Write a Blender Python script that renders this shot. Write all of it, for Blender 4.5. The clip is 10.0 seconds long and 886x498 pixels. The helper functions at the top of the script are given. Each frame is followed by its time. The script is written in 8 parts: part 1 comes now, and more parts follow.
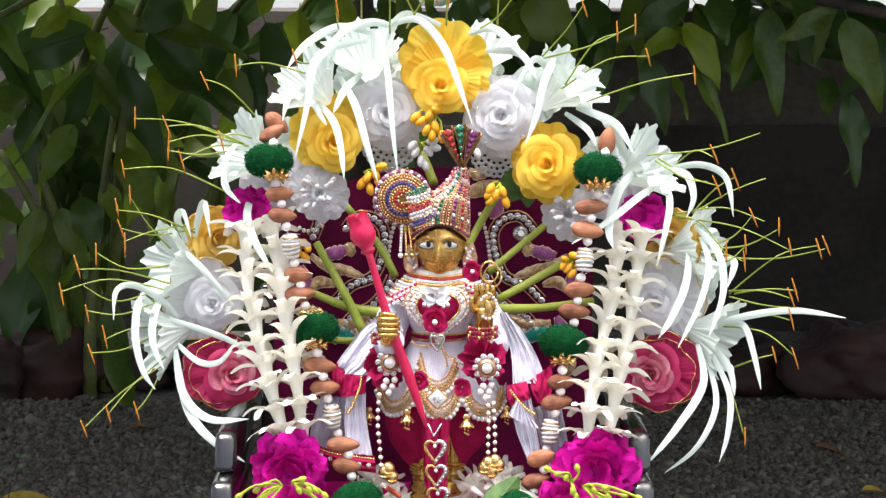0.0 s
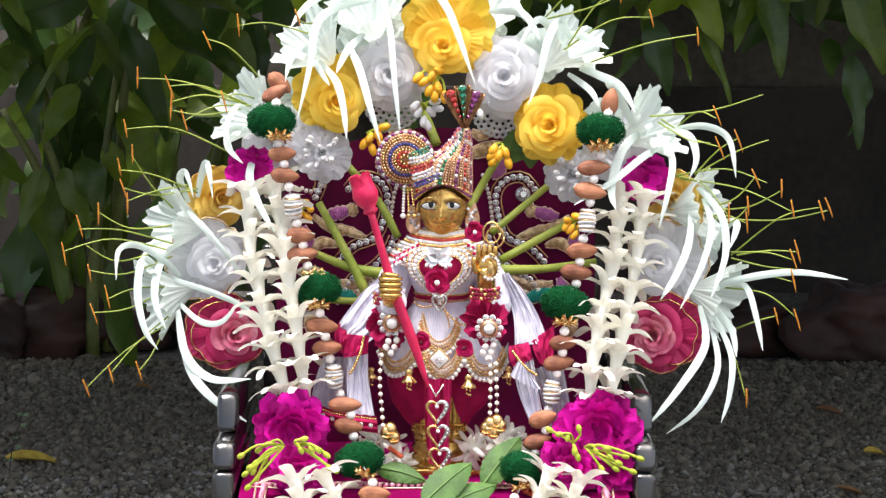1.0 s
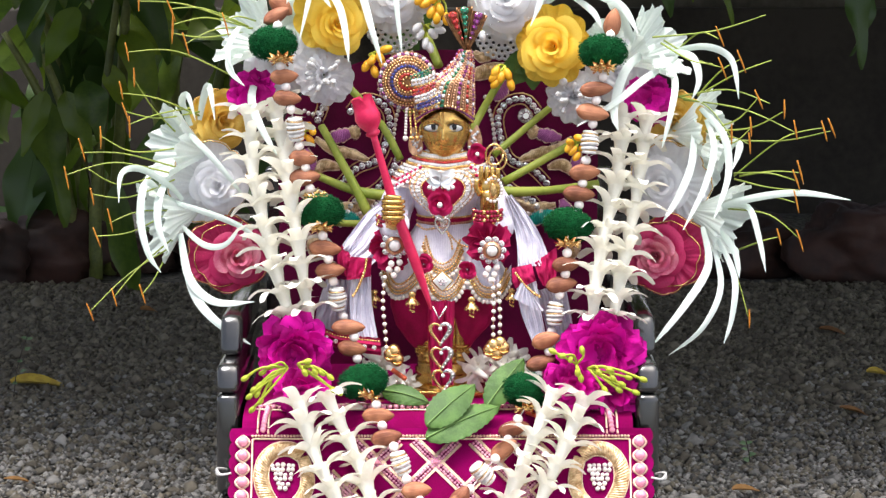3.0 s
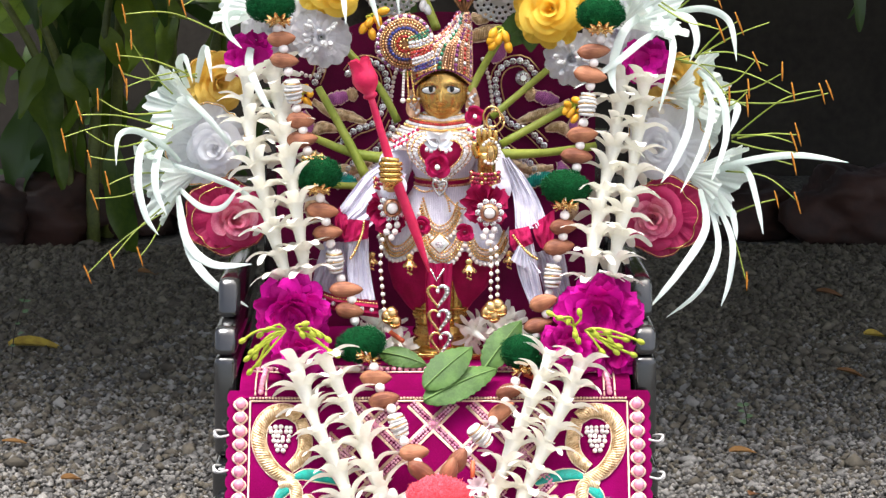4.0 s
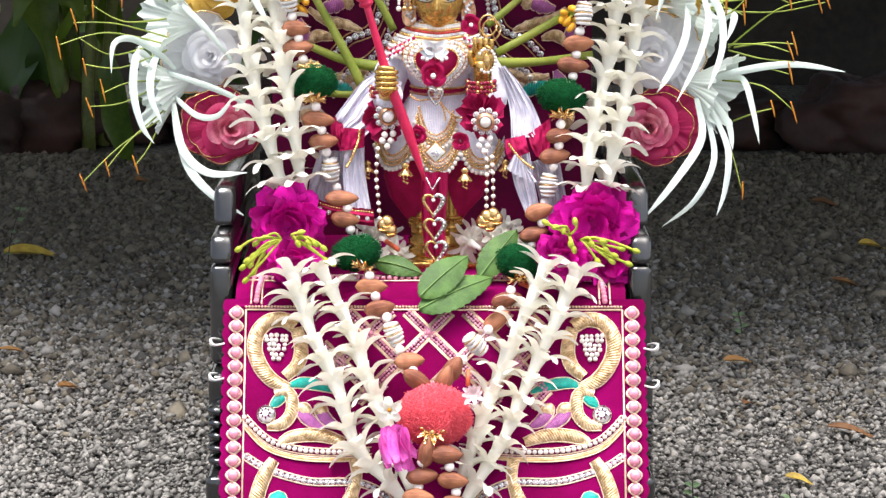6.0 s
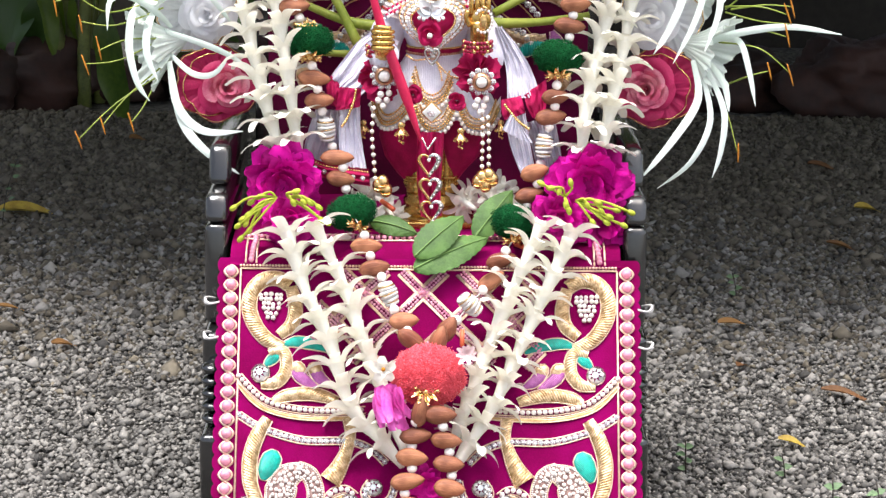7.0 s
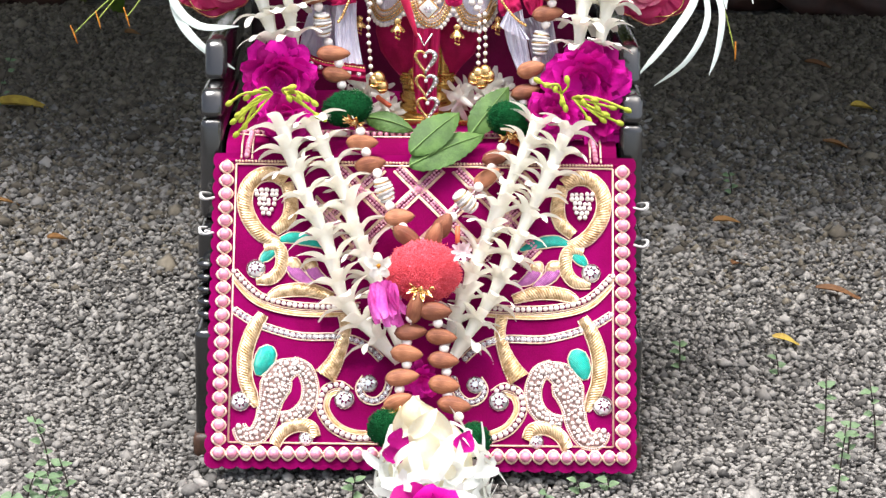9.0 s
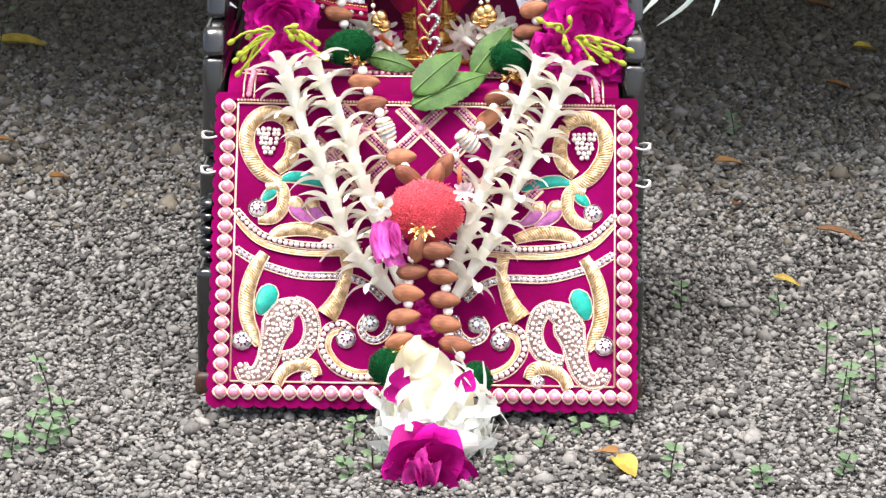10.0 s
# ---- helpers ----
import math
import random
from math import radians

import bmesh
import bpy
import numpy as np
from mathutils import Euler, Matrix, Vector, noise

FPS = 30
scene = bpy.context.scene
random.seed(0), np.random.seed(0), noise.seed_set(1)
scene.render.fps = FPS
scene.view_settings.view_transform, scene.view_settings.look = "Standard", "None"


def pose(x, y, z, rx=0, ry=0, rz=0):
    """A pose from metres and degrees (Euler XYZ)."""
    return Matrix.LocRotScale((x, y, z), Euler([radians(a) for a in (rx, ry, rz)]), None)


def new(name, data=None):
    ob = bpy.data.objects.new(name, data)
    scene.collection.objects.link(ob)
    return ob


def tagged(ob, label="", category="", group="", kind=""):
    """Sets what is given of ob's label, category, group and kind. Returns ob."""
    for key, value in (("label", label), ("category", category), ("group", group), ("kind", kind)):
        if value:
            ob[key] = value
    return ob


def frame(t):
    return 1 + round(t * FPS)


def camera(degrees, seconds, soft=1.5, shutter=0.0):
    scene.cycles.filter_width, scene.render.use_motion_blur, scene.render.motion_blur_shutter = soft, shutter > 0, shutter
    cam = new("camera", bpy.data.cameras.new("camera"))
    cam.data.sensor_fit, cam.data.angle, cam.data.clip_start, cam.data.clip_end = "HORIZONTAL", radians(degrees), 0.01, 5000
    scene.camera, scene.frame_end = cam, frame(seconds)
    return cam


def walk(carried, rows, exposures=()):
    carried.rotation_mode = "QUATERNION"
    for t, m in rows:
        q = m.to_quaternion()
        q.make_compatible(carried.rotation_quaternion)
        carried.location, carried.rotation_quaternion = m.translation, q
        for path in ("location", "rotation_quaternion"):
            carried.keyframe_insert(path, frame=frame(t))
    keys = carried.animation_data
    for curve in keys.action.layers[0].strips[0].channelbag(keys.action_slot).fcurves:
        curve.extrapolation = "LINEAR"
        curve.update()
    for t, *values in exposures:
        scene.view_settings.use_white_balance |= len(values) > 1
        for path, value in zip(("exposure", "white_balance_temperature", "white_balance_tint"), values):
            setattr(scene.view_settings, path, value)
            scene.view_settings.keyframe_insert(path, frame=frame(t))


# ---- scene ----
# ---- camera: a long lens on a tripod, tilting slowly down ----
cam = camera(20.5, 10.0, soft=1.35)
EYE = (0.0087, 0, 0.76)
TURNS = [
    (0, 82.689, -0.033, -0.001),
    (0.5, 82.278, -0.125, 0.039),
    (1, 81.769, -0.181, 0.076),
    (1.5, 81.263, -0.152, 0.094),
    (2, 80.793, 0.028, 0.098),
    (2.5, 80.365, 0.059, 0.114),
    (4, 79.068, 0.061, 0.044),
    (4.5, 78.566, 0.036, 0.011),
    (5, 78.000, 0.000, -0.000),
    (5.5, 77.440, 0.043, -0.027),
    (7, 76.005, -0.511, -0.044),
    (7.5, 75.508, -0.637, -0.038),
    (8, 74.963, -0.698, -0.055),
    (8.5, 74.324, -0.751, -0.074),
    (9, 73.590, -0.833, -0.063),
    (9.5, 72.851, -0.958, -0.001),
    (10, 72.180, -0.979, 0.027),
]
walk(cam, [(t, pose(*EYE, rx, ry, rz)) for t, rx, ry, rz in TURNS])
scene.view_settings.exposure = 1.50

# ---- light: bright overcast day, softened sun from high in front ----
SUN_UP, SUN_AROUND = 71, -56
world = bpy.data.worlds.new("world")
scene.world = world
world.use_nodes = True
wn, wl = world.node_tree.nodes, world.node_tree.links
sky = wn.new("ShaderNodeTexSky")
sky.sky_type, sky.sun_disc = "NISHITA", False
sky.sun_elevation, sky.sun_rotation = radians(SUN_UP), radians(180 + SUN_AROUND)
sky.air_density, sky.dust_density = 1.0, 4.0
grey = wn.new("ShaderNodeRGBToBW")
cloud = wn.new("ShaderNodeMix")
cloud.data_type = "RGBA"
cloud.inputs["Factor"].default_value = 0.46
wl.new(sky.outputs[0], grey.inputs[0])
wl.new(sky.outputs[0], cloud.inputs[6])
wl.new(grey.outputs[0], cloud.inputs[7])
wl.new(cloud.outputs[2], wn["Background"].inputs[0])
wn["Background"].inputs[1].default_value = 0.118
sun = new("sun", bpy.data.lights.new("sun", "SUN"))
sun.data.energy, sun.data.angle, sun.data.color = 2.1, radians(28), (1.0, 0.975, 0.95)
sun.matrix_world = pose(0, 0, 4, 90 - SUN_UP, 0, SUN_AROUND)

rnd = random.Random(7)
U = rnd.uniform


# ---- materials ----
class Mat:
    """A principled material with colour variation at two scales and a fine bump."""

    def __init__(self, name, a, b=None, rough=0.5, metal=0.0, scale=40.0, fine=400.0, bump=0.2, sheen=0.0, coat=0.0,
                 trans=0.0, island=0.0, stretch=(1, 1, 1), ior=None, ramp=(0.35, 0.65), bump_scale=None, piece=0.0, spec=None):
        self.m = m = bpy.data.materials.new(name)
        m.use_nodes = True
        self.n, self.l = n, l = m.node_tree.nodes, m.node_tree.links
        self.p = p = n["Principled BSDF"]
        b = b or tuple(c * 0.75 for c in a)
        tc = n.new("ShaderNodeTexCoord")
        mp = n.new("ShaderNodeMapping")
        mp.inputs["Scale"].default_value = stretch
        l.new(tc.outputs["Object"], mp.inputs[0])
        self.co = mp.outputs[0]
        big = self.tex(scale, 3)
        small = self.tex(fine, 2)
        add = n.new("ShaderNodeMath")
        add.operation = "MULTIPLY_ADD"
        add.inputs[1].default_value = 0.4
        l.new(small, add.inputs[0])
        sub = n.new("ShaderNodeMath")
        sub.inputs[1].default_value = -0.2
        l.new(big, sub.inputs[0])
        l.new(sub.outputs[0], add.inputs[2])
        fac = add.outputs[0]
        if island or piece:
            src = n.new("ShaderNodeNewGeometry").outputs["Random Per Island"] if island else n.new("ShaderNodeObjectInfo").outputs["Random"]
            k = island or piece
            mx = n.new("ShaderNodeMath")
            mx.operation = "MULTIPLY_ADD"
            mx.inputs[1].default_value = k
            l.new(src, mx.inputs[0])
            sc = n.new("ShaderNodeMath")
            sc.operation = "MULTIPLY_ADD"
            sc.inputs[1].default_value = 1 - k * 0.6
            sc.inputs[2].default_value = -k * 0.2
            l.new(fac, sc.inputs[0])
            l.new(sc.outputs[0], mx.inputs[2])
            fac = mx.outputs[0]
        self.fac = fac
        r = self.ramp = n.new("ShaderNodeValToRGB")
        r.color_ramp.elements[0].position, r.color_ramp.elements[1].position = ramp
        r.color_ramp.elements[0].color, r.color_ramp.elements[1].color = (*b, 1), (*a, 1)
        l.new(fac, r.inputs[0])
        self.colour = r.outputs[0]
        l.new(r.outputs[0], p.inputs["Base Color"])
        p.inputs["Roughness"].default_value, p.inputs["Metallic"].default_value = rough, metal
        if sheen:
            p.inputs["Sheen Weight"].default_value = sheen
            p.inputs["Sheen Roughness"].default_value = 0.4
            p.inputs["Sheen Tint"].default_value = (*[min(1, c * 2.0 + 0.08) for c in a], 1)
        if spec is not None:
            p.inputs["Specular IOR Level"].default_value = spec
        p.inputs["Coat Weight"].default_value = coat
        p.inputs["Coat Roughness"].default_value = 0.12
        if ior:
            p.inputs["IOR"].default_value = ior
        if bump:
            bn = self.bump = n.new("ShaderNodeBump")
            bn.inputs["Strength"].default_value = bump
            bn.inputs["Distance"].default_value = 0.002
            l.new(self.tex(bump_scale, 3) if bump_scale else add.outputs[0], bn.inputs["Height"])
            l.new(bn.outputs[0], p.inputs["Normal"])
        if trans:
            t = n.new("ShaderNodeBsdfTranslucent")
            l.new(r.outputs[0], t.inputs[0])
            mix = n.new("ShaderNodeMixShader")
            mix.inputs[0].default_value = trans
            l.new(p.outputs[0], mix.inputs[1])
            l.new(t.outputs[0], mix.inputs[2])
            l.new(mix.outputs[0], n["Material Output"].inputs[0])

    def tex(self, scale, detail):
        t = self.n.new("ShaderNodeTexNoise")
        t.inputs["Scale"].default_value, t.inputs["Detail"].default_value = scale, detail
        self.l.new(self.co, t.inputs[0])
        return t.outputs[0]

    def wave(self, scale, strength, distort=1.0, direction="DIAGONAL", tint=None):
        """Adds ribs (thread, veins, folds) to the bump and, with tint, to the colour."""
        w = self.n.new("ShaderNodeTexWave")
        w.bands_direction = direction
        w.inputs["Scale"].default_value, w.inputs["Distortion"].default_value = scale, distort
        self.l.new(self.co, w.inputs[0])
        b = self.n.new("ShaderNodeBump")
        b.inputs["Strength"].default_value, b.inputs["Distance"].default_value = strength, 0.001
        self.l.new(w.outputs["Fac"], b.inputs["Height"])
        if self.p.inputs["Normal"].links:
            self.l.new(self.p.inputs["Normal"].links[0].from_socket, b.inputs["Normal"])
        self.l.new(b.outputs[0], self.p.inputs["Normal"])
        if tint:
            mx = self.n.new("ShaderNodeMix")
            mx.data_type = "RGBA"
            mx.blend_type = "MULTIPLY"
            mx.inputs["Factor"].default_value = 0.8
            cr = self.n.new("ShaderNodeValToRGB")
            cr.color_ramp.elements[0].color, cr.color_ramp.elements[1].color = (*tint, 1), (1, 1, 1, 1)
            cr.color_ramp.elements[1].position = 0.5
            self.l.new(w.outputs["Fac"], cr.inputs[0])
            self.l.new(self.colour, mx.inputs[6])
            self.l.new(cr.outputs[0], mx.inputs[7])
            self.l.new(mx.outputs[2], self.p.inputs["Base Color"])
        return self


VELVET = Mat("magenta_velvet", (0.215, 0.0010, 0.080), (0.145, 0.0006, 0.047), 0.9, scale=25, fine=900, bump=0.25, spec=0.04)
MAROON = Mat("maroon_velvet", (0.15, 0.001, 0.050), (0.085, 0.0008, 0.028), 0.85, sheen=0.05, scale=25, fine=900, bump=0.25, spec=0.2)
CRIMSON = Mat("crimson_cloth", (0.47, 0.004, 0.088), (0.29, 0.002, 0.05), 0.75, sheen=0.2, scale=60, fine=900, bump=0.4, spec=0.25)
GOLD = Mat("gold_thread", (0.80, 0.55, 0.28), (0.52, 0.32, 0.13), 0.32, 0.85, scale=200, fine=1500, bump=0.3)
GOLD_RIB = Mat("ribbed_gold_thread", (0.88, 0.67, 0.42), (0.46, 0.29, 0.14), 0.34, 0.8, scale=200, fine=1500, bump=0.1)
CORD = Mat("pale_gold_cord", (0.90, 0.70, 0.54), (0.70, 0.50, 0.36), 0.4, 0.55, scale=250, fine=1800, bump=0.3)
BRASS = Mat("polished_brass", (0.74, 0.47, 0.15), (0.56, 0.33, 0.09), 0.27, 0.95, scale=50, fine=500, bump=0.08)
GILT = Mat("bright_gilt", (0.88, 0.60, 0.27), (0.66, 0.40, 0.14), 0.27, 0.95, scale=200, fine=900, bump=0.12)
COPPER = Mat("rose_gold_setting", (0.82, 0.50, 0.31), (0.48, 0.24, 0.13), 0.3, 0.85, scale=200, fine=900, bump=0.2)
PINK_PEARL = Mat("pink_pearl", (0.85, 0.36, 0.47), (0.74, 0.27, 0.38), 0.2, coat=0.6, scale=60, fine=300, bump=0.02, piece=0.3)
PEARL = Mat("white_pearl", (0.88, 0.81, 0.77), (0.76, 0.67, 0.62), 0.22, coat=0.6, scale=60, fine=300, bump=0.02, island=0.3)
PINK_PIPE = Mat("pale_pink_bugle_beads", (0.86, 0.50, 0.60), (0.60, 0.20, 0.34), 0.25, coat=0.4, scale=80, fine=900, bump=0.2)
SILVER = Mat("silver_setting", (0.75, 0.73, 0.70), (0.45, 0.43, 0.42), 0.25, 0.9, scale=150, fine=900, bump=0.1)
# Facet tones run dark to light at random, standing in for reflections.
GEM = Mat("clear_rhinestone", (0.96, 0.96, 0.97), (0.44, 0.44, 0.45), 0.07, 0.30, scale=300, fine=900, bump=0.0, island=0.98, coat=1, ramp=(0.12, 0.62))
RED_GEM = Mat("red_stone", (0.72, 0.04, 0.03), (0.25, 0.005, 0.005), 0.1, 0.3, coat=1, bump=0, island=0.9, ramp=(0.1, 0.8))
GREEN_GEM = Mat("green_stone", (0.01, 0.32, 0.16), (0.0, 0.06, 0.03), 0.1, 0.3, coat=1, bump=0, island=0.9, ramp=(0.1, 0.8))
BLUE_GEM = Mat("blue_stone", (0.05, 0.07, 0.36), (0.01, 0.012, 0.07), 0.1, 0.3, coat=1, bump=0, island=0.9, ramp=(0.1, 0.8))
PURPLE_GEM = Mat("purple_stone", (0.34, 0.04, 0.26), (0.06, 0.005, 0.05), 0.1, 0.3, coat=1, bump=0, island=0.9, ramp=(0.1, 0.8))
CROWN = Mat("antique_gold_base", (0.40, 0.20, 0.09), (0.16, 0.075, 0.035), 0.38, 0.9, scale=220, fine=1200, bump=0.3)
TAN_PAD = Mat("tan_padding", (0.34, 0.22, 0.19), (0.20, 0.11, 0.10), 0.7, scale=200, fine=1500, bump=0.3)
TEAL = Mat("teal_satin_thread", (0.0, 0.42, 0.34), (0.0, 0.25, 0.20), 0.35, scale=120, fine=900, bump=0.2, sheen=0.2)
LILAC = Mat("lilac_satin_thread", (0.55, 0.16, 0.46), (0.36, 0.08, 0.30), 0.35, scale=120, fine=900, bump=0.2, sheen=0.2)
LACQUER = Mat("black_lacquered_wood", (0.014, 0.013, 0.013), (0.006, 0.0055, 0.0055), 0.24, coat=1.0, scale=30, fine=300, bump=0.15, spec=0.5)
WORN = Mat("worn_brown_wood", (0.10, 0.045, 0.025), (0.03, 0.015, 0.01), 0.5, scale=60, fine=500, bump=0.3)
WHITE_CLOTH = Mat("white_shimmer_gauze", (0.76, 0.73, 0.83), (0.60, 0.57, 0.69), 0.45, sheen=0.4, scale=90, fine=1600, bump=0.5)
STRING = Mat("white_string", (0.75, 0.72, 0.70), (0.55, 0.53, 0.52), 0.8, scale=200, fine=2000, bump=0.4)
STAFF = Mat("glossy_rose_pink_plastic", (0.72, 0.02, 0.10), (0.6, 0.012, 0.075), 0.35, scale=50, fine=400, bump=0.06, trans=0.1)
LILY = Mat("white_lily_petal", (0.84, 0.90, 0.86), (0.76, 0.84, 0.78), 0.5, trans=0.38, scale=40, fine=500, bump=0.15)
TUBEROSE = Mat("ivory_waxy_petal", (0.91, 0.895, 0.82), (0.86, 0.83, 0.73), 0.42, trans=0.30, scale=60, fine=500, bump=0.1)
YELLOW = Mat("yellow_foam_petal", (0.97, 0.74, 0.12), (0.94, 0.66, 0.07), 0.65, trans=0.42, scale=40, fine=800, bump=0.2)
YELLOW_GAUZE = Mat("yellow_gauze", (0.96, 0.70, 0.10), (0.90, 0.56, 0.04), 0.6, trans=0.5, scale=40, fine=1400, bump=0.5)
PALE_YELLOW = Mat("pale_yellow_gauze", (0.86, 0.62, 0.16), (0.74, 0.46, 0.06), 0.6, trans=0.3, scale=40, fine=800, bump=0.3)
WHITE_ROSE = Mat("white_fabric_petal", (0.87, 0.87, 0.89), (0.79, 0.78, 0.82), 0.6, trans=0.42, scale=40, fine=800, bump=0.2)
PINK_ROSE = Mat("rose_pink_gauze_petal", (0.62, 0.02, 0.14), (0.45, 0.01, 0.09), 0.55, trans=0.2, scale=40, fine=800, bump=0.25)
BLUSH = Mat("blush_pink_petal", (0.82, 0.34, 0.42), (0.66, 0.10, 0.22), 0.55, trans=0.2, scale=70, fine=800, bump=0.2)
PURPLE = Mat("magenta_papery_petal", (0.74, 0.006, 0.38), (0.36, 0.001, 0.16), 0.62, spec=0.18, trans=0.14, scale=60, fine=500, bump=0.4, piece=0.6)
HOT_PINK = Mat("hot_pink_petal", (0.90, 0.22, 0.68), (0.78, 0.09, 0.50), 0.6, trans=0.2, scale=60, fine=500, bump=0.2)
PALE_PINK = Mat("pinkish_white_petal", (0.90, 0.74, 0.74), (0.84, 0.60, 0.62), 0.5, trans=0.25, scale=60, fine=500, bump=0.1)
CREAM = Mat("cream_petal", (0.93, 0.88, 0.70), (0.88, 0.79, 0.54), 0.5, trans=0.2, scale=60, fine=500, bump=0.1)
STEM = Mat("green_flower_stalk", (0.38, 0.42, 0.065), (0.24, 0.31, 0.03), 0.5, scale=30, fine=300, bump=0.1)
FILAMENT = Mat("yellow_green_filament", (0.36, 0.42, 0.07), (0.22, 0.29, 0.04), 0.5, scale=40, fine=300, bump=0.0)
ANTHER = Mat("orange_anther", (0.62, 0.24, 0.02), (0.45, 0.15, 0.01), 0.8, scale=200, fine=1200, bump=0.4)
BUD = Mat("yellow_green_bud", (0.52, 0.55, 0.05), (0.36, 0.42, 0.03), 0.45, scale=80, fine=500, bump=0.1, trans=0.1)
YELLOW_BUD = Mat("yellow_bud", (0.85, 0.45, 0.02), (0.72, 0.33, 0.01), 0.45, scale=80, fine=500, bump=0.1)
WHITE_BUD = Mat("frosted_white_bud", (0.78, 0.77, 0.76), (0.62, 0.61, 0.62), 0.5, scale=80, fine=900, bump=0.4)
GREEN_POM = Mat("dark_green_chenille", (0.007, 0.105, 0.030), (0.002, 0.040, 0.010), 0.95, scale=200, fine=1500, bump=0.5, sheen=0.04, spec=0.15, island=0.5)
RUBY_BEAD = Mat("ruby_glass_bead", (0.34, 0.008, 0.045), (0.20, 0.004, 0.025), 0.16, bump=0.05)
CORAL_POM = Mat("coral_chenille", (0.93, 0.13, 0.175), (0.80, 0.075, 0.10), 0.9, scale=200, fine=1500, bump=0.5, sheen=0.3, island=0.5)
ALMOND = Mat("brown_almond_skin", (0.42, 0.165, 0.08), (0.22, 0.070, 0.035), 0.65, scale=140, fine=900, bump=0.5, piece=0.4, stretch=(0.25, 1, 1))
ORANGE_THREAD = Mat("orange_thread", (0.72, 0.30, 0.06), None, 0.7, bump=0.3)
LEAF = Mat("fresh_green_leaf", (0.090, 0.190, 0.034), (0.048, 0.112, 0.018), 0.6, trans=0.15, scale=60, fine=700, bump=0.3)
VEIN = Mat("pale_leaf_vein", (0.14, 0.26, 0.06), (0.12, 0.22, 0.05), 0.6, bump=0.1)
CORAL_STEM = Mat("coral_stalk", (0.72, 0.13, 0.05), None, 0.5, bump=0.1)
SHRUB = Mat("dark_glossy_leaf", (0.130, 0.195, 0.026), (0.046, 0.092, 0.018), 0.33, spec=0.45, trans=0.38, scale=12, fine=120, bump=0.25, piece=0.7)
SHRUB_LIGHT = Mat("young_green_leaf", (0.22, 0.30, 0.02), (0.12, 0.20, 0.015), 0.45, trans=0.4, scale=12, fine=120, bump=0.25, piece=0.5)
SHRUB_STEM = Mat("green_shrub_stem", (0.17, 0.19, 0.045), (0.08, 0.10, 0.025), 0.5, scale=20, fine=200, bump=0.2)
BARK = Mat("dark_bark", (0.06, 0.045, 0.035), (0.025, 0.02, 0.016), 0.85, scale=30, fine=200, bump=0.6)
# Brown of earth among the stones, darkened further to stand in for shade.
EARTHY_SHADED = Mat("earthy_brown_shaded_gravel", (0.190, 0.162, 0.120), (0.066, 0.054, 0.040), 0.85, scale=90, fine=700, bump=0.5, island=0.95, ramp=(0.05, 1.05))
GRAVEL = Mat("grey_gravel", (0.320, 0.300, 0.275), (0.050, 0.046, 0.042), 0.8, scale=90, fine=700, bump=0.5, island=0.95, ramp=(0.05, 1.05))
SOIL = Mat("dark_gravelly_soil", (0.15, 0.14, 0.13), (0.03, 0.028, 0.025), 0.9, scale=130, fine=320, bump=1.0)
ROCK = Mat("dark_red_rock", (0.052, 0.019, 0.013), (0.020, 0.009, 0.007), 0.7, scale=9, fine=70, bump=0.7)
WALL = Mat("dark_garden_wall", (0.145, 0.125, 0.105), (0.070, 0.060, 0.050), 0.9, scale=3, fine=60, bump=0.5)
WALL_FOOT = Mat("darker_wall_band", (0.050, 0.042, 0.035), (0.024, 0.020, 0.017), 0.9, scale=4, fine=60, bump=0.6)
BALL_PETAL = Mat("white_waxy_petal", (0.92, 0.93, 0.89), (0.86, 0.87, 0.81), 0.42, trans=0.30, scale=60, fine=500, bump=0.1)
ORCHID = Mat("pale_magenta_petal", (0.74, 0.045, 0.42), (0.50, 0.008, 0.24), 0.5, trans=0.3, scale=60, fine=500, bump=0.4)
SKY_STANDIN = Mat("white_sky_standin", (0.82, 0.82, 0.80), (0.72, 0.72, 0.70), 0.8, scale=2, fine=30, bump=0.2)
DEAD = Mat("dry_leaf", (0.30, 0.15, 0.045), (0.16, 0.07, 0.025), 0.7, trans=0.2, scale=80, fine=600, bump=0.4, piece=0.6)
YELLOW_LEAF = Mat("yellow_fallen_leaf", (0.55, 0.40, 0.06), (0.38, 0.25, 0.04), 0.6, trans=0.2, scale=80, fine=600, bump=0.3)
WEED = Mat("small_weed_leaf", (0.17, 0.26, 0.13), (0.10, 0.17, 0.08), 0.6, trans=0.2, scale=80, fine=600, bump=0.2)
EYE_WHITE = Mat("white_enamel", (0.8, 0.8, 0.78), None, 0.25, bump=0)
EYE_DARK = Mat("black_enamel", (0.01, 0.01, 0.012), None, 0.2, bump=0)
WHITE_CLOTH.wave(160, 0.25, 4.0, "X")
ALMOND.wave(60, 0.6, 6.0, "Y", (0.55, 0.45, 0.4))
TEAL.wave(400, 0.4, 0.5)
LILAC.wave(400, 0.4, 0.5)


# ---- geometry ----
V = Vector


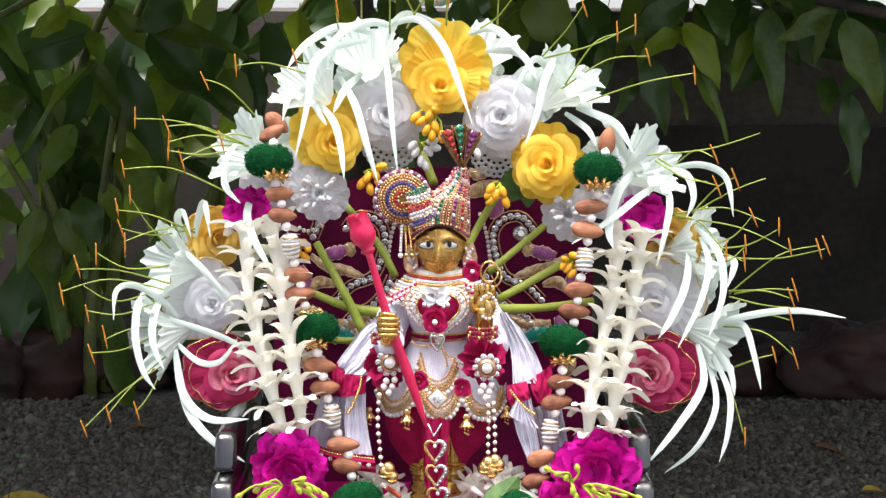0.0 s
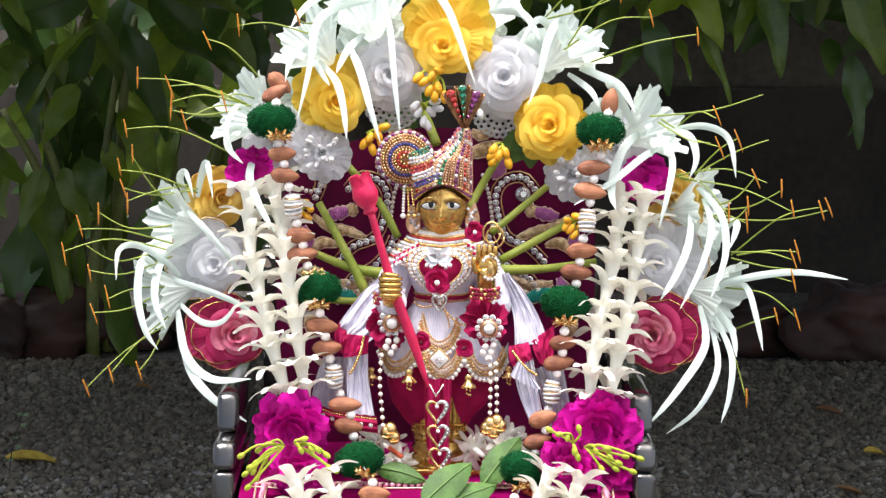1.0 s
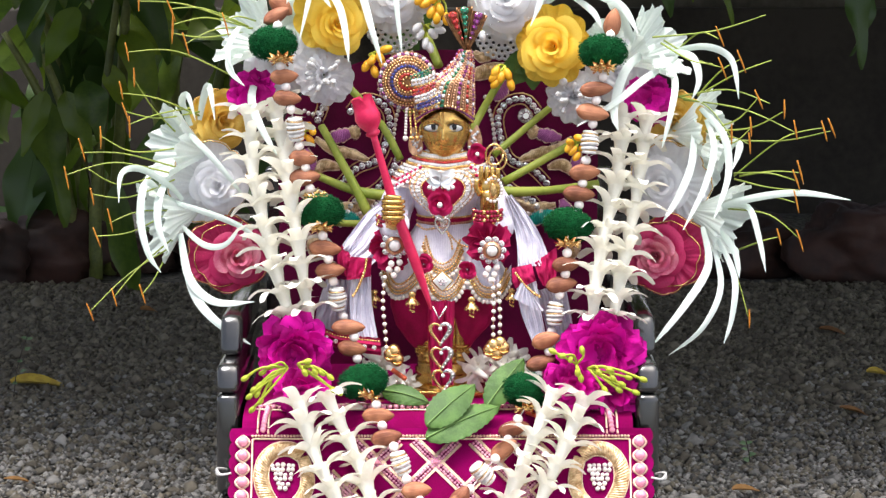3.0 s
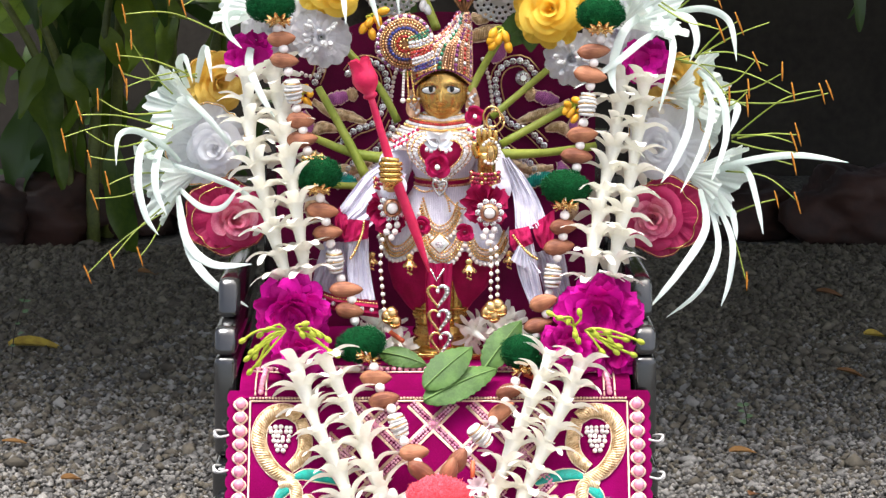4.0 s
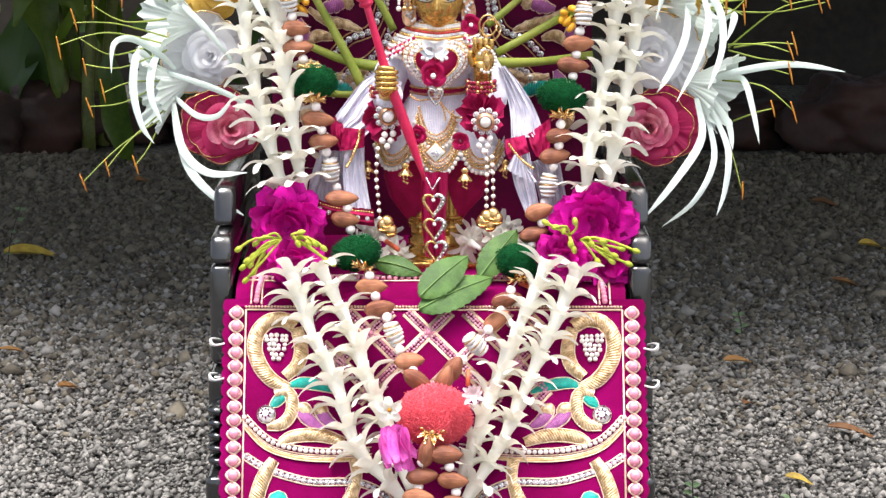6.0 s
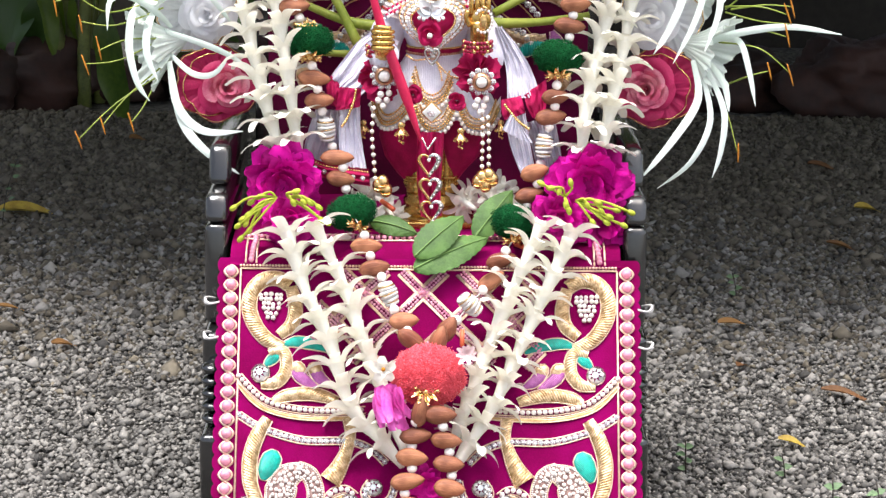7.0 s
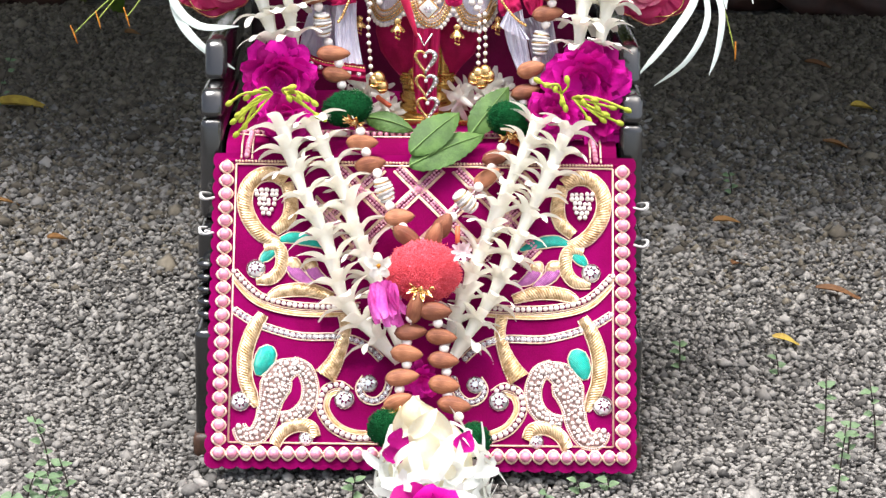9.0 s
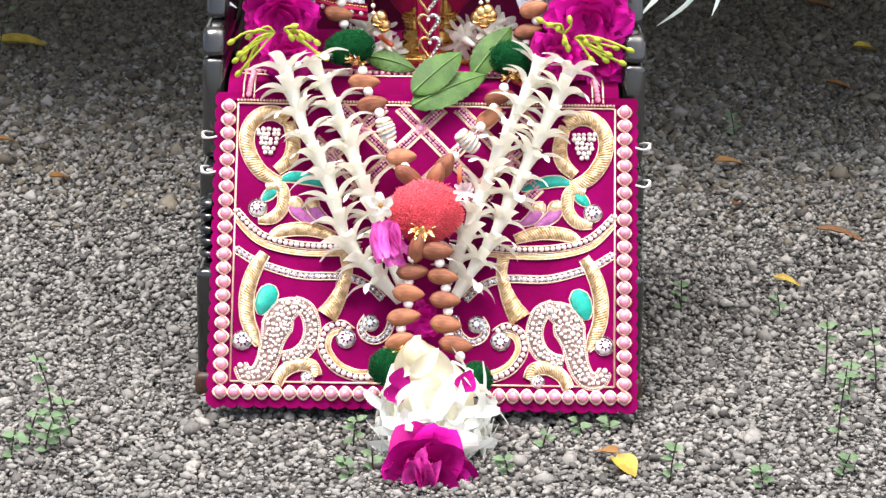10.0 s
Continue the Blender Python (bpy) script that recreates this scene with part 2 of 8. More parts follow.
class Geo:
    """Collects faces and makes one mesh object of them."""

    def __init__(self):
        self.v, self.f, self.mi, self.slot = [], [], [], 0

    def grid(self, fn, nu, nv, wrap=False):
        """A sheet fn(u, v), u and v from 0 to 1; wrap closes it round v."""
        b = len(self.v)
        for i in range(nu + 1):
            for j in range(nv + (0 if wrap else 1)):
                self.v.append(tuple(fn(i / nu, j / nv)))
        w = nv if wrap else nv + 1
        for i in range(nu):
            for j in range(nv):
                j2 = (j + 1) % w
                self.f.append((b + i * w + j, b + i * w + j2, b + (i + 1) * w + j2, b + (i + 1) * w + j))
                self.mi.append(self.slot)
        return self

    def ball(self, c, r, rot=None, nu=8, nv=12, jag=0.0):
        r = (r, r, r) if isinstance(r, (int, float)) else r
        c = V(c)

        def fn(u, v):
            a, b = math.pi * u, 2 * math.pi * v
            k = 1 + (U(-jag, jag) if jag else 0)
            p = V((r[0] * math.sin(a) * math.cos(b), r[1] * math.sin(a) * math.sin(b), r[2] * math.cos(a))) * k
            return c + (rot @ p if rot else p)

        return self.grid(fn, nu, nv, True)

    def tube(self, pts, r, sides=8, flat=None, smooth=3):
        """A round bar along a line; r: one radius, or a list along it; flat: (scale, across) squashes it."""
        path = curve(pts, smooth) if smooth > 1 and len(pts) > 2 else [V(p) for p in pts]
        n = len(path)
        rr = [r] * n if isinstance(r, (int, float)) else [lerp_list(r, i / (n - 1)) for i in range(n)]
        side = None
        b = len(self.v)
        for i, p in enumerate(path):
            d = (path[min(i + 1, n - 1)] - path[max(i - 1, 0)]).normalized()
            if side is None:
                side = d.orthogonal().normalized() if flat is None else (V(flat[1]) - d * d.dot(V(flat[1]))).normalized()
            side = (side - d * side.dot(d)).normalized()
            if flat is not None and (V(flat[1]) - d * d.dot(V(flat[1]))).length > 0.05:
                side = (V(flat[1]) - d * d.dot(V(flat[1]))).normalized()
            up = d.cross(side)
            for j in range(sides):
                a = 2 * math.pi * j / sides
                k = flat[0] if flat is not None else 1
                self.v.append(tuple(p + side * (math.cos(a) * rr[i]) + up * (math.sin(a) * rr[i] * k)))
        for i in range(n - 1):
            for j in range(sides):
                j2 = (j + 1) % sides
                self.f.append((b + i * sides + j, b + i * sides + j2, b + (i + 1) * sides + j2, b + (i + 1) * sides + j))
                self.mi.append(self.slot)
        self.f += [tuple(b + j for j in range(sides))[::-1], tuple(b + (n - 1) * sides + j for j in range(sides))]
        self.mi += [self.slot] * 2
        return self

    def lathe(self, profile, c=(0, 0, 0), n=20, rot=None, wob=None):
        """Turns a profile of (radius, height) round z."""
        c = V(c)
        k = len(profile) - 1

        def fn(u, v):
            r, h = profile[round(u * k)]
            a = 2 * math.pi * v
            p = V((r * math.cos(a), r * math.sin(a), h))
            if wob:
                p = wob(p, u, a)
            return c + (rot @ p if rot else p)

        return self.grid(fn, k, n, True)

    def petal(self, m, length, width, curl=0.4, cup=0.15, tip=0.6, nu=6, nv=4, wave=0.0, notch=0.0, base=0.25, end=0.97):
        """A petal or leaf from the origin of m along its y, facing its z; curl bends it back, cup hollows it."""
        ph = U(0, 6.3)

        def fn(u, v):
            s = v * 2 - 1
            w = width * 0.5 * (base * (1 - u) + math.sin(math.pi * min(1, u ** tip * end)) * (1 - base * (1 - u)))
            a = curl * u
            y = length * (math.sin(a) / curl if abs(curl) > 1e-3 else u)
            z = -length * ((1 - math.cos(a)) / curl if abs(curl) > 1e-3 else 0)
            z += cup * width * (s * s - 0.3) * math.sin(math.pi * min(1, u + 0.15)) + wave * length * math.sin(u * 5 + ph + s * 2.5) * u * abs(s)
            y -= notch * length * (1 - abs(s)) * (u > 0.99)
            return m @ V((w * s, y, z))

        return self.grid(fn, nu, nv)

    def block(self, lo, hi, bevel=0.0, m=None):
        """A box between two corners with chamfered upright and level edges."""
        bm = bmesh.new()
        bmesh.ops.create_cube(bm, size=1)
        for v in bm.verts:
            v.co = V([(lo[i] + hi[i]) / 2 + v.co[i] * (hi[i] - lo[i]) for i in range(3)])
        if bevel:
            bmesh.ops.bevel(bm, geom=bm.edges[:], offset=bevel, segments=3, affect="EDGES", profile=0.55)
        b = len(self.v)
        bm.verts.index_update()
        self.v += [tuple(m @ v.co if m else v.co) for v in bm.verts]
        for f in bm.faces:
            self.f.append(tuple(b + v.index for v in f.verts))
            self.mi.append(self.slot)
        bm.free()
        return self

    def stone(self, c, r, n=(0, -1, 0), sides=8, high=0.6):
        """A cut stone facing n: a flat table and two rings of facets, each facet by itself."""
        c, n = V(c), V(n).normalized()
        a = n.orthogonal().normalized()
        b = n.cross(a)
        turn = U(0, 1)

        def at(k, q, h):
            t = 2 * math.pi * (k + turn) / sides
            return tuple(c + (a * math.cos(t) + b * math.sin(t)) * (r * q) + n * (r * h))

        for k in range(sides):
            for pts in ((at(k, 1, 0), at(k + 1, 1, 0), at(k + 0.5, 0.80, high * 0.62)), (at(k + 0.5, 0.80, high * 0.62), at(k + 1, 1, 0), at(k + 1.5, 0.80, high * 0.62), at(k + 1, 0.40, high))):
                self._face(pts)
        self._face([at(k, 0.40, high) for k in range(sides)])
        return self

    def _face(self, pts):
        i = len(self.v)
        self.v += list(pts)
        self.f.append(tuple(range(i, i + len(pts))))
        self.mi.append(self.slot)

    def mesh(self, name, mats, smooth=True):
        me = bpy.data.meshes.new(name)
        me.from_pydata(self.v, [], self.f)
        for mt in mats if isinstance(mats, (list, tuple)) else [mats]:
            me.materials.append(mt.m)
        me.polygons.foreach_set("use_smooth", [smooth] * len(me.polygons))
        me.polygons.foreach_set("material_index", self.mi)
        me.update()
        return me

    def put(self, name, mats, parent=None, label="", smooth=True):
        ob = new(name, self.mesh(name, mats, smooth))
        if parent:
            ob.parent = parent
        return tagged(ob, label, kind="stuff" if name in BEADWORK else "")


BEADWORK = ("beading", "pearl_rim", "bead_chain", "pearl_edge", "stone_trim", "rhinestone_trim", "band_row", "stone_ring", "chain", "bead_drop")


def lerp_list(vals, t):
    x = t * (len(vals) - 1)
    i = min(int(x), len(vals) - 2)
    return vals[i] + (vals[i + 1] - vals[i]) * (x - i)


def curve(pts, k=3):
    """A smooth line through points, k steps between each two."""
    p = [V(q) for q in pts]
    out = []
    for i in range(len(p) - 1):
        a, b, c, d = p[max(i - 1, 0)], p[i], p[i + 1], p[min(i + 2, len(p) - 1)]
        for j in range(k):
            t = j / k
            out.append(0.5 * (2 * b + (c - a) * t + (2 * a - 5 * b + 4 * c - d) * t * t + (3 * b - a - 3 * c + d) * t ** 3))
    return out + [p[-1]]


def along(pts, step):
    """Points at even steps along a smooth line."""
    p = curve(pts, 8)
    out, left = [p[0]], step
    for a, b in zip(p, p[1:]):
        d = (b - a).length
        at = 0.0
        while d - at >= left:
            at += left
            out.append(a.lerp(b, at / d))
            left = step
        left -= d - at
    return out


def aim(p, y, z=(0, -1, 0)):
    """A pose at p whose y axis points along y and whose z axis points about along z."""
    y = V(y).normalized()
    z = V(z)
    x = y.cross(z)
    x = x.normalized() if x.length > 1e-4 else y.orthogonal().normalized()
    z = x.cross(y)
    m = Matrix((x, y, z)).transposed().to_4x4()
    m.translation = V(p)
    return m


def thing(name, label, category, at=(0, 0, 0), group="", kind=""):
    ob = new(name)
    ob.location = at
    ob.empty_display_size = 0.01
    return tagged(ob, label, category, group, kind)


def share(name, me, parent, m):
    """One more object on a mesh that others use too."""
    ob = new(name, me)
    ob.parent = parent
    ob.matrix_basis = m
    return ob


def T(*p):
    return Matrix.Translation(p if len(p) == 3 else p[0])


# ---- ground and garden edge ----
g = Geo()
g.grid(lambda u, v: (-60 + 120 * v, -20 + 120 * u, -0.004), 60, 60)
tagged(g.put("ground", SOIL), "dark gravelly soil under the gravel", "ground", kind="structure")

ico = bmesh.new()
bmesh.ops.create_icosphere(ico, subdivisions=1, radius=1)
ico_v = np.array([v.co[:] for v in ico.verts])
ico_f = np.array([[v.index for v in f.verts] for f in ico.faces])
ico.free()
oct_v = np.array([(1, 0, 0), (-1, 0, 0), (0, 1, 0), (0, -1, 0), (0, 0, 1), (0, 0, -1)], dtype=float) * 1.15
oct_f = np.array([(0, 2, 4), (2, 1, 4), (1, 3, 4), (3, 0, 4), (2, 0, 5), (1, 2, 5), (3, 1, 5), (0, 3, 5)])


def pebbles(y0, y1, step, verts, faces, seed, lift, big=0.0, mat=GRAVEL, fade=0.0, out=0.0):
    """Loose stones strewn over a stretch of ground."""
    r = np.random.default_rng(seed)
    ys = np.arange(y0, y1, step)
    pos = np.concatenate([np.stack([np.arange(-w, w, step), np.full(len(np.arange(-w, w, step)), y)], 1) for y in ys for w in [0.2 * y + 0.1]])
    pos = pos + r.uniform(-0.62, 0.62, pos.shape) * step
    if fade:
        pos = pos[r.random(len(pos)) < (pos[:, 1] - y0) / fade]
    if out:
        pos = pos[r.random(len(pos)) < (y1 - pos[:, 1]) / out]
    n = len(pos)
    size = step * r.lognormal(-0.50, 0.32, (n, 1)) * (1 + big * (r.random((n, 1)) < 0.04))
    rad = size * r.uniform([0.8, 0.65, 0.5], [1.35, 1.0, 0.8], (n, 3))
    a = r.uniform(0, 6.283, n)
    tilt = r.normal(0, 0.35, (n, 2))
    p = verts[None] * (1 + r.normal(0, 0.12, (n, len(verts), 1)))
    p = p * rad[:, None]
    x, y, z = p[..., 0], p[..., 1], p[..., 2]
    z = z + x * tilt[:, :1] * 0.6 + y * tilt[:, 1:] * 0.6
    c, s = np.cos(a)[:, None], np.sin(a)[:, None]
    p = np.stack([x * c - y * s + pos[:, :1], x * s + y * c + pos[:, 1:], z + rad[:, 2:] * 0.6 + lift * r.random((n, 1))], 2).reshape(-1, 3)
    f = (faces[None] + (np.arange(n) * len(verts))[:, None, None]).reshape(-1, 3)
    me = bpy.data.meshes.new("gravel")
    me.vertices.add(len(p))
    me.vertices.foreach_set("co", p.astype(np.float32).ravel())
    me.loops.add(len(f) * 3)
    me.loops.foreach_set("vertex_index", f.astype(np.int32).ravel())
    me.polygons.add(len(f))
    me.polygons.foreach_set("loop_start", np.arange(0, len(f) * 3, 3, dtype=np.int32))
    me.polygons.foreach_set("use_smooth", np.ones(len(f), dtype=bool))
    me.update(calc_edges=True)
    me.materials.append(mat.m)
    return new("gravel", me)


tagged(pebbles(1.68, 2.1, 0.0038, ico_v, ico_f, 3, 0.004, 0.5), "loose grey gravel of rounded mixed stones", "gravel", kind="stuff")
tagged(pebbles(2.1, 2.95, 0.0044, oct_v, oct_f, 5, 0.004, 0.5, out=0.7), "loose grey gravel of rounded mixed stones", "gravel", kind="stuff")
tagged(pebbles(2.45, 3.4, 0.0050, oct_v, oct_f, 4, 0.003, 0.6, fade=0.4, out=0.8), "loose grey gravel of rounded mixed stones", "gravel", kind="stuff")

# Fades in towards the bed: earth-brown stones with tree shade in their colour.
tagged(pebbles(2.35, 3.95, 0.0057, oct_v, oct_f, 8, 0.003, 0.6, EARTHY_SHADED, 0.9), "brown earthy gravel along the edge of the bed, darkened for shade", "gravel", kind="stuff")

g = Geo()
g.grid(lambda u, v: (-3 + 6 * v, 4.75 + 0.012 * noise.noise((v * 40, u * 9, 0)), 0.613 * u), 12, 60)
g.grid(lambda u, v: (-3 + 6 * v, 4.75 + 0.25 * u, 0.613), 1, 20)
g.grid(lambda u, v: (-3 + 6 * v, 5.0, 0.613 * (1 - u)), 1, 20)
garden_wall = tagged(g.put("wall_north", WALL), "dark weathered garden wall behind the planting", "wall", kind="structure")
# Separate darker band over the lower part of the wall.
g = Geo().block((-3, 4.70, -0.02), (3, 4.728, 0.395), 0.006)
g.put("wall_foot", WALL_FOOT, garden_wall, "darker lower band of the wall")
# White slab added beyond the wall in place of bright sky.
g = Geo().block((-9, 9.0, 0), (9, 9.3, 3.0), 0.02)
tagged(g.put("backdrop", SKY_STANDIN), "pale slab standing in for bright sky far behind the garden", "wall", kind="structure")


def rock(p, r, seed):
    g = Geo()
    c = V(p)

    def fn(u, v):
        a, b = math.pi * u, 2 * math.pi * v
        d = V((math.sin(a) * math.cos(b), math.sin(a) * math.sin(b), math.cos(a)))
        k = 1 + 0.40 * noise.noise(d * 1.4 + V((seed, 0, 0))) + 0.18 * noise.noise(d * 4 + V((0, seed, 0))) + 0.06 * noise.noise(d * 11 + V((0, seed, 0)))
        d = V([math.copysign(abs(q) ** 0.88, q) for q in d])
        return c + V((d.x * r[0], d.y * r[1], d.z * r[2])) * k

    g.grid(fn, 30, 44, True)
    ob = g.put("edging_rock", ROCK)
    return tagged(ob, "dark red rough rock edging the planting bed", "rock", "rocks along the bed")


for p, r in (((-0.6682, 4.05, 0.0018), (0.11, 0.08, 0.070)), ((-0.5188, 4.1, -0.0514), (0.07, 0.06, 0.036)), ((-0.7714, 4, 0.0491), (0.09, 0.08, 0.068)),
             ((-0.3696, 4.1, -0.0416), (0.08, 0.07, 0.045)), ((-0.1484, 4.1, -0.0366), (0.10, 0.07, 0.045)), ((0.1015, 4.1, -0.0364), (0.10, 0.07, 0.045)),
             ((0.313, 4.1, -0.0363), (0.10, 0.07, 0.045)), ((0.5021, 4.08, 0.0163), (0.10, 0.08, 0.058)), ((0.6921, 4.02, 0.0464), (0.10, 0.08, 0.074)),
             ((0.8151, 4.02, 0.0178), (0.08, 0.08, 0.062))):
    rock((p[0], p[1], r[2] * 0.65), r, p[0] * 7)
# ---- throne ----
throne = thing("throne", "black lacquered wooden throne with stepped sides, standing on gravel", "throne", (0, 2.08, 0))


def side_panel(x0, x1):
    """One side of the throne: a board cut in steps, each with softly rounded corners."""
    ob = None
    for i, (y0, y1, z0, z1) in enumerate(((1.945, 2.27, 0.012, 0.113), (1.985, 2.27, 0.1135, 0.19), (2.012, 2.27, 0.1905, 0.2765), (2.02, 2.27, 0.277, 0.3005),
                                         (2.06, 2.27, 0.301, 0.334))):
        g = Geo().block((x0, y0, z0), (x1, y1, z1), 0.0065)
        lean = (0.0, 0.0, 0.10, 0.5, 0.5)[i]
        g.v = [(p[0], p[1] + (lean * (p[2] - z0) if p[1] < y0 + 0.02 else 0), p[2]) for p in g.v]
        o = g.put("side_board", LACQUER, throne)
        o.location = -V((0, 2.08, 0))
    for k in range(5):
        g = Geo().ball(((x0 + x1) / 2, 1.974, 0.120 + k * 0.011), (abs(x1 - x0) / 2 * 1.03, 0.012, 0.0052))
        g.put("turned_ring", LACQUER, throne).location = -V((0, 2.08, 0))
    g = Geo().block((min(x0, x1) - 0.002, 1.94, 0.0), (max(x0, x1) + 0.002, 1.975, 0.022), 0.006)
    g.put("foot", WORN, throne, "scuffed brown wooden foot").location = -V((0, 2.08, 0))


side_panel(-0.188, -0.168)
side_panel(0.168, 0.188)
for name, lo, hi in (("seat_board", (-0.167, 2.02, 0.22), (0.167, 2.27, 0.238)), ("front_rail", (-0.167, 2.03, 0.03), (0.167, 2.05, 0.215)),
                     ("back_board", (-0.16, 2.235, 0.24), (0.16, 2.25, 0.44))):
    Geo().block(lo, hi, 0.004).put(name, LACQUER, throne).location = -V((0, 2.08, 0))
# ---- embroidered front cloth, leaning from the seat down to the ground ----
LEAN = radians(28)
CLOTH = Matrix.Translation((0.003, 1.8805, 0.018)) @ Matrix.Rotation(-LEAN, 4, "X") @ Matrix.Rotation(radians(90), 4, "X")
HI, HALF = 0.2645, 0.176
cloth = thing("front_cloth", "magenta velvet cloth embroidered with gold and pearls, hung before the throne", "cloth")
cloth.matrix_basis = CLOTH


def scallop(t, n):
    return 0.0022 * abs(math.sin(math.pi * n * t)) ** 0.6


def sheet(z):
    def fn(u, v):
        x, y = (v * 2 - 1) * HALF, u * HI
        if v in (0, 1):
            x += math.copysign(scallop(u, 22), x)
        if u == 0:
            y -= scallop(v, 28)
        return (x, y, z + 0.0012 * noise.noise((x * 18, y * 18, 3)))
    return fn


g = Geo()
g.grid(sheet(0), 110, 140)
g.grid(sheet(-0.003), 110, 140)
g.put("velvet_panel", VELVET, cloth)


def flat_pts(pts, z, flip):
    return [V(((0.0035 - x) if flip else x - 0.003, y, z)) for x, y in pts]


def outline(pts, r, off, mat, z, closed=False):
    """Two thin cords at either side of a line."""
    g = Geo()
    c = curve(pts, 5)
    for s in (-1, 1):
        line = []
        for i, p in enumerate(c):
            d = (c[min(i + 1, len(c) - 1)] - c[max(i - 1, 0)]).normalized()
            line.append(p + V((-d.y, d.x, 0)) * (s * (lerp_list(off, i / (len(c) - 1)) if isinstance(off, list) else off)) + V((0, 0, z)))
        g.tube(line, r, 5, smooth=1)
    return g


def padded(name, pts, r, mat, flip, label=""):
    """A raised band of laid thread with a cord along both edges."""
    p = flat_pts(pts, 0.001, flip)
    g = Geo()
    w = r if isinstance(r, list) else [r * 0.55, r, r, r, r * 0.7]
    c = along(p, 0.0003)
    n = len(c) - 1

    def rib(u, v):
        i = round(u * n)
        d = (c[min(i + 1, n)] - c[max(i - 1, 0)]).normalized()
        a = math.pi * v
        ripple = (0.76 + 0.34 * abs(math.sin(math.pi * (i * 0.0003 / 0.0023 + (3.6 if not flip else -3.6) * v))) ** 0.7) if max(w) > 0.003 else 1
        rr = lerp_list(w, u) * ripple
        o = c[i] + V((-d.y, d.x, 0)) * (math.cos(a) * rr)
        return (o.x, o.y, 0.0002 + math.sin(a) * rr * 0.62)

    g.grid(rib, n, 26)
    ob = g.put(name, mat, cloth, label)
    outline(p, 0.0006, w, CORD, 0.0003).put("edging_cord", CORD, cloth)
    return ob


def pearl_line(pts, r, flip, rows=1, mat=PEARL, name="pearl_trim", edges=True):
    p = flat_pts(pts, 0.0, flip)
    c = along(p, r * 1.95)
    g = Geo()
    for i, q in enumerate(c):
        d = (c[min(i + 1, len(c) - 1)] - c[max(i - 1, 0)]).normalized()
        side = V((-d.y, d.x, 0))
        for k in range(rows):
            o = (k - (rows - 1) / 2) * r * 1.8
            if mat is GEM:
                g.stone(q + side * o + V((0, 0, r * 0.35)), r * 1.02, (U(-.15, .15), U(-.15, .15), 1))
            else:
                g.ball(q + side * o + d * (r if k % 2 else 0) + V((0, 0, r * 0.75)), r * U(0.88, 1.05), nu=6, nv=8)
    ob = g.put(name, mat, cloth, smooth=mat is not GEM)
    if edges:
        outline(p, 0.0007, rows * r + 0.0005, CORD, 0.0005).put("edging_cord", CORD, cloth)
    return ob


def pearl_band(pts, w, flip, seed):
    """A padded band strewn with pearls of mixed size between two rows of tiny beads."""
    q = random.Random(seed)
    c = along(flat_pts(pts, 0.0, flip), 0.0012)
    n = len(c) - 1
    g, tiny, placed = Geo(), Geo(), []

    def at(t, o):
        i = min(int(t * n), n)
        d = (c[min(i + 1, n)] - c[max(i - 1, 0)]).normalized()
        return c[i] + V((-d.y, d.x, 0)) * o

    for k in range(2300):
        t = q.random()
        half = lerp_list(w, t) - 0.0012
        r = q.choice((0.0024, 0.0021, 0.0018, 0.0015)) if k < 900 else 0.0014 if k < 1600 else 0.0011
        p = at(t, q.uniform(-1, 1) * max(half - r * 0.6, 0))
        if all((p - o).length > (r + s) * 0.95 for o, s in placed):
            placed.append((p, r))
            g.ball(p + V((0, 0, 0.0014 + r * 0.5)), r, nu=6, nv=8)
    pad = Geo()
    pad.grid(lambda u, v: (lambda p: (p.x, p.y, 0.0003 + 0.0014 * math.sin(math.pi * v)))(at(u, (v * 2 - 1) * lerp_list(w, u))), 60, 8)
    pad.put("satin_padding", TAN_PAD, cloth)
    ob = tagged(g.put("pearl_filling", PEARL, cloth), kind="stuff")
    for s in (-1, 1):
        edge = [at(t, s * lerp_list(w, t)) for t in np.linspace(0, 1, 60)]
        for p in along(edge, 0.0019):
            tiny.ball(p + V((0, 0, 0.0010)), 0.00095, nu=4, nv=6)
        Geo().tube([p + V((0, 0, 0.0004)) for p in [at(t, s * (lerp_list(w, t) + 0.0014)) for t in np.linspace(0, 1, 40)]], 0.0006, 5).put("edging_cord", CORD, cloth)
    tagged(tiny.put("seed_beading", PEARL, cloth), kind="stuff")
    return ob


def gem(p, r, flip, parent=None, mat=None):
    """A round cut stone in a silver rim."""
    q = flat_pts([p], 0, flip)[0] if parent is None else V(p)
    g = Geo().stone(q + V((0, 0, r * 0.1)), r, (U(-.2, .2), U(-.2, .2), 1), 8, 0.7)
    ob = g.put("rhinestone", mat or GEM, parent or cloth, "clear cut rhinestone", smooth=False)
    g = Geo().lathe([(r * 1.12, 0), (r * 1.12, r * 0.2), (r * 0.99, r * 0.3)], q, 16)
    g.put("rim", SILVER, ob)
    return ob


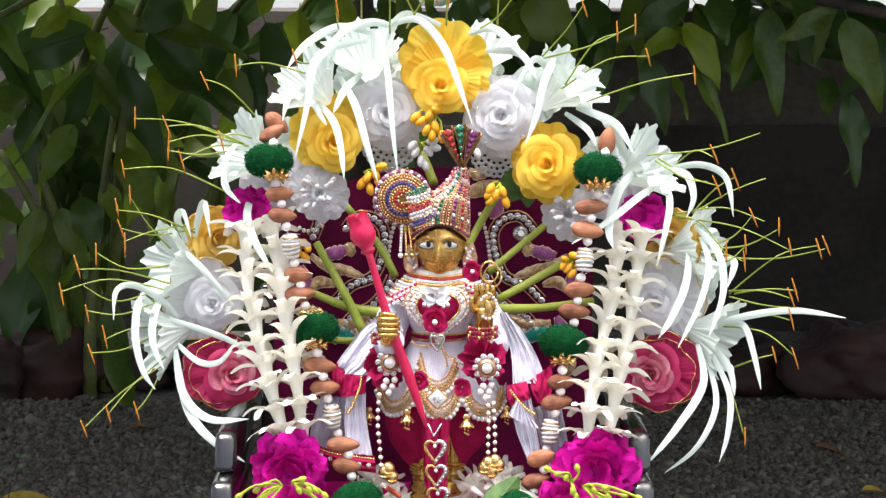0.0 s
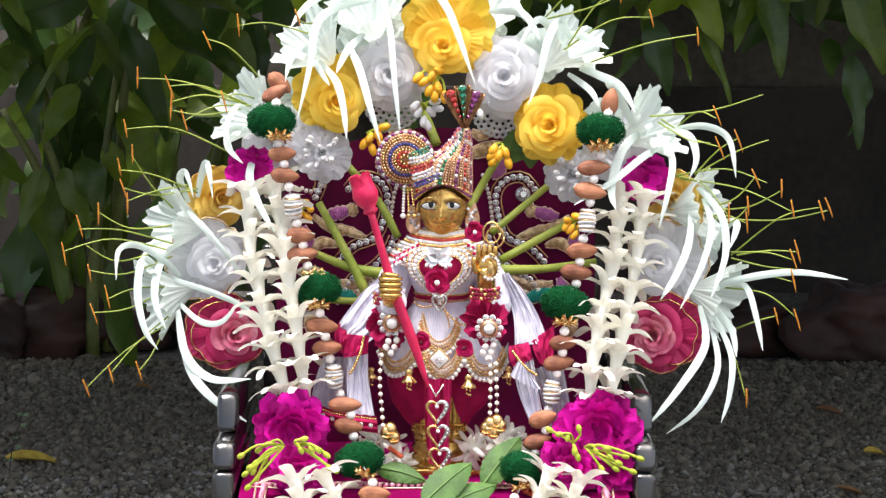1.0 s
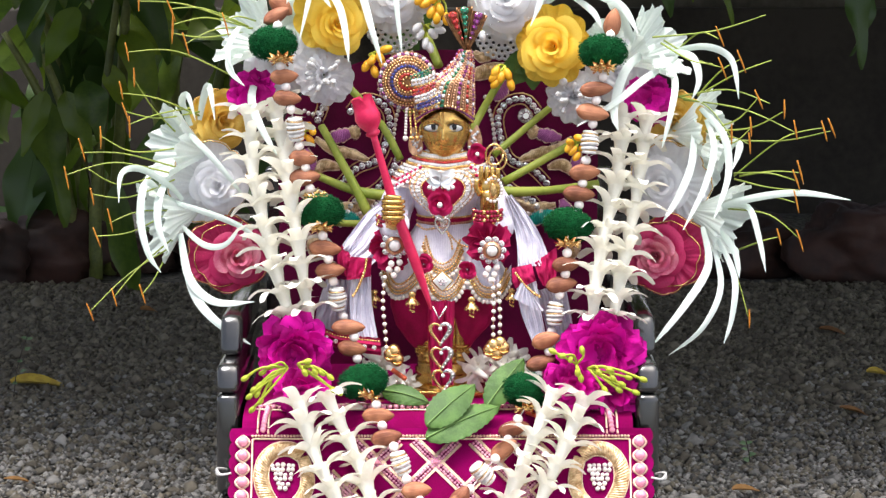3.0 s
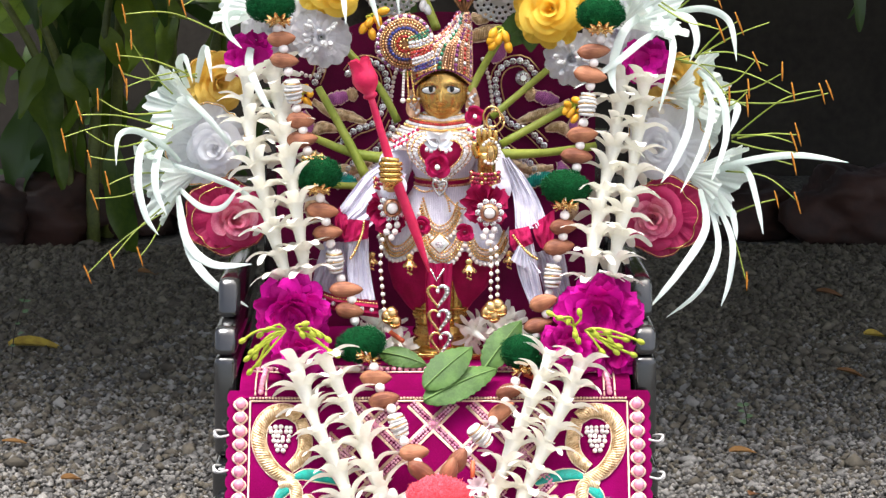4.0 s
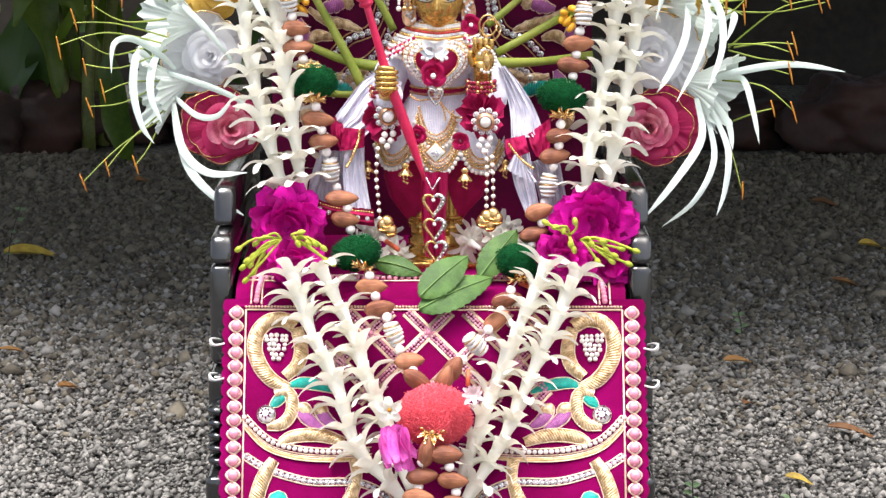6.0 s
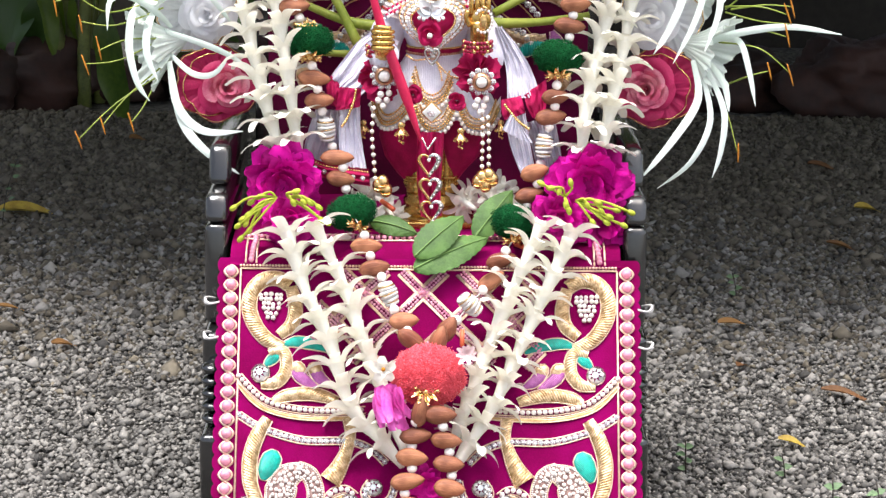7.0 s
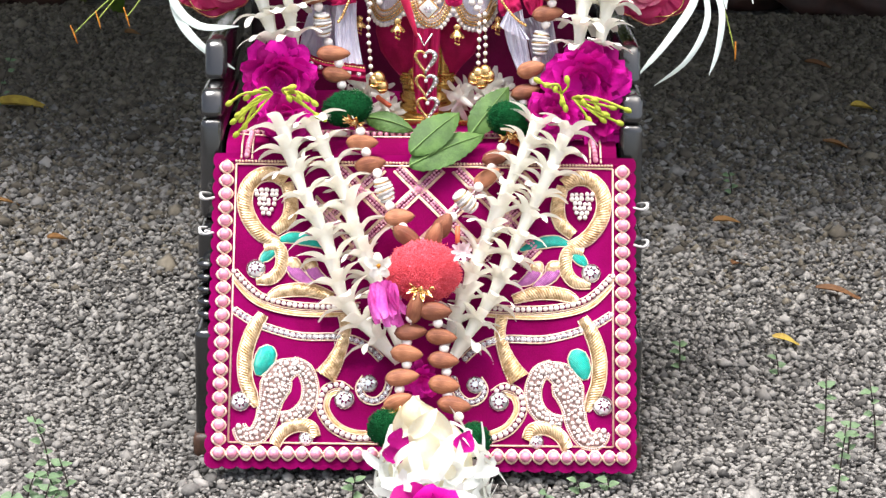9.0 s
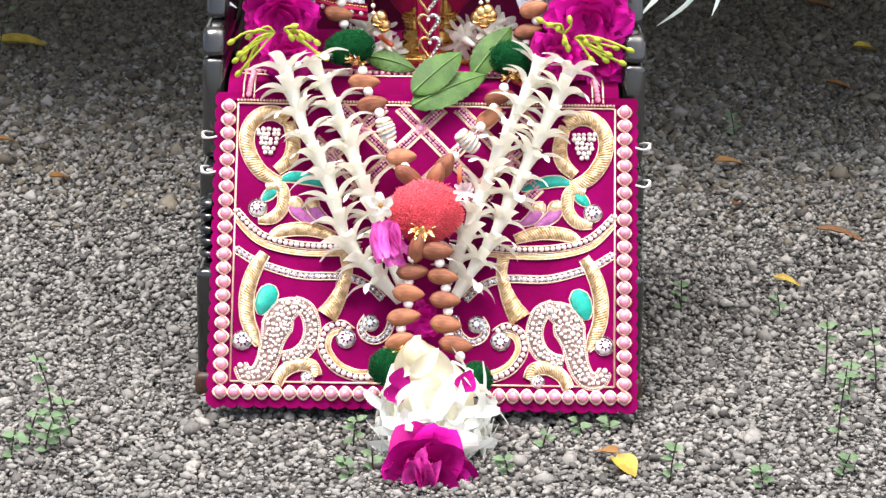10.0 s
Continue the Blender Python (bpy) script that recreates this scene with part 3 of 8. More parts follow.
def satin(name, pts, w, mat, flip):
    p = flat_pts(pts, 0.0006, flip)
    g = Geo()
    g.tube(p, [w * 0.3, w * 0.9, w, w * 0.8, w * 0.25], 10, smooth=5)
    for i, v in enumerate(g.v):
        g.v[i] = (v[0], v[1], max(v[2], 0) * 0.4 + 0.0004)
    ob = g.put(name, mat, cloth)
    n = len(curve(p, 5))
    c = curve(p, 5)
    e = []
    for s in (1, -1):
        for i in (range(n) if s > 0 else range(n - 1, -1, -1)):
            d = (c[min(i + 1, n - 1)] - c[max(i - 1, 0)]).normalized()
            e.append(c[i] + V((-d.y, d.x, 0)) * s * lerp_list([w * 0.3, w * 0.95, w * 1.05, w * 0.85, w * 0.25], i / (n - 1)))
    Geo().tube(e + [e[0]], 0.0006, 5, smooth=1).put("edging_cord", CORD, cloth)
    return ob


for flip in (False, True):
    padded("gold_leaf", [(-0.1131, 0.239), (-0.1095, 0.2274), (-0.1087, 0.2162), (-0.1122, 0.206), (-0.1219, 0.1971)], [0.0046, 0.0054, 0.0058, 0.0056, 0.0042], GOLD_RIB, flip)
    padded("gold_paisley", [(-0.1136, 0.24), (-0.1237, 0.2461), (-0.1365, 0.2445), (-0.1457, 0.2341), (-0.1472, 0.2194), (-0.142, 0.2055), (-0.1322, 0.194), (-0.1179, 0.1875)], [0.0056, 0.0062, 0.0062, 0.0062, 0.0062, 0.0062, 0.0058, 0.0036], GOLD_RIB, flip)
    padded("gold_loop", [(-0.13, 0.182), (-0.1206, 0.1845), (-0.1157, 0.1788), (-0.1159, 0.1663), (-0.1236, 0.157), (-0.1363, 0.1549)], [0.0036, 0.0046, 0.0050, 0.0052, 0.0050, 0.0030], GOLD_RIB, flip)
    satin("teal_leaf", [(-0.1198, 0.1889), (-0.109, 0.192), (-0.099, 0.1912), (-0.0876, 0.1885), (-0.0771, 0.1838)], 0.0050, TEAL, flip)
    satin("teal_leaf", [(-0.1196, 0.1807), (-0.1252, 0.1787), (-0.1293, 0.1752), (-0.1335, 0.1718)], 0.0046, TEAL, flip)
    satin("lilac_leaf", [(-0.1099, 0.1736), (-0.106, 0.1665), (-0.1001, 0.1598), (-0.0886, 0.1528)], 0.0056, LILAC, flip)
    satin("gold_tip", [(-0.1099, 0.1741), (-0.1075, 0.1712), (-0.1051, 0.1684), (-0.1026, 0.166), (-0.1012, 0.1636)], 0.0061, GOLD_RIB, flip)
    satin("lilac_leaf", [(-0.0953, 0.1724), (-0.0904, 0.1657), (-0.0845, 0.1591), (-0.0755, 0.1545)], 0.0052, LILAC, flip)
    satin("gold_tip", [(-0.0953, 0.1734), (-0.0928, 0.1705), (-0.0909, 0.1681), (-0.089, 0.1658), (-0.0875, 0.1639)], 0.0057, GOLD_RIB, flip)
    padded("gold_leaf", [(-0.1251, 0.1407), (-0.1162, 0.1456), (-0.1008, 0.1478), (-0.0866, 0.1466), (-0.0714, 0.1416)], [0.0030, 0.0052, 0.0056, 0.0054, 0.0036], GOLD_RIB, flip)
    pearl_line([(-0.1549, 0.1628), (-0.1418, 0.1491), (-0.1283, 0.1402), (-0.1051, 0.1348), (-0.0769, 0.1334), (-0.0487, 0.1348)], 0.0024, flip)
    padded("gold_rule", [(-0.1557, 0.156), (-0.143, 0.1423), (-0.1286, 0.1335), (-0.105, 0.1281), (-0.0767, 0.1271), (-0.0485, 0.1286)], 0.0018, GOLD, flip)
    pearl_line([(-0.1539, 0.1302), (-0.1424, 0.1227), (-0.1281, 0.1163), (-0.0988, 0.1087), (-0.0627, 0.1083), (-0.0433, 0.1015), (-0.0308, 0.0903)], 0.0025, flip, 1, GEM, "rhinestone_trim")
    padded("gold_stalk", [(-0.1294, 0.1268), (-0.1379, 0.1123), (-0.1434, 0.0932), (-0.1428, 0.0733), (-0.1377, 0.0592), (-0.1328, 0.0489)], [0.0044, 0.0060, 0.0062, 0.0060, 0.0054, 0.0020], GOLD_RIB, flip)
    padded("gold_stalk", [(-0.0626, 0.1278), (-0.0609, 0.1136), (-0.0643, 0.0992), (-0.0701, 0.0858), (-0.0773, 0.0744)], [0.0048, 0.0042, 0.0050, 0.0068, 0.0090], GOLD_RIB, flip)
    satin("teal_drop", [(-0.123, 0.1002), (-0.1247, 0.0954), (-0.1273, 0.0887), (-0.1304, 0.082), (-0.1321, 0.0754)], 0.0084, TEAL, flip)
    pearl_band([(-0.1472, 0.0327), (-0.1423, 0.0248), (-0.1321, 0.0259), (-0.1254, 0.0368), (-0.1221, 0.051), (-0.1178, 0.0662), (-0.113, 0.0776), (-0.1001, 0.0844)], [0.0042, 0.0060, 0.0070, 0.0078, 0.0086, 0.0118, 0.0098, 0.0052], flip, 4)
    pearl_band([(-0.1048, 0.0853), (-0.0939, 0.0798), (-0.0888, 0.0657), (-0.0913, 0.0515), (-0.1008, 0.0419), (-0.1134, 0.0394)], [0.0050, 0.0056, 0.0056, 0.0056, 0.0052, 0.0040], flip, 8)
    padded("gold_arch", [(-0.1174, 0.0173), (-0.1116, 0.0277), (-0.1002, 0.0339), (-0.0885, 0.0327), (-0.0836, 0.0244)], [0.0048, 0.0052, 0.0054, 0.0054, 0.0040], GOLD_RIB, flip)
    pearl_line([(-0.037, 0.0246), (-0.0519, 0.0244), (-0.0698, 0.0321), (-0.0804, 0.0479), (-0.0771, 0.0635), (-0.065, 0.0684), (-0.0555, 0.0624)], 0.0026, flip)
    padded("gold_scroll", [(-0.0371, 0.0293), (-0.052, 0.0291), (-0.0662, 0.0354), (-0.0748, 0.048), (-0.0728, 0.0588), (-0.0644, 0.0628)], 0.0019, GOLD, flip)
    pearl_line([(-0.0226, 0.0752), (-0.0265, 0.0619), (-0.0353, 0.0552), (-0.0447, 0.0579), (-0.0486, 0.0663), (-0.0436, 0.0749)], 0.0024, flip, 1, GEM, "rhinestone_trim")
    for x, y, r in ((-0.1366, 0.165) + (0.0074,), (-0.1464, 0.0534) + (0.0076,), (-0.0915, 0.0233) + (0.0056,), (-0.0606, 0.0562) + (0.0076,), (-0.0407, 0.0697) + (0.0066,)):
        gem((x, y), r, flip)
    g = Geo()
    for row, n in enumerate((5, 5, 4, 4, 3, 2)):
        for k in range(n):
            g.ball(flat_pts([(-0.1292, 0.2222)], 0, flip)[0] + V(((k - (n - 1) / 2) * 0.0042 + U(-.0006, .0006), 0.010 - row * 0.0040 + U(-.0006, .0006), 0.0016)), U(0.0019, 0.0023), nu=6, nv=8)
    g.put("beading", PEARL, cloth)

# trellis of gold braid with pink beads over the upper middle
X0, X1, Y0, Y1 = -0.098, 0.098, 0.176, 0.2535
for k in range(-5, 6):
    for s in (-1, 1):
        g, b = Geo(), Geo()
        base = k * 0.0495 - 0.0046
        a = [V((base + s * (Y1 - 0.0185 - y), y, 0.0006)) for y in np.linspace(Y0 - 0.004 * abs(k % 2), Y1, 12)]
        a = [p for p in a if X0 < p.x < X1]
        if len(a) < 3:
            continue
        d = (a[-1] - a[0]).normalized()
        n = V((-d.y, d.x, 0))
        for o in (-0.0046, -0.0034, 0.0034, 0.0046):
            g.tube([a[0] + n * o, a[-1] + n * o], 0.0007, 5)
        g.put("gold_braid", CORD, cloth)
        for o in (-0.0015, 0.0015):
            for p in along([a[0] + n * o, a[-1] + n * o], 0.0027):
                b.ball(p + V((U(-.0003, .0003), U(-.0003, .0003), 0.0008)), (0.0014, 0.0014, 0.0012), nu=4, nv=6)
        b.put("beading", PINK_PIPE, cloth)
        if s > 0 and X0 < base < X1:
            Geo().ball((base, Y1 - 0.0185, 0.002), 0.0026, nu=6, nv=8).put("crossing_pearl", PINK_PEARL, cloth)

# border: pink pearls, each looped by cord
pearl = Geo().ball((0, 0, 0), 0.0046, nu=8, nv=12).mesh("border_pearl", PINK_PEARL)
SIDE = 0.1665
LOW = 0.0105
STEP = 0.0115
line_left = [V((-SIDE, LOW + k * STEP, 0.003)) for k in range(22)]
line_right = [V((SIDE, p.y, 0.003)) for p in line_left]
line_low = [V((-SIDE + k * 0.333 / 29, LOW, 0.003)) for k in range(1, 29)]
for p in line_left + line_right + line_low:
    share("border_pearl", pearl, cloth, T(p + V((U(-1, 1), U(-1, 1), 0)) * 0.0003))
for line, up in ((line_left, True), (line_right, True), (line_low, False)):
    for s in (-1, 1):
        pts = []
        for k in range(-3, 6 * (len(line) - 1) + 4):
            t = k / 6
            o, z = s * 0.0056 * math.cos(math.pi * t), 0.0013 + 0.0007 * s * math.sin(math.pi * t)
            a = line[0] + (line[1] - line[0]) * t
            pts.append(V((a.x + o, a.y, z)) if up else V((a.x, a.y + o, z)))
        Geo().tube(pts, 0.0011, 6, smooth=1).put("looped_cord", CORD, cloth)
IN = 0.1585
for a, b in (((-IN, 0.0195), (IN, 0.0195)), ((-IN, 0.0195), (-IN, 0.2550)), ((IN, 0.0195), (IN, 0.2550)), ((-IN, 0.2550), (IN, 0.2550))):
    Geo().tube([V((*a, 0.0008)), V((*b, 0.0008))], 0.0009, 6).put("gold_rule", CORD, cloth)
g = Geo()
for p in along([V((-IN, 0.2575, 0.001)), V((IN, 0.2575, 0.001))], 0.0027):
    g.ball(p, 0.0013, nu=5, nv=6)
g.put("beading", CORD, cloth)
# tassel ties knotted at the sides
for s in (-1, 1):
    for y in (0.226, 0.196) if s < 0 else (0.222, 0.190):
        g = Geo()
        for k in range(3):
            g.tube([V((s * 0.176, y, 0.0)), V((s * 0.184, y - 0.002, 0.001 + k * 0.0008)), V((s * 0.1885, y + 0.001 + k * 0.0015, -0.005)), V((s * 0.187, y + 0.007, -0.013)), V((s * 0.181, y + 0.008, -0.022))], 0.0010, 6, smooth=4)
        g.put("tie_string", STRING, cloth, "white cotton tie string")

# ---- seat ----
seat = thing("seat_cushion", "magenta velvet seat cushion with a pearl-edged front", "cushion", (0, 2.1, 0.24))
TOP = CLOTH @ V((0, HI, 0))
g = Geo()


def cushion(u, v):
    x = (v * 2 - 1) * 0.165
    prof = [(TOP.y - 0.004, TOP.z - 0.006), (TOP.y + 0.012, TOP.z + 0.006), (TOP.y + 0.035, TOP.z + 0.009), (TOP.y + 0.10, TOP.z + 0.010), (2.235, TOP.z + 0.010)]
    i = min(int(u * 4), 3)
    k = u * 4 - i
    a, b = prof[i], prof[i + 1]
    return (x, a[0] + (b[0] - a[0]) * k - 2.1, a[1] + (b[1] - a[1]) * k - 0.24 + 0.0015 * noise.noise((x * 20, u * 6, 0)))


g.grid(cushion, 20, 50)
g.put("cover", VELVET, seat)
g = Geo()
for k in range(56):
    x = -0.151 + k * 0.0055
    g.ball(V(cushion(0.47, 0.5 + x / 0.33)) + V((0, 0, 0.002)), 0.0024, nu=6, nv=8)
g.put("pearl_edge", PINK_PEARL, seat)
for o in (0.42, 0.52):
    Geo().tube([V(cushion(o, 0.5 + x / 0.33)) + V((0, 0, 0.001)) for x in np.linspace(-0.155, 0.155, 12)], 0.0009, 6).put("edging_cord", CORD, seat)
for s in (-1, 1):
    g = Geo()
    for k in range(8):
        g.ball(V(cushion(0.06 + k * 0.05, 0.5 + s * (0.147 - 0.0004 * k) / 0.33)) + V((0, -0.001, 0.002)), 0.0026, nu=6, nv=8)
    g.put("pearl_edge", PINK_PEARL, seat)
    for o in (0.1425, 0.1515):
        Geo().tube([V(cushion(0.03 + k * 0.055, 0.5 + s * o / 0.33)) + V((0, -0.001, 0.001)) for k in range(9)], 0.0009, 6).put("edging_cord", CORD, seat)
# ---- statue: one plain brass figure on a turned foot ----
SY = 2.11
SEAT_Z = TOP.z + 0.010


def loft(g, rows, y0, squash=0.8, n=20, folds=0, amp=0.0, ph=0.0):
    """A closed form through level sections (z, left x, right x, middle depth offset)."""
    def fn(u, v):
        i = u * (len(rows) - 1)
        k = min(int(i), len(rows) - 2)
        a, b, t = rows[k], rows[k + 1], i - k
        z, l, r, o = [p + (q - p) * t for p, q in zip(a, b)]
        an = 2 * math.pi * v
        h = (r - l) / 2 * (1 + amp * math.sin(folds * an + ph) * u)
        return ((l + r) / 2 + h * math.cos(an), y0 + o + h * squash * math.sin(an), z)
    g.grid(fn, (len(rows) - 1) * 3, n, True)
    return fn


HEAD = V((0.0064, 2.105, 0.4931))
statue = Geo()
# face: egg with brow, nose, lips and chin pressed out of it


def face(u, v):
    a, b = math.pi * u, 2 * math.pi * v
    d = V((math.sin(a) * math.cos(b), math.sin(a) * math.sin(b), math.cos(a)))
    p = V((d.x * 0.0212, d.y * 0.0205, d.z * 0.0285))
    p.x *= 1 - 0.15 * max(0, -d.z) ** 1.5
    if d.y < 0:
        def bump(x, z, sx, sz, h):
            return h * math.exp(-((p.x - x) / sx) ** 2 - ((p.z - z) / sz) ** 2)
        p.y -= bump(-0.002, -0.003, 0.0024, 0.007, 0.0052) + bump(-0.002, -0.0075, 0.0042, 0.0022, 0.0028)
        p.y -= bump(-0.002, -0.0135, 0.0052, 0.0016, 0.0020) + bump(-0.002, -0.0165, 0.0042, 0.0014, 0.0018) + bump(-0.001, -0.0225, 0.006, 0.004, 0.0026)
        p.y += bump(-0.0108, 0.003, 0.005, 0.003, 0.0016) + bump(0.0073, 0.003, 0.005, 0.003, 0.0016) + bump(-0.002, -0.0150, 0.006, 0.0007, 0.0010)
        p.y -= bump(-0.0108, 0.0085, 0.007, 0.0016, 0.0012) + bump(0.0073, 0.0085, 0.007, 0.0016, 0.0012)
        p.y -= bump(-0.012, -0.011, 0.005, 0.005, 0.0010) + bump(0.009, -0.011, 0.005, 0.005, 0.0010)
    return HEAD + p


statue.grid(face, 56, 80, True)
for ex in (-0.0105, 0.0075):
    c = HEAD + V((ex, -0.0172, 0.0025))
    tilt = Matrix.Rotation(-0.05 if ex < 0 else 0.05, 3, "Y")
    statue.slot = 1
    statue.ball(c, (0.0074, 0.0023, 0.0030), tilt, 10, 18)
    statue.slot = 2
    statue.ball(c + V((0.0005, -0.0013, 0.0005)), (0.0026, 0.0014, 0.0026), nu=8, nv=12)
    for s in (1, -1):
        statue.tube([c + V((0.0077 * math.cos(t), -0.0018 - 0.0008 * math.sin(t), s * 0.0032 * math.sin(t))) for t in np.linspace(0, math.pi, 9)], 0.0005, 5, smooth=1)
    statue.slot = 0
    statue.tube([c + V((0.0085 * t, -0.0018 + 0.0022 * abs(t), 0.0068 - 0.0026 * t * t)) for t in np.linspace(-1, 1, 7)], [0.0003, 0.0009, 0.0003], 6)
statue.tube([HEAD + V((-0.0038, -0.0215, 0.0165)), HEAD + V((-0.003, -0.0235, 0.008)), HEAD + V((-0.002, -0.0245, 0.002)), HEAD + V((-0.001, -0.0232, 0.008)), HEAD + V((-0.0002, -0.0212, 0.0165))], 0.0007, 6)
# neck, trunk, upper arms, legs, turned foot
NECK = V((0.0059, 2.108, 0.466))
statue.lathe([(0.011, 0.012), (0.010, 0), (0.012, -0.012), (0.016, -0.022), (0.017, -0.045), (0.014, -0.058), (0.016, -0.080)], NECK, 18)
FOOT = V((0.0043, 2.105, 0.2671))
statue.lathe([(0.0001, 0.022), (0.0200, 0.0215), (0.0222, 0.0195), (0.0218, 0.0165), (0.0242, 0.0150), (0.0248, 0.0115), (0.0235, 0.0095), (0.0262, 0.0075), (0.0268, 0.0035), (0.0250, 0.0015), (0.0275, -0.0005), (0.0290, -0.0040), (0.0290, SEAT_Z - FOOT.z), (0.0001, SEAT_Z - FOOT.z)], FOOT, 40)
statue.block((-0.0215, 2.072, SEAT_Z - 0.001), (0.0420, 2.135, SEAT_Z + 0.0055), 0.0012)
for x in (-0.0125, 0.0125):
    statue.lathe([(0.0085, 0.06), (0.0080, 0.045), (0.0085, 0.034), (0.0100, 0.021)], FOOT + V((x, 0, 0)), 16)
    statue.lathe([(0.0085, 0.0250), (0.0112, 0.0250), (0.0118, 0.0262), (0.0106, 0.0274), (0.0106, 0.0334), (0.0118, 0.0346), (0.0112, 0.0358), (0.0085, 0.0358)], FOOT + V((x, 0, 0)), 24)
    for k in range(11):
        a = math.pi * (1 + (k + 0.5) / 11)
        for z in (0.0289, 0.0319):
            statue.ball(FOOT + V((x + 0.0112 * math.cos(a), 0.0112 * math.sin(a), z)), 0.0013, nu=4, nv=6)
SHO_L, SHO_R = V((-0.0285, 2.11, 0.4424)), V((0.0413, 2.11, 0.4424))
FIST, PALM = V((-0.037, 2.046, 0.4317)), V((0.0446, 2.072, 0.4442))
statue.tube([SHO_L, V((-0.041, 2.09, 0.4069)), FIST + V((0, 0.006, -0.010)), FIST], [0.012, 0.010, 0.008, 0.008], 12)
statue.tube([SHO_R, V((0.0519, 2.09, 0.4068)), PALM + V((0, 0.004, -0.022)), PALM], [0.012, 0.010, 0.008, 0.008], 12)
statue.ball(FIST, (0.0085, 0.0075, 0.0095), nu=8, nv=12)
for k in range(4):
    z = 0.0072 - k * 0.0045
    statue.tube([FIST + V((-0.0085, -0.001, z)), FIST + V((-0.0065, -0.0078, z)), FIST + V((0.003, -0.0090, z)), FIST + V((0.0085, -0.0035, z))], [0.0022, 0.0024, 0.0024, 0.0018], 8)
statue.tube([FIST + V((0.006, -0.006, 0.010)), FIST + V((-0.002, -0.009, 0.0115)), FIST + V((-0.007, -0.005, 0.011))], 0.0022, 8)
statue.ball(PALM, (0.0095, 0.0045, 0.0125), nu=8, nv=14)
for k in range(4):
    x = -0.0072 + k * 0.0047
    statue.tube([PALM + V((x * 0.95, 0, 0.006)), PALM + V((x, -0.0015, 0.014)), PALM + V((x, -0.001, 0.0205 - 0.0006 * k))], [0.0024, 0.0024, 0.0017], 8)
statue.tube([PALM + V((-0.008, -0.002, -0.004)), PALM + V((-0.0115, -0.003, 0.003)), PALM + V((-0.0105, -0.003, 0.009))], [0.003, 0.0025, 0.0018], 8)
for s in (-1, 1):
    statue.ball(HEAD + V((s * 0.0198, 0.002, -0.004)), (0.0035, 0.004, 0.0085), nu=6, nv=10)
tagged(statue.put("statue", [BRASS, EYE_WHITE, EYE_DARK]), "polished brass standing figure with enamelled eyes on a turned foot", "statue")
plate = thing("base_plate", "silver-edged base plate under the brass figure", "plate", FOOT + V((0, 0, -0.0135)))
Geo().block((-0.034, -0.034, -0.004), (0.040, 0.03, 0.0025), 0.002).put("slab", SILVER, plate)


def beads(g, pts, r, step=None, nu=5, nv=7):
    for p in along(pts, step or r * 2.05):
        g.ball(p, r, nu=nu, nv=nv)
    return g


def heart(c, w, n=20, y=0.0):
    """A closed heart line round c, w wide."""
    out = []
    for k in range(n + 1):
        t = 2 * math.pi * k / n
        out.append(V(c) + V((w * 0.5 * math.sin(t) ** 3, y, w * 0.5 * (13 * math.cos(t) - 5 * math.cos(2 * t) - 2 * math.cos(3 * t) - math.cos(4 * t)) / 16)))
    return out


# ---- garments ----
dress = thing("white_dress", "white shimmering dress with beaded gold and pearl trim on the statue", "dress", NECK)
D = -NECK


def wear(geo, name, mat, label="", smooth=True, parent=None):
    ob = geo.put(name, mat, parent or dress, label, smooth)
    if parent is None:
        ob.location = D
    return ob


g = Geo()
CY = 2.105
R = []
for (xl, _, z), (xr, _, _) in ([(-0.0252, 2.09, 0.4553), (0.0381, 2.09, 0.4553)], [(-0.0282, 2.09, 0.4454), (0.041, 2.09, 0.4454)], [(-0.0224, 2.09, 0.4291), (0.0352, 2.09, 0.4291)], [(-0.0161, 2.09, 0.4158), (0.0284, 2.09, 0.4158)]):
    R.append((z, xl, xr, 0))
loft(g, R, CY, 0.72, 28)
wear(g, "bodice", WHITE_CLOTH)
for pts in ([SHO_L + V((0.006, 0, 0.004)), SHO_L + V((-0.006, -0.004, -0.014)), V((-0.0399, 2.085, 0.4087)), FIST + V((0.002, 0.008, -0.014))], [SHO_R + V((-0.006, 0, 0.004)), SHO_R + V((0.006, -0.004, -0.014)), V((0.0518, 2.085, 0.4087)), PALM + V((0, 0.006, -0.030))]):
    wear(Geo().tube(pts, [0.0135, 0.0150, 0.0140, 0.0115], 20), "sleeve", WHITE_CLOTH)
g = Geo()
R = []
for (xl, _, z), (xr, _, _) in ([(-0.0161, 2.09, 0.4138), (0.0284, 2.09, 0.4138)], [(-0.0223, 2.08, 0.4036), (0.0361, 2.08, 0.4036)], [(-0.032, 2.075, 0.3897), (0.0458, 2.075, 0.3897)], [(-0.0407, 2.07, 0.3733), (0.0554, 2.07, 0.3733)], [(-0.0474, 2.065, 0.358), (0.0622, 2.065, 0.3579)]):
    R.append((z, xl, xr, 0))
skirt_fn = loft(g, R, CY, 0.70, 96, 22, 0.035)
wear(g, "skirt", WHITE_CLOTH)


def on_skirt(x, z, out=0.002):
    """A point on the front of the skirt."""
    for a, b in zip(R, R[1:]):
        if b[0] <= z <= a[0]:
            t = (a[0] - z) / (a[0] - b[0])
            break
    else:
        a, b, t = R[-2], R[-1], 1.0
    l, r = a[1] + (b[1] - a[1]) * t, a[2] + (b[2] - a[2]) * t
    h, c = (r - l) / 2, (l + r) / 2
    k = max(-0.995, min(0.995, (x - c) / h))
    return V((x, CY - h * 0.70 * math.sqrt(1 - k * k) * 1.02 - out, z))


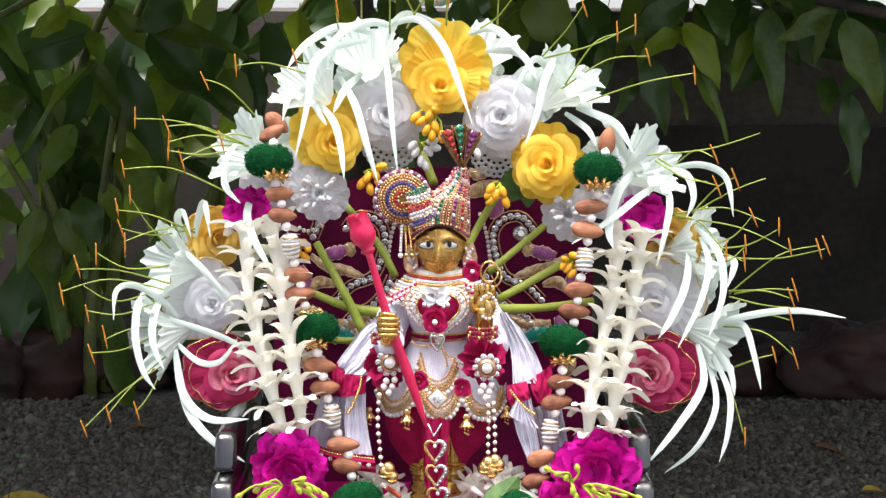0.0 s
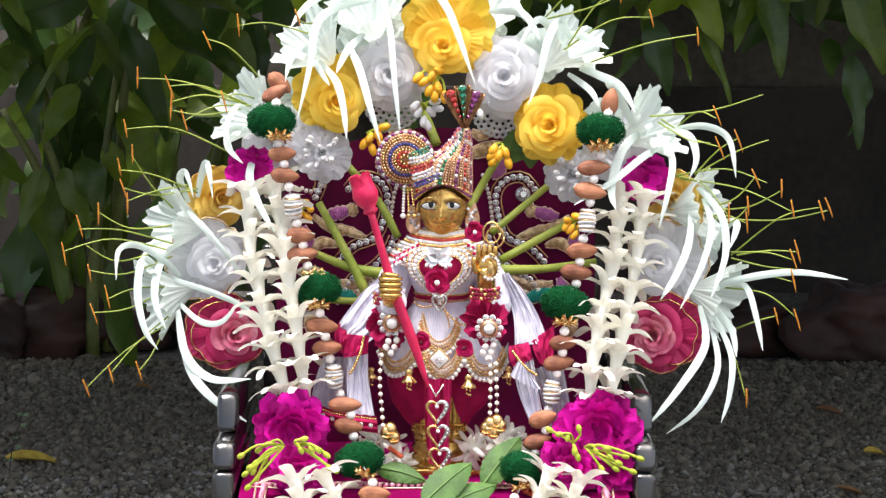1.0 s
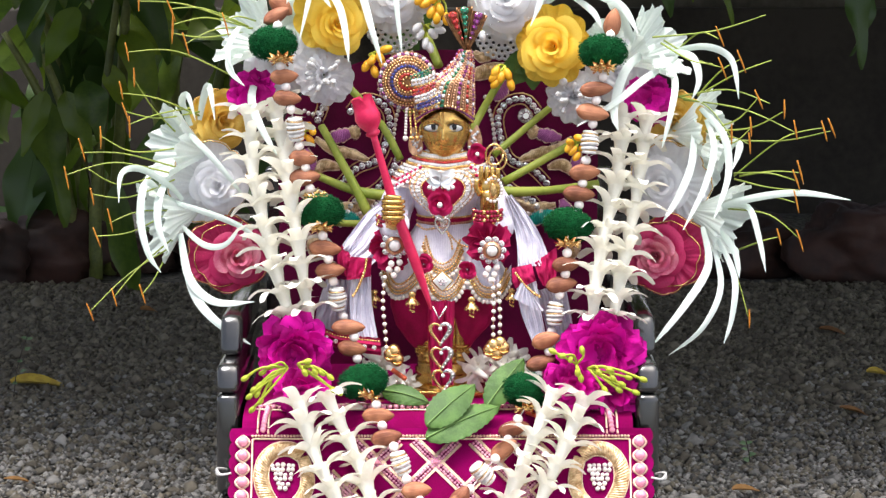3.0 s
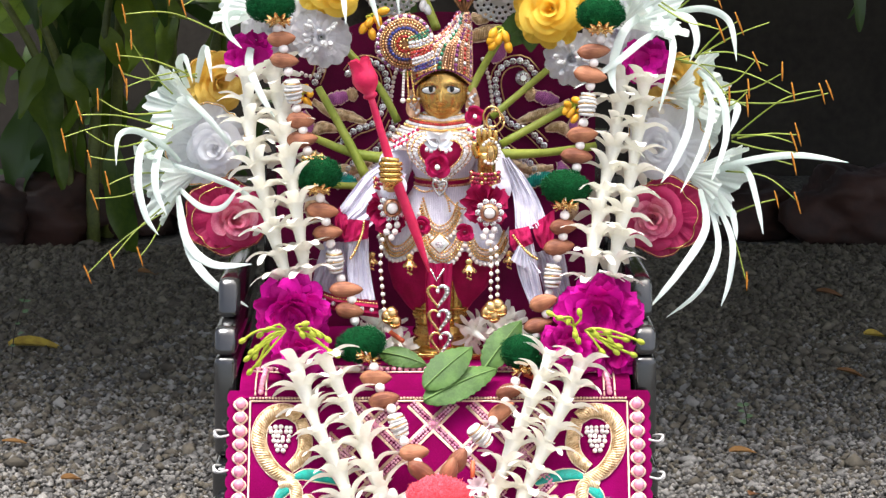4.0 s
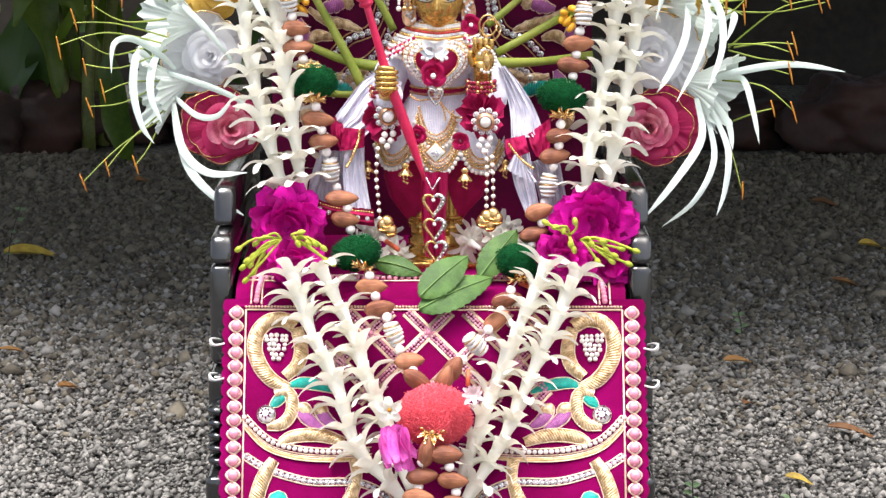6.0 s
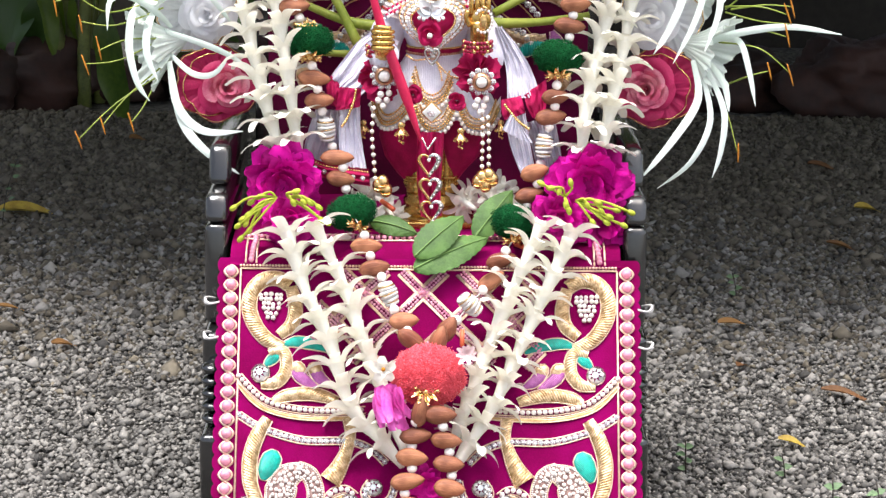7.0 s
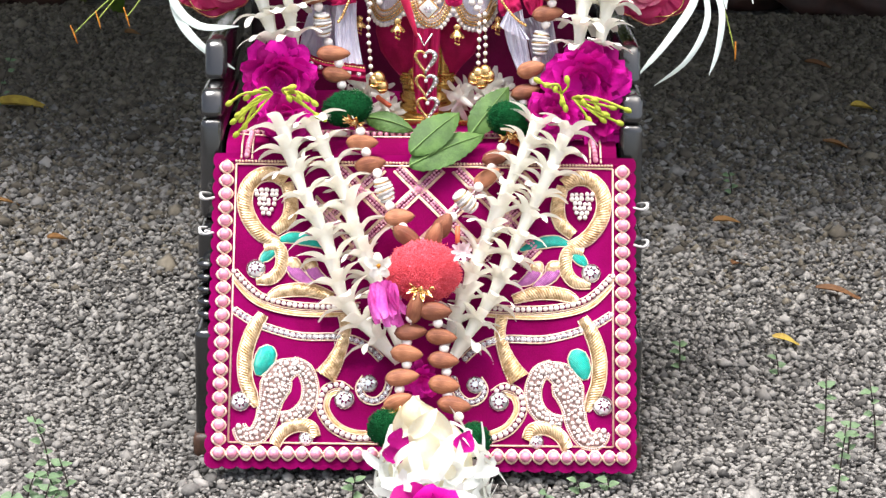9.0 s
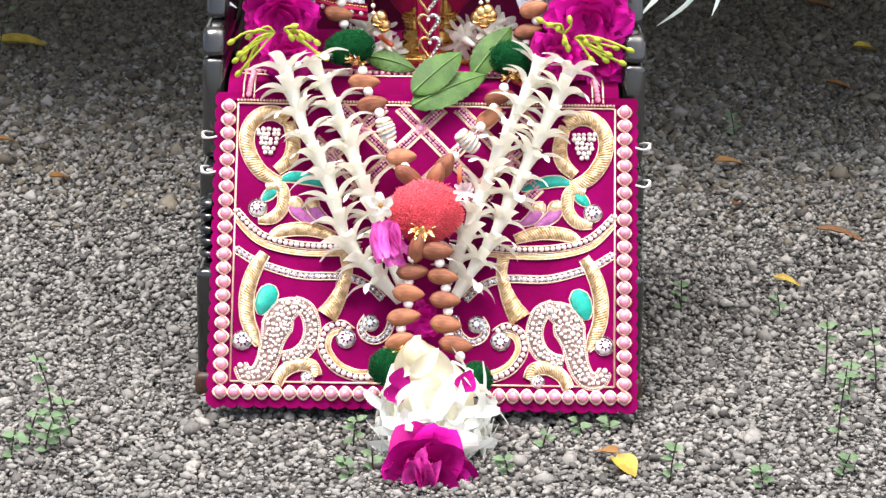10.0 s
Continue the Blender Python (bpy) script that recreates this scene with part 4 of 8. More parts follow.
# scalloped overlays with rows of gold beads and a pearl rim
for pts in ([(-0.0139, 2.065, 0.3905), (-0.0067, 2.065, 0.3742), (0.004, 2.065, 0.3688), (0.0156, 2.065, 0.3742), (0.0234, 2.065, 0.3885)], [(-0.0493, 2.065, 0.3668), (-0.0407, 2.065, 0.351), (-0.03, 2.065, 0.351), (-0.0188, 2.065, 0.3594), (-0.0125, 2.065, 0.3693)],
            [(-0.0115, 2.065, 0.3668), (-0.0048, 2.065, 0.353), (0.0054, 2.065, 0.3471), (0.0166, 2.065, 0.352), (0.0253, 2.065, 0.3658)], [(0.0263, 2.065, 0.3644), (0.0345, 2.065, 0.351), (0.0457, 2.065, 0.3471), (0.0564, 2.065, 0.35), (0.0641, 2.065, 0.3609)]):
    for k, (r, m, nm) in enumerate(((0.0021, PEARL, "pearl_rim"), (0.0012, GILT, "beading"), (0.0012, GILT, "beading"), (0.0012, CORD, "beading"), (0.0012, GILT, "beading"))):
        g = Geo()
        mid = V(pts[2])
        line = [on_skirt(p[0] + (mid.x - p[0]) * 0.05 * k, p[2] + 0.0028 * k - (0.0012 if k == 0 else 0), 0.002 + 0.0003 * k) for p in pts]
        beads(g, line, r)
        wear(g, nm, m)
    g = Geo()
    top = [on_skirt(p[0], p[2] + 0.0135, 0.001) for p in pts]
    low = [on_skirt(p[0], p[2] - 0.0035, 0.001) for p in pts]
    g.grid(lambda u, v: lerp_list(top, v).lerp(lerp_list(low, v), u), 4, 16)
    wear(g, "lace_band", WHITE_CLOTH)
# waist belt
g = Geo()
W0 = V((0.0059, 2.105, 0.4123))
g.lathe([(0.0225, 0.007), (0.0238, 0.004), (0.0238, -0.004), (0.0225, -0.007)], W0, 28, wob=lambda p, u, a: V((p.x * 0.98, p.y * 0.72, p.z)))
wear(g, "belt", CRIMSON, "crimson belt edged with gold beads")
for z, r, m in ((0.005, 0.0011, GILT), (0.0, 0.0012, COPPER), (-0.005, 0.0011, GILT)):
    g = Geo()
    beads(g, [W0 + V((0.0238 * math.cos(a), 0.0176 * math.sin(a), z)) for a in np.linspace(math.pi, 2 * math.pi, 11)], r)
    wear(g, "beading", m)
for pts in ([(-0.0174, 2.075, 0.4133), (-0.0106, 2.075, 0.4094), (-0.0009, 2.075, 0.4104), (0.0079, 2.075, 0.4114)], [(0.0069, 2.072, 0.4099), (0.0127, 2.072, 0.4025), (0.02, 2.072, 0.3961), (0.0297, 2.072, 0.3941)], [(0.0069, 2.072, 0.4099), (0.0113, 2.072, 0.4001), (0.0127, 2.072, 0.3912)]):
    wear(beads(Geo(), pts, 0.0011), "bead_chain", GILT)
# shoulder cape: rows of beads fanning out from the neck
g = Geo()
SHX = 0.047


def cape(u, v):
    a = math.pi * (1.02 + 0.96 * v)
    rx, ry = 0.015 + (SHX - 0.015) * u, 0.013 + 0.020 * u
    drop = 0.006 - 0.020 * u * u - 0.012 * u
    return NECK + V((rx * math.cos(a), ry * math.sin(a) + 0.002, drop + 0.006 * abs(math.cos(a)) * u))


g.grid(cape, 8, 30)
wear(g, "cape", WHITE_CLOTH)
for k, m in enumerate((GEM, GILT, GEM, PEARL, GILT, RED_GEM, GEM, GILT, PEARL, GEM, GILT, PEARL, RED_GEM, PEARL)):
    g = Geo()
    for j in range(int(18 + k * 4)):
        q = V(cape(0.02 + k * 0.076, (j + 0.5) / (18 + k * 4))) + V((0, -0.001, 0.001))
        if m is GEM:
            g.stone(q, 0.0017, (U(-.2, .2), -1, 0.5))
        else:
            g.ball(q, 0.0014, nu=5, nv=6)
    wear(g, "beading", m, "", m is not GEM)
for s in (-1, 1):
    for k in range(6):
        a, b = V((-0.036, 2.09, 0.4553)), V((-0.0174, 2.09, 0.4651))
        if s > 0:
            a, b = V((0.0498, 2.09, 0.4553)), V((0.0312, 2.09, 0.4651))
        p = a.lerp(b, k / 5)
        g = Geo()
        for j in range(5):
            g.slot = j % 2
            g.ball(p + V((s * 0.0025 * (j - 2), -0.005 - 0.001 * j, -0.0034 * j)), 0.0016, nu=5, nv=7)
        wear(g, "bead_drop", [GEM, CRIMSON])
# heart-shaped breast ornament
HC = V((0.0059, 2.078, 0.4374))
g = Geo()
HC = HC + V((-0.0012, -0.004, 0.003))
hp = heart(HC, 0.037, 24)
g.grid(lambda u, v: HC + (lerp_list(hp, v) - HC) * u * 0.98 + V((0, 0.001 - 0.004 * (1 - u * u), 0)), 4, 24)
wear(g, "breast_plate", CRIMSON, "crimson heart panel edged with rhinestones")
for k, (w, m, r) in enumerate(((0.057, GILT, 0.0009), (0.053, GEM, 0.0019), (0.049, GILT, 0.0009), (0.0455, GEM, 0.0018), (0.0415, GEM, 0.0017), (0.0375, GILT, 0.0010))):
    line = heart(HC, w, 24, -0.001 - 0.0006 * k)
    g = Geo()
    if m is GEM:
        for p in along(line, r * 2.0):
            g.stone(p, r, (U(-.2, .2), -1, 0.2))
    else:
        beads(g, line, r)
    wear(g, "rhinestone_trim", m, "", m is not GEM)
B0 = V((0.0030, 2.061, 0.4520))
g = Geo()
for a, l in ((50, 0.0155), (130, 0.0155), (8, 0.0125), (172, 0.0125)):
    d = V((math.cos(radians(a)), -0.1, math.sin(radians(a))))
    g.petal(aim(B0, d, (0, -1, 0)), l, 0.0105, curl=0.2, cup=0.2, nu=5, nv=4, base=0.4)
beads(g, [B0 + V((-0.010, -0.001, -0.004)), B0 + V((-0.004, -0.001, -0.006))], 0.0019)
beads(g, [B0 + V((0.010, -0.001, -0.004)), B0 + V((0.005, -0.001, -0.006))], 0.0019)
wear(g, "butterfly_brooch", GEM, "silver butterfly brooch set with rhinestones")


def rose(parent_thing, r, mats, seed, turns=5, wavy=0.05, depth=0.75):
    """A rose facing the viewer: a rolled bud in rings of broad overlapping petals with turned lips. One mesh a petal."""
    q = random.Random(seed)
    mats = mats if isinstance(mats, list) else [mats]
    g = Geo()

    def roll(u, v):
        a = 9.5 * u + seed
        k = r * (0.03 + 0.013 * 9.5 * u) * (0.75 + 0.3 * v)
        return V((math.cos(a) * k, -r * depth * (0.35 + 0.62 * v - 0.10 * u + 0.03 * math.sin(a)), math.sin(a) * k))

    g.grid(roll, 44, 5)
    g.put("flower_heart", mats[0], parent_thing)
    rings = ((0.24, 3, 1.25, 0.95), (0.42, 3, 1.20, 0.84), (0.64, 4, 0.98, 0.62), (0.88, 5, 0.84, 0.30))[:max(1, turns - 1)]
    for i, (rad, n, half, up) in enumerate(rings):
        for k in range(n):
            a = 2 * math.pi * (k + 0.37 * i) / n + q.uniform(-0.14, 0.14) + seed
            R0, H0 = rad * r * q.uniform(0.92, 1.10), up * q.uniform(0.88, 1.10)
            hf, ph, lip = half * q.uniform(0.9, 1.1), q.uniform(0, 6.3), q.uniform(0.06, 0.17) * (0.5 + rad)

            def fn(u, v):
                s = v * 2 - 1
                edge = 1 - 0.20 * abs(s) ** 3.5
                t = u * edge
                an = a + s * hf * (0.45 + 0.55 * math.sin(math.pi * min(0.62, 0.15 + 0.5 * u)))
                o = R0 * (0.25 + 0.75 * t ** 0.7) * (1 + 0.13 * s) + r * lip * max(0.0, (t - 0.72) / 0.28) ** 1.6
                y = -r * depth * (0.06 + H0 * t ** 1.1) + r * lip * 0.75 * max(0.0, (t - 0.80) / 0.20) ** 2
                y += wavy * r * math.sin(s * 4 + ph) * t * t
                return V((math.cos(an) * o, y, math.sin(an) * o))

            g = Geo()
            g.grid(fn, 10, 12)
            g.put("petal", mats[min(i * len(mats) // len(rings), len(mats) - 1)], parent_thing)
    return parent_thing


def ruffle(ob, c, r, mat, seed, squash=1.0, lobes=9, pleats=34, hollow=0.10, rim=None, label=""):
    """A fluted round of thin stuff behind a flower, its edge in uneven scallops, facing the viewer."""
    q = random.Random(seed)
    p1, p2, p3 = [q.uniform(0, 6.3) for _ in range(3)]
    c = V(c)

    def fn(u, v):
        a = 2 * math.pi * v
        k = 1 + u * (0.10 * abs(math.sin(lobes * a / 2 + p1)) - 0.05 + 0.05 * math.sin(2 * a + p2) + 0.04 * noise.noise((math.cos(a) * pleats / 5, math.sin(a) * pleats / 5, p3)))
        o = r * (0.06 + 0.94 * u) * k
        y = -hollow * r * u * u + r * u * (0.10 * noise.noise((math.cos(a) * pleats / 6, math.sin(a) * pleats / 6, p2 + u * 0.8)) + 0.035 * math.sin(lobes * a + p3) * u + 0.05 * noise.noise((math.cos(a) * 14, math.sin(a) * 14, u * 2 + p1)))
        return c + V((math.cos(a) * o, y, math.sin(a) * o * squash))

    g = Geo()
    g.grid(fn, 10, 150, True)
    g.put("gauze_backing", mat, ob, label)
    if rim:
        Geo().tube([fn(0.97, t) + V((0, -0.0008, 0)) for t in np.linspace(0, 1, 90)], 0.0006, 5, smooth=1).put("gold_edge", rim, ob, "gold thread edge")
    return ob


def small_rose(p, r, label, seed, stone=True):
    ob = thing("fabric_rose", label, "fabric rose", p, "small crimson roses")
    rose(ob, r, CRIMSON, seed, 4)
    if stone:
        g = Geo().ball((0, -r * 0.75, 0), r * 0.18, nu=6, nv=8)
        g.put("bead", PEARL, ob, "pearl bead at the heart of the rose")


small_rose((0.0020, 2.060, 0.4345), 0.0138, "small crimson velvet rose pinned on the breast ornament", 1)
small_rose((0.034, 2.075, 0.4755), 0.0105, "small crimson velvet rose beside the statue's neck", 2)
small_rose((-0.0119, 2.06, 0.382), 0.0108, "small crimson velvet rose on the skirt", 3, False)
small_rose((0.0253, 2.06, 0.3771), 0.0108, "small crimson velvet rose on the skirt", 4, False)

trousers = thing("crimson_trousers", "pleated crimson cloth trousers gathered at the ankles", "trousers", FOOT)
for s in (-1, 1):
    g = Geo()
    rr = []
    for (xa, _, z), (xb, _, _) in (([(-0.0402, 2.09, 0.3571), (0.0079, 2.09, 0.3571)], [(-0.0413, 2.09, 0.3371), (0.0059, 2.09, 0.3371)], [(-0.0364, 2.09, 0.3195), (0.0029, 2.09, 0.3195)], [(-0.0257, 2.09, 0.3044), (-0.001, 2.09, 0.3044)], [(-0.0193, 2.09, 0.2979), (-0.0045, 2.09, 0.2979)])
                                   if s < 0 else ([(0.0054, 2.09, 0.3571), (0.052, 2.09, 0.3571)], [(0.0078, 2.09, 0.3371), (0.0521, 2.09, 0.3371)], [(0.0103, 2.09, 0.3195), (0.0452, 2.09, 0.3195)], [(0.0142, 2.09, 0.3059), (0.0325, 2.09, 0.3059)], [(0.0167, 2.09, 0.2999), (0.0285, 2.09, 0.2999)])):
        rr.append((z, xa, xb, 0))
    loft(g, rr, 2.105, 0.62, 40, 9, 0.07, s)
    ob = g.put("trouser_leg", CRIMSON, trousers)
    ob.location = -FOOT
sash = thing("sash", "crimson cloth sash hanging before the trousers", "sash", FOOT)
a, b = [(-0.0081, 2.058, 0.3495), (-0.0086, 2.058, 0.3238), (-0.0072, 2.058, 0.299), (-0.0043, 2.058, 0.2751)], [(0.0151, 2.058, 0.3495), (0.0137, 2.058, 0.3238), (0.0122, 2.058, 0.299), (0.0137, 2.058, 0.2766)]


def drape(a, b, folds, amp, nu=18, nv=56, seed=0.0, back=0.003):
    """A cloth hung between two edge lines, with soft folds across."""
    g = Geo()
    ca, cb = curve(a, 4), curve(b, 4)

    def fn(u, v):
        p = lerp_list(ca, u).lerp(lerp_list(cb, u), v)
        w = v + 0.10 * noise.noise((u * 3, v * 2, folds + a[0][0] * 40))
        p.y += amp * 0.62 * math.sin(2 * math.pi * folds * w + 1.6 * u + seed) + amp * 0.35 * math.sin(2 * math.pi * folds * 2.7 * w - 2.1 * u) + amp * 1.1 * noise.noise((u * 4, v * 7, folds))
        return p

    g.grid(fn, nu, nv)
    g.grid(lambda u, v: fn(u, v) + V((0, back, 0)), nu, nv)
    return g


drape(a, b, 2.0, 0.0030).put("panel", CRIMSON, sash).location = -FOOT

shawl = thing("gauze_shawl", "white gauze shawl with crimson hems draped over the statue's arms", "shawl", NECK)


def hang(geo, name, mat, label=""):
    geo.put(name, mat, shawl, label).location = -NECK


hang(drape([(-0.0409, 2.09, 0.4375), (-0.0603, 2.085, 0.4225), (-0.0759, 2.08, 0.4036), (-0.0825, 2.075, 0.3946)], [(-0.0253, 2.085, 0.4225), (-0.0334, 2.075, 0.4045), (-0.0494, 2.07, 0.3856), (-0.0648, 2.065, 0.3742)], 3.5, 0.0028), "drape", WHITE_CLOTH)
hang(drape([(-0.0825, 2.075, 0.3956), (-0.0863, 2.07, 0.3856), (-0.0825, 2.07, 0.3699)], [(-0.0638, 2.065, 0.3767), (-0.0648, 2.064, 0.373), (-0.0667, 2.062, 0.3694)], 2, 0.0015), "hem", CRIMSON, "crimson hem of the shawl")
hang(drape([(-0.0742, 2.06, 0.3875), (-0.0772, 2.06, 0.3737), (-0.0782, 2.06, 0.3678)], [(-0.0559, 2.06, 0.3865), (-0.0569, 2.06, 0.3776), (-0.0574, 2.06, 0.3708)], 1, 0.0012), "hem", CRIMSON, "crimson hem of the shawl")
hang(drape([(-0.0735, 2.065, 0.3698), (-0.0756, 2.065, 0.3471), (-0.0737, 2.06, 0.3184)], [(-0.0571, 2.065, 0.3708), (-0.0567, 2.065, 0.3471), (-0.0514, 2.06, 0.3159)], 3, 0.0020), "drape", WHITE_CLOTH)
hang(drape([(-0.1037, 2.06, 0.3283), (-0.0843, 2.06, 0.3209), (-0.0493, 2.055, 0.3175)], [(-0.1057, 2.06, 0.3174), (-0.0844, 2.06, 0.3075), (-0.0484, 2.055, 0.3026)], 1, 0.0012), "hem", CRIMSON, "crimson hem of the shawl")
hang(drape([(-0.0976, 2.1, 0.3602), (-0.1057, 2.1, 0.3351), (-0.1084, 2.1, 0.3149)], [(-0.0726, 2.09, 0.3621), (-0.0708, 2.09, 0.3321), (-0.066, 2.09, 0.308)], 4, 0.0022), "drape", WHITE_CLOTH)
hang(drape([(0.0576, 2.09, 0.4355), (0.0674, 2.085, 0.4027), (0.069, 2.07, 0.3758)], [(0.064, 2.09, 0.4365), (0.0859, 2.085, 0.4077), (0.0981, 2.08, 0.3789)], 3.5, 0.0028), "drape", WHITE_CLOTH)
hang(drape([(0.0636, 2.065, 0.3767), (0.0639, 2.06, 0.3678), (0.0669, 2.06, 0.3604)], [(0.0805, 2.065, 0.3806), (0.0828, 2.06, 0.3727), (0.0843, 2.06, 0.3668)], 1, 0.0012), "hem", CRIMSON, "crimson hem of the shawl")
hang(drape([(0.0833, 2.075, 0.3798), (0.0856, 2.07, 0.3708), (0.0905, 2.07, 0.3609)], [(0.1028, 2.078, 0.3931), (0.1027, 2.074, 0.3799), (0.1012, 2.07, 0.3585)], 1.5, 0.0015), "hem", CRIMSON, "crimson hem of the shawl")
hang(drape([(0.0675, 2.065, 0.3609), (0.072, 2.065, 0.3372), (0.0836, 2.06, 0.3075)], [(0.0844, 2.065, 0.3668), (0.0895, 2.065, 0.3372), (0.0943, 2.06, 0.3134)], 3, 0.0020), "drape", WHITE_CLOTH)
hang(drape([(0.0843, 2.1, 0.3501), (0.0918, 2.1, 0.33), (0.0995, 2.1, 0.2946)], [(0.1114, 2.1, 0.3551), (0.1165, 2.1, 0.33), (0.1217, 2.1, 0.2997)], 4, 0.0022), "drape", WHITE_CLOTH)
for pts in ([(-0.0606, 2.056, 0.3862), (-0.0625, 2.056, 0.3759), (-0.0684, 2.056, 0.3612), (-0.0733, 2.056, 0.3538)], [(0.0667, 2.056, 0.3744), (0.073, 2.056, 0.3661), (0.0803, 2.056, 0.3587), (0.0876, 2.056, 0.3538)]):
    hang(beads(Geo(), pts, 0.0014, 0.0024), "chain", GILT)
g = Geo()
for p in along([(-0.1030, 2.056, 0.3225), (-0.0840, 2.056, 0.3140), (-0.0500, 2.051, 0.3100)], 0.0085):
    g.stone(p, 0.0021, (U(-.2, .2), -1, 0.2))
hang(g, "stone_trim", GEM)
hang(beads(Geo(), [(-0.1035, 2.056, 0.3270), (-0.0842, 2.056, 0.3195), (-0.0494, 2.051, 0.3160)], 0.0010, 0.0024), "chain", GILT)
# pleated lace frill
g = Geo()
c0 = V((0.0754, 2.055, 0.3677))
g.grid(lambda u, v: c0 + V((0.018 * (v - 0.4) * (0.5 + u), 0.001 * math.sin(v * 40), -0.016 * u * (1 - 0.5 * (v - 0.5) ** 2) - 0.012 * v)), 3, 40)
hang(g, "lace_frill", WHITE_CLOTH)

# ---- cuffs, brooches and hanging chains ----
for c, seed in ((V((-0.0395, 2.066, 0.3952)), 1), (V((0.0427, 2.066, 0.4001)), 2)):
    cuff = thing("cuff", "crimson velvet cuff round the statue's forearm", "cuff", c, "crimson cuffs")
    q = random.Random(seed)
    Geo().ball((0, 0.004, 0), (0.011, 0.006, 0.015), nu=8, nv=12).put("cover", CRIMSON, cuff)
    for k in range(22):
        a = k * 2.399963
        d = V((math.cos(a) * 0.8, q.uniform(-0.7, 0.1), math.sin(a)))
        g = Geo()
        g.petal(aim(d * 0.003, d, V((q.uniform(-.6, .6), -1, q.uniform(-.6, .6)))), q.uniform(0.014, 0.020), q.uniform(0.010, 0.015), curl=q.uniform(-0.4, 1.4), cup=0.4, tip=0.6, nu=7, nv=6, wave=0.14, base=0.5, end=0.76)
        g.put("gather", CRIMSON, cuff)
    for k in range(3):
        g = Geo()
        for j in range(13):
            a = math.pi * (1 + j / 12)
            g.slot = 1 if j % 4 == 1 + k % 2 else 0
            g.ball(V((0.0118 * math.cos(a), 0.012 * math.sin(a) - 0.002, 0.0205 + 0.0036 * k)), 0.0018, nu=6, nv=8)
        g.put("bangle", [RUBY_BEAD, GILT], cuff, "bangle of red and gold beads")


def brooch(p):
    ob = thing("pearl_brooch", "round brooch of rhinestones about a large pearl, with hanging pearls", "brooch", p, "pearl brooches")
    Geo().ball((0, -0.002, 0), (0.0052, 0.0045, 0.0052), nu=8, nv=14).put("pearl", PEARL, ob)
    Geo().lathe([(0.0001, 0), (0.008, 0.001), (0.0078, 0.003), (0.0056, 0.0045)], (0, 0, 0), 20, Matrix.Rotation(radians(90), 3, "X")).put("setting", COPPER, ob)
    for k in range(10):
        a = 2 * math.pi * k / 10
        Geo().stone((0.0096 * math.cos(a), -0.0005, 0.0096 * math.sin(a)), 0.0029).put("rhinestone", GEM, ob, smooth=False)
    for x, z in ((-0.003, -0.016), (0.004, -0.015), (-0.005, -0.021), (0.002, -0.021), (-0.001, -0.026)):
        Geo().ball((x, 0, z), 0.0030, nu=6, nv=8).put("hanging_pearl", PEARL, ob)


brooch((-0.0363, 2.052, 0.3996))
brooch((0.0463, 2.052, 0.3952))


def bell(p, r, label):
    ob = thing("bell_pendant", label, "pendant", p, "gold bells")
    Geo().lathe([(0.0001, 0.7 * r), (0.35 * r, 0.62 * r), (0.6 * r, 0.25 * r), (0.95 * r, -0.1 * r), (r, -0.25 * r), (0.9 * r, -0.3 * r)], (0, 0, 0), 16).put("dome", GILT, ob)
    Geo().ball((0, 0, 0.95 * r), (0.55 * r, 0.3 * r, 0.5 * r), nu=6, nv=8).put("loop", GILT, ob)
    g = Geo()
    for k in range(10):
        a = 2 * math.pi * k / 10
        g.ball((0.9 * r * math.cos(a), 0.9 * r * math.sin(a), -0.35 * r), 0.16 * r, nu=4, nv=6)
    for x, z in ((-0.25, -0.7), (0.2, -0.8), (0, -1.3), (-0.25, -1.15), (0.22, -1.4)):
        g.ball((x * r, -0.2 * r, z * r), 0.2 * r, nu=5, nv=6)
    g.put("droplets", GILT, ob)


bell((-0.0216, 2.055, 0.3501), 0.0062, "gold domed bell pendant hanging from the skirt hem")
bell((0.0291, 2.055, 0.3456), 0.0062, "gold domed bell pendant hanging from the skirt hem")
bell((-0.0546, 2.075, 0.3491), 0.0055, "gold domed bell pendant hanging from the skirt hem")
bell((0.0639, 2.075, 0.35), 0.0055, "gold domed bell pendant hanging from the skirt hem")
for i, pts in enumerate(([(-0.045, 2.05, 0.3721), (-0.0466, 2.05, 0.3501), (-0.0448, 2.05, 0.3255), (-0.0434, 2.05, 0.3057)], [(0.0473, 2.05, 0.3697), (0.0479, 2.05, 0.3452), (0.0474, 2.05, 0.3255), (0.0484, 2.05, 0.3146)], [(0.0521, 2.05, 0.3648), (0.0532, 2.05, 0.3402), (0.0532, 2.05, 0.3255), (0.0523, 2.05, 0.3131)])):
    ob = thing("pearl_chain", "string of white pearls hanging beside the skirt", "pearl chain", pts[0], "pearl chains")
    o = -V(pts[0])
    for p in along(pts, 0.0068):
        Geo().ball(p + o, 0.0020, nu=6, nv=8).put("pearl", PEARL, ob)
    Geo().tube(pts, 0.0004, 5).put("wire", GILT, ob).location = o
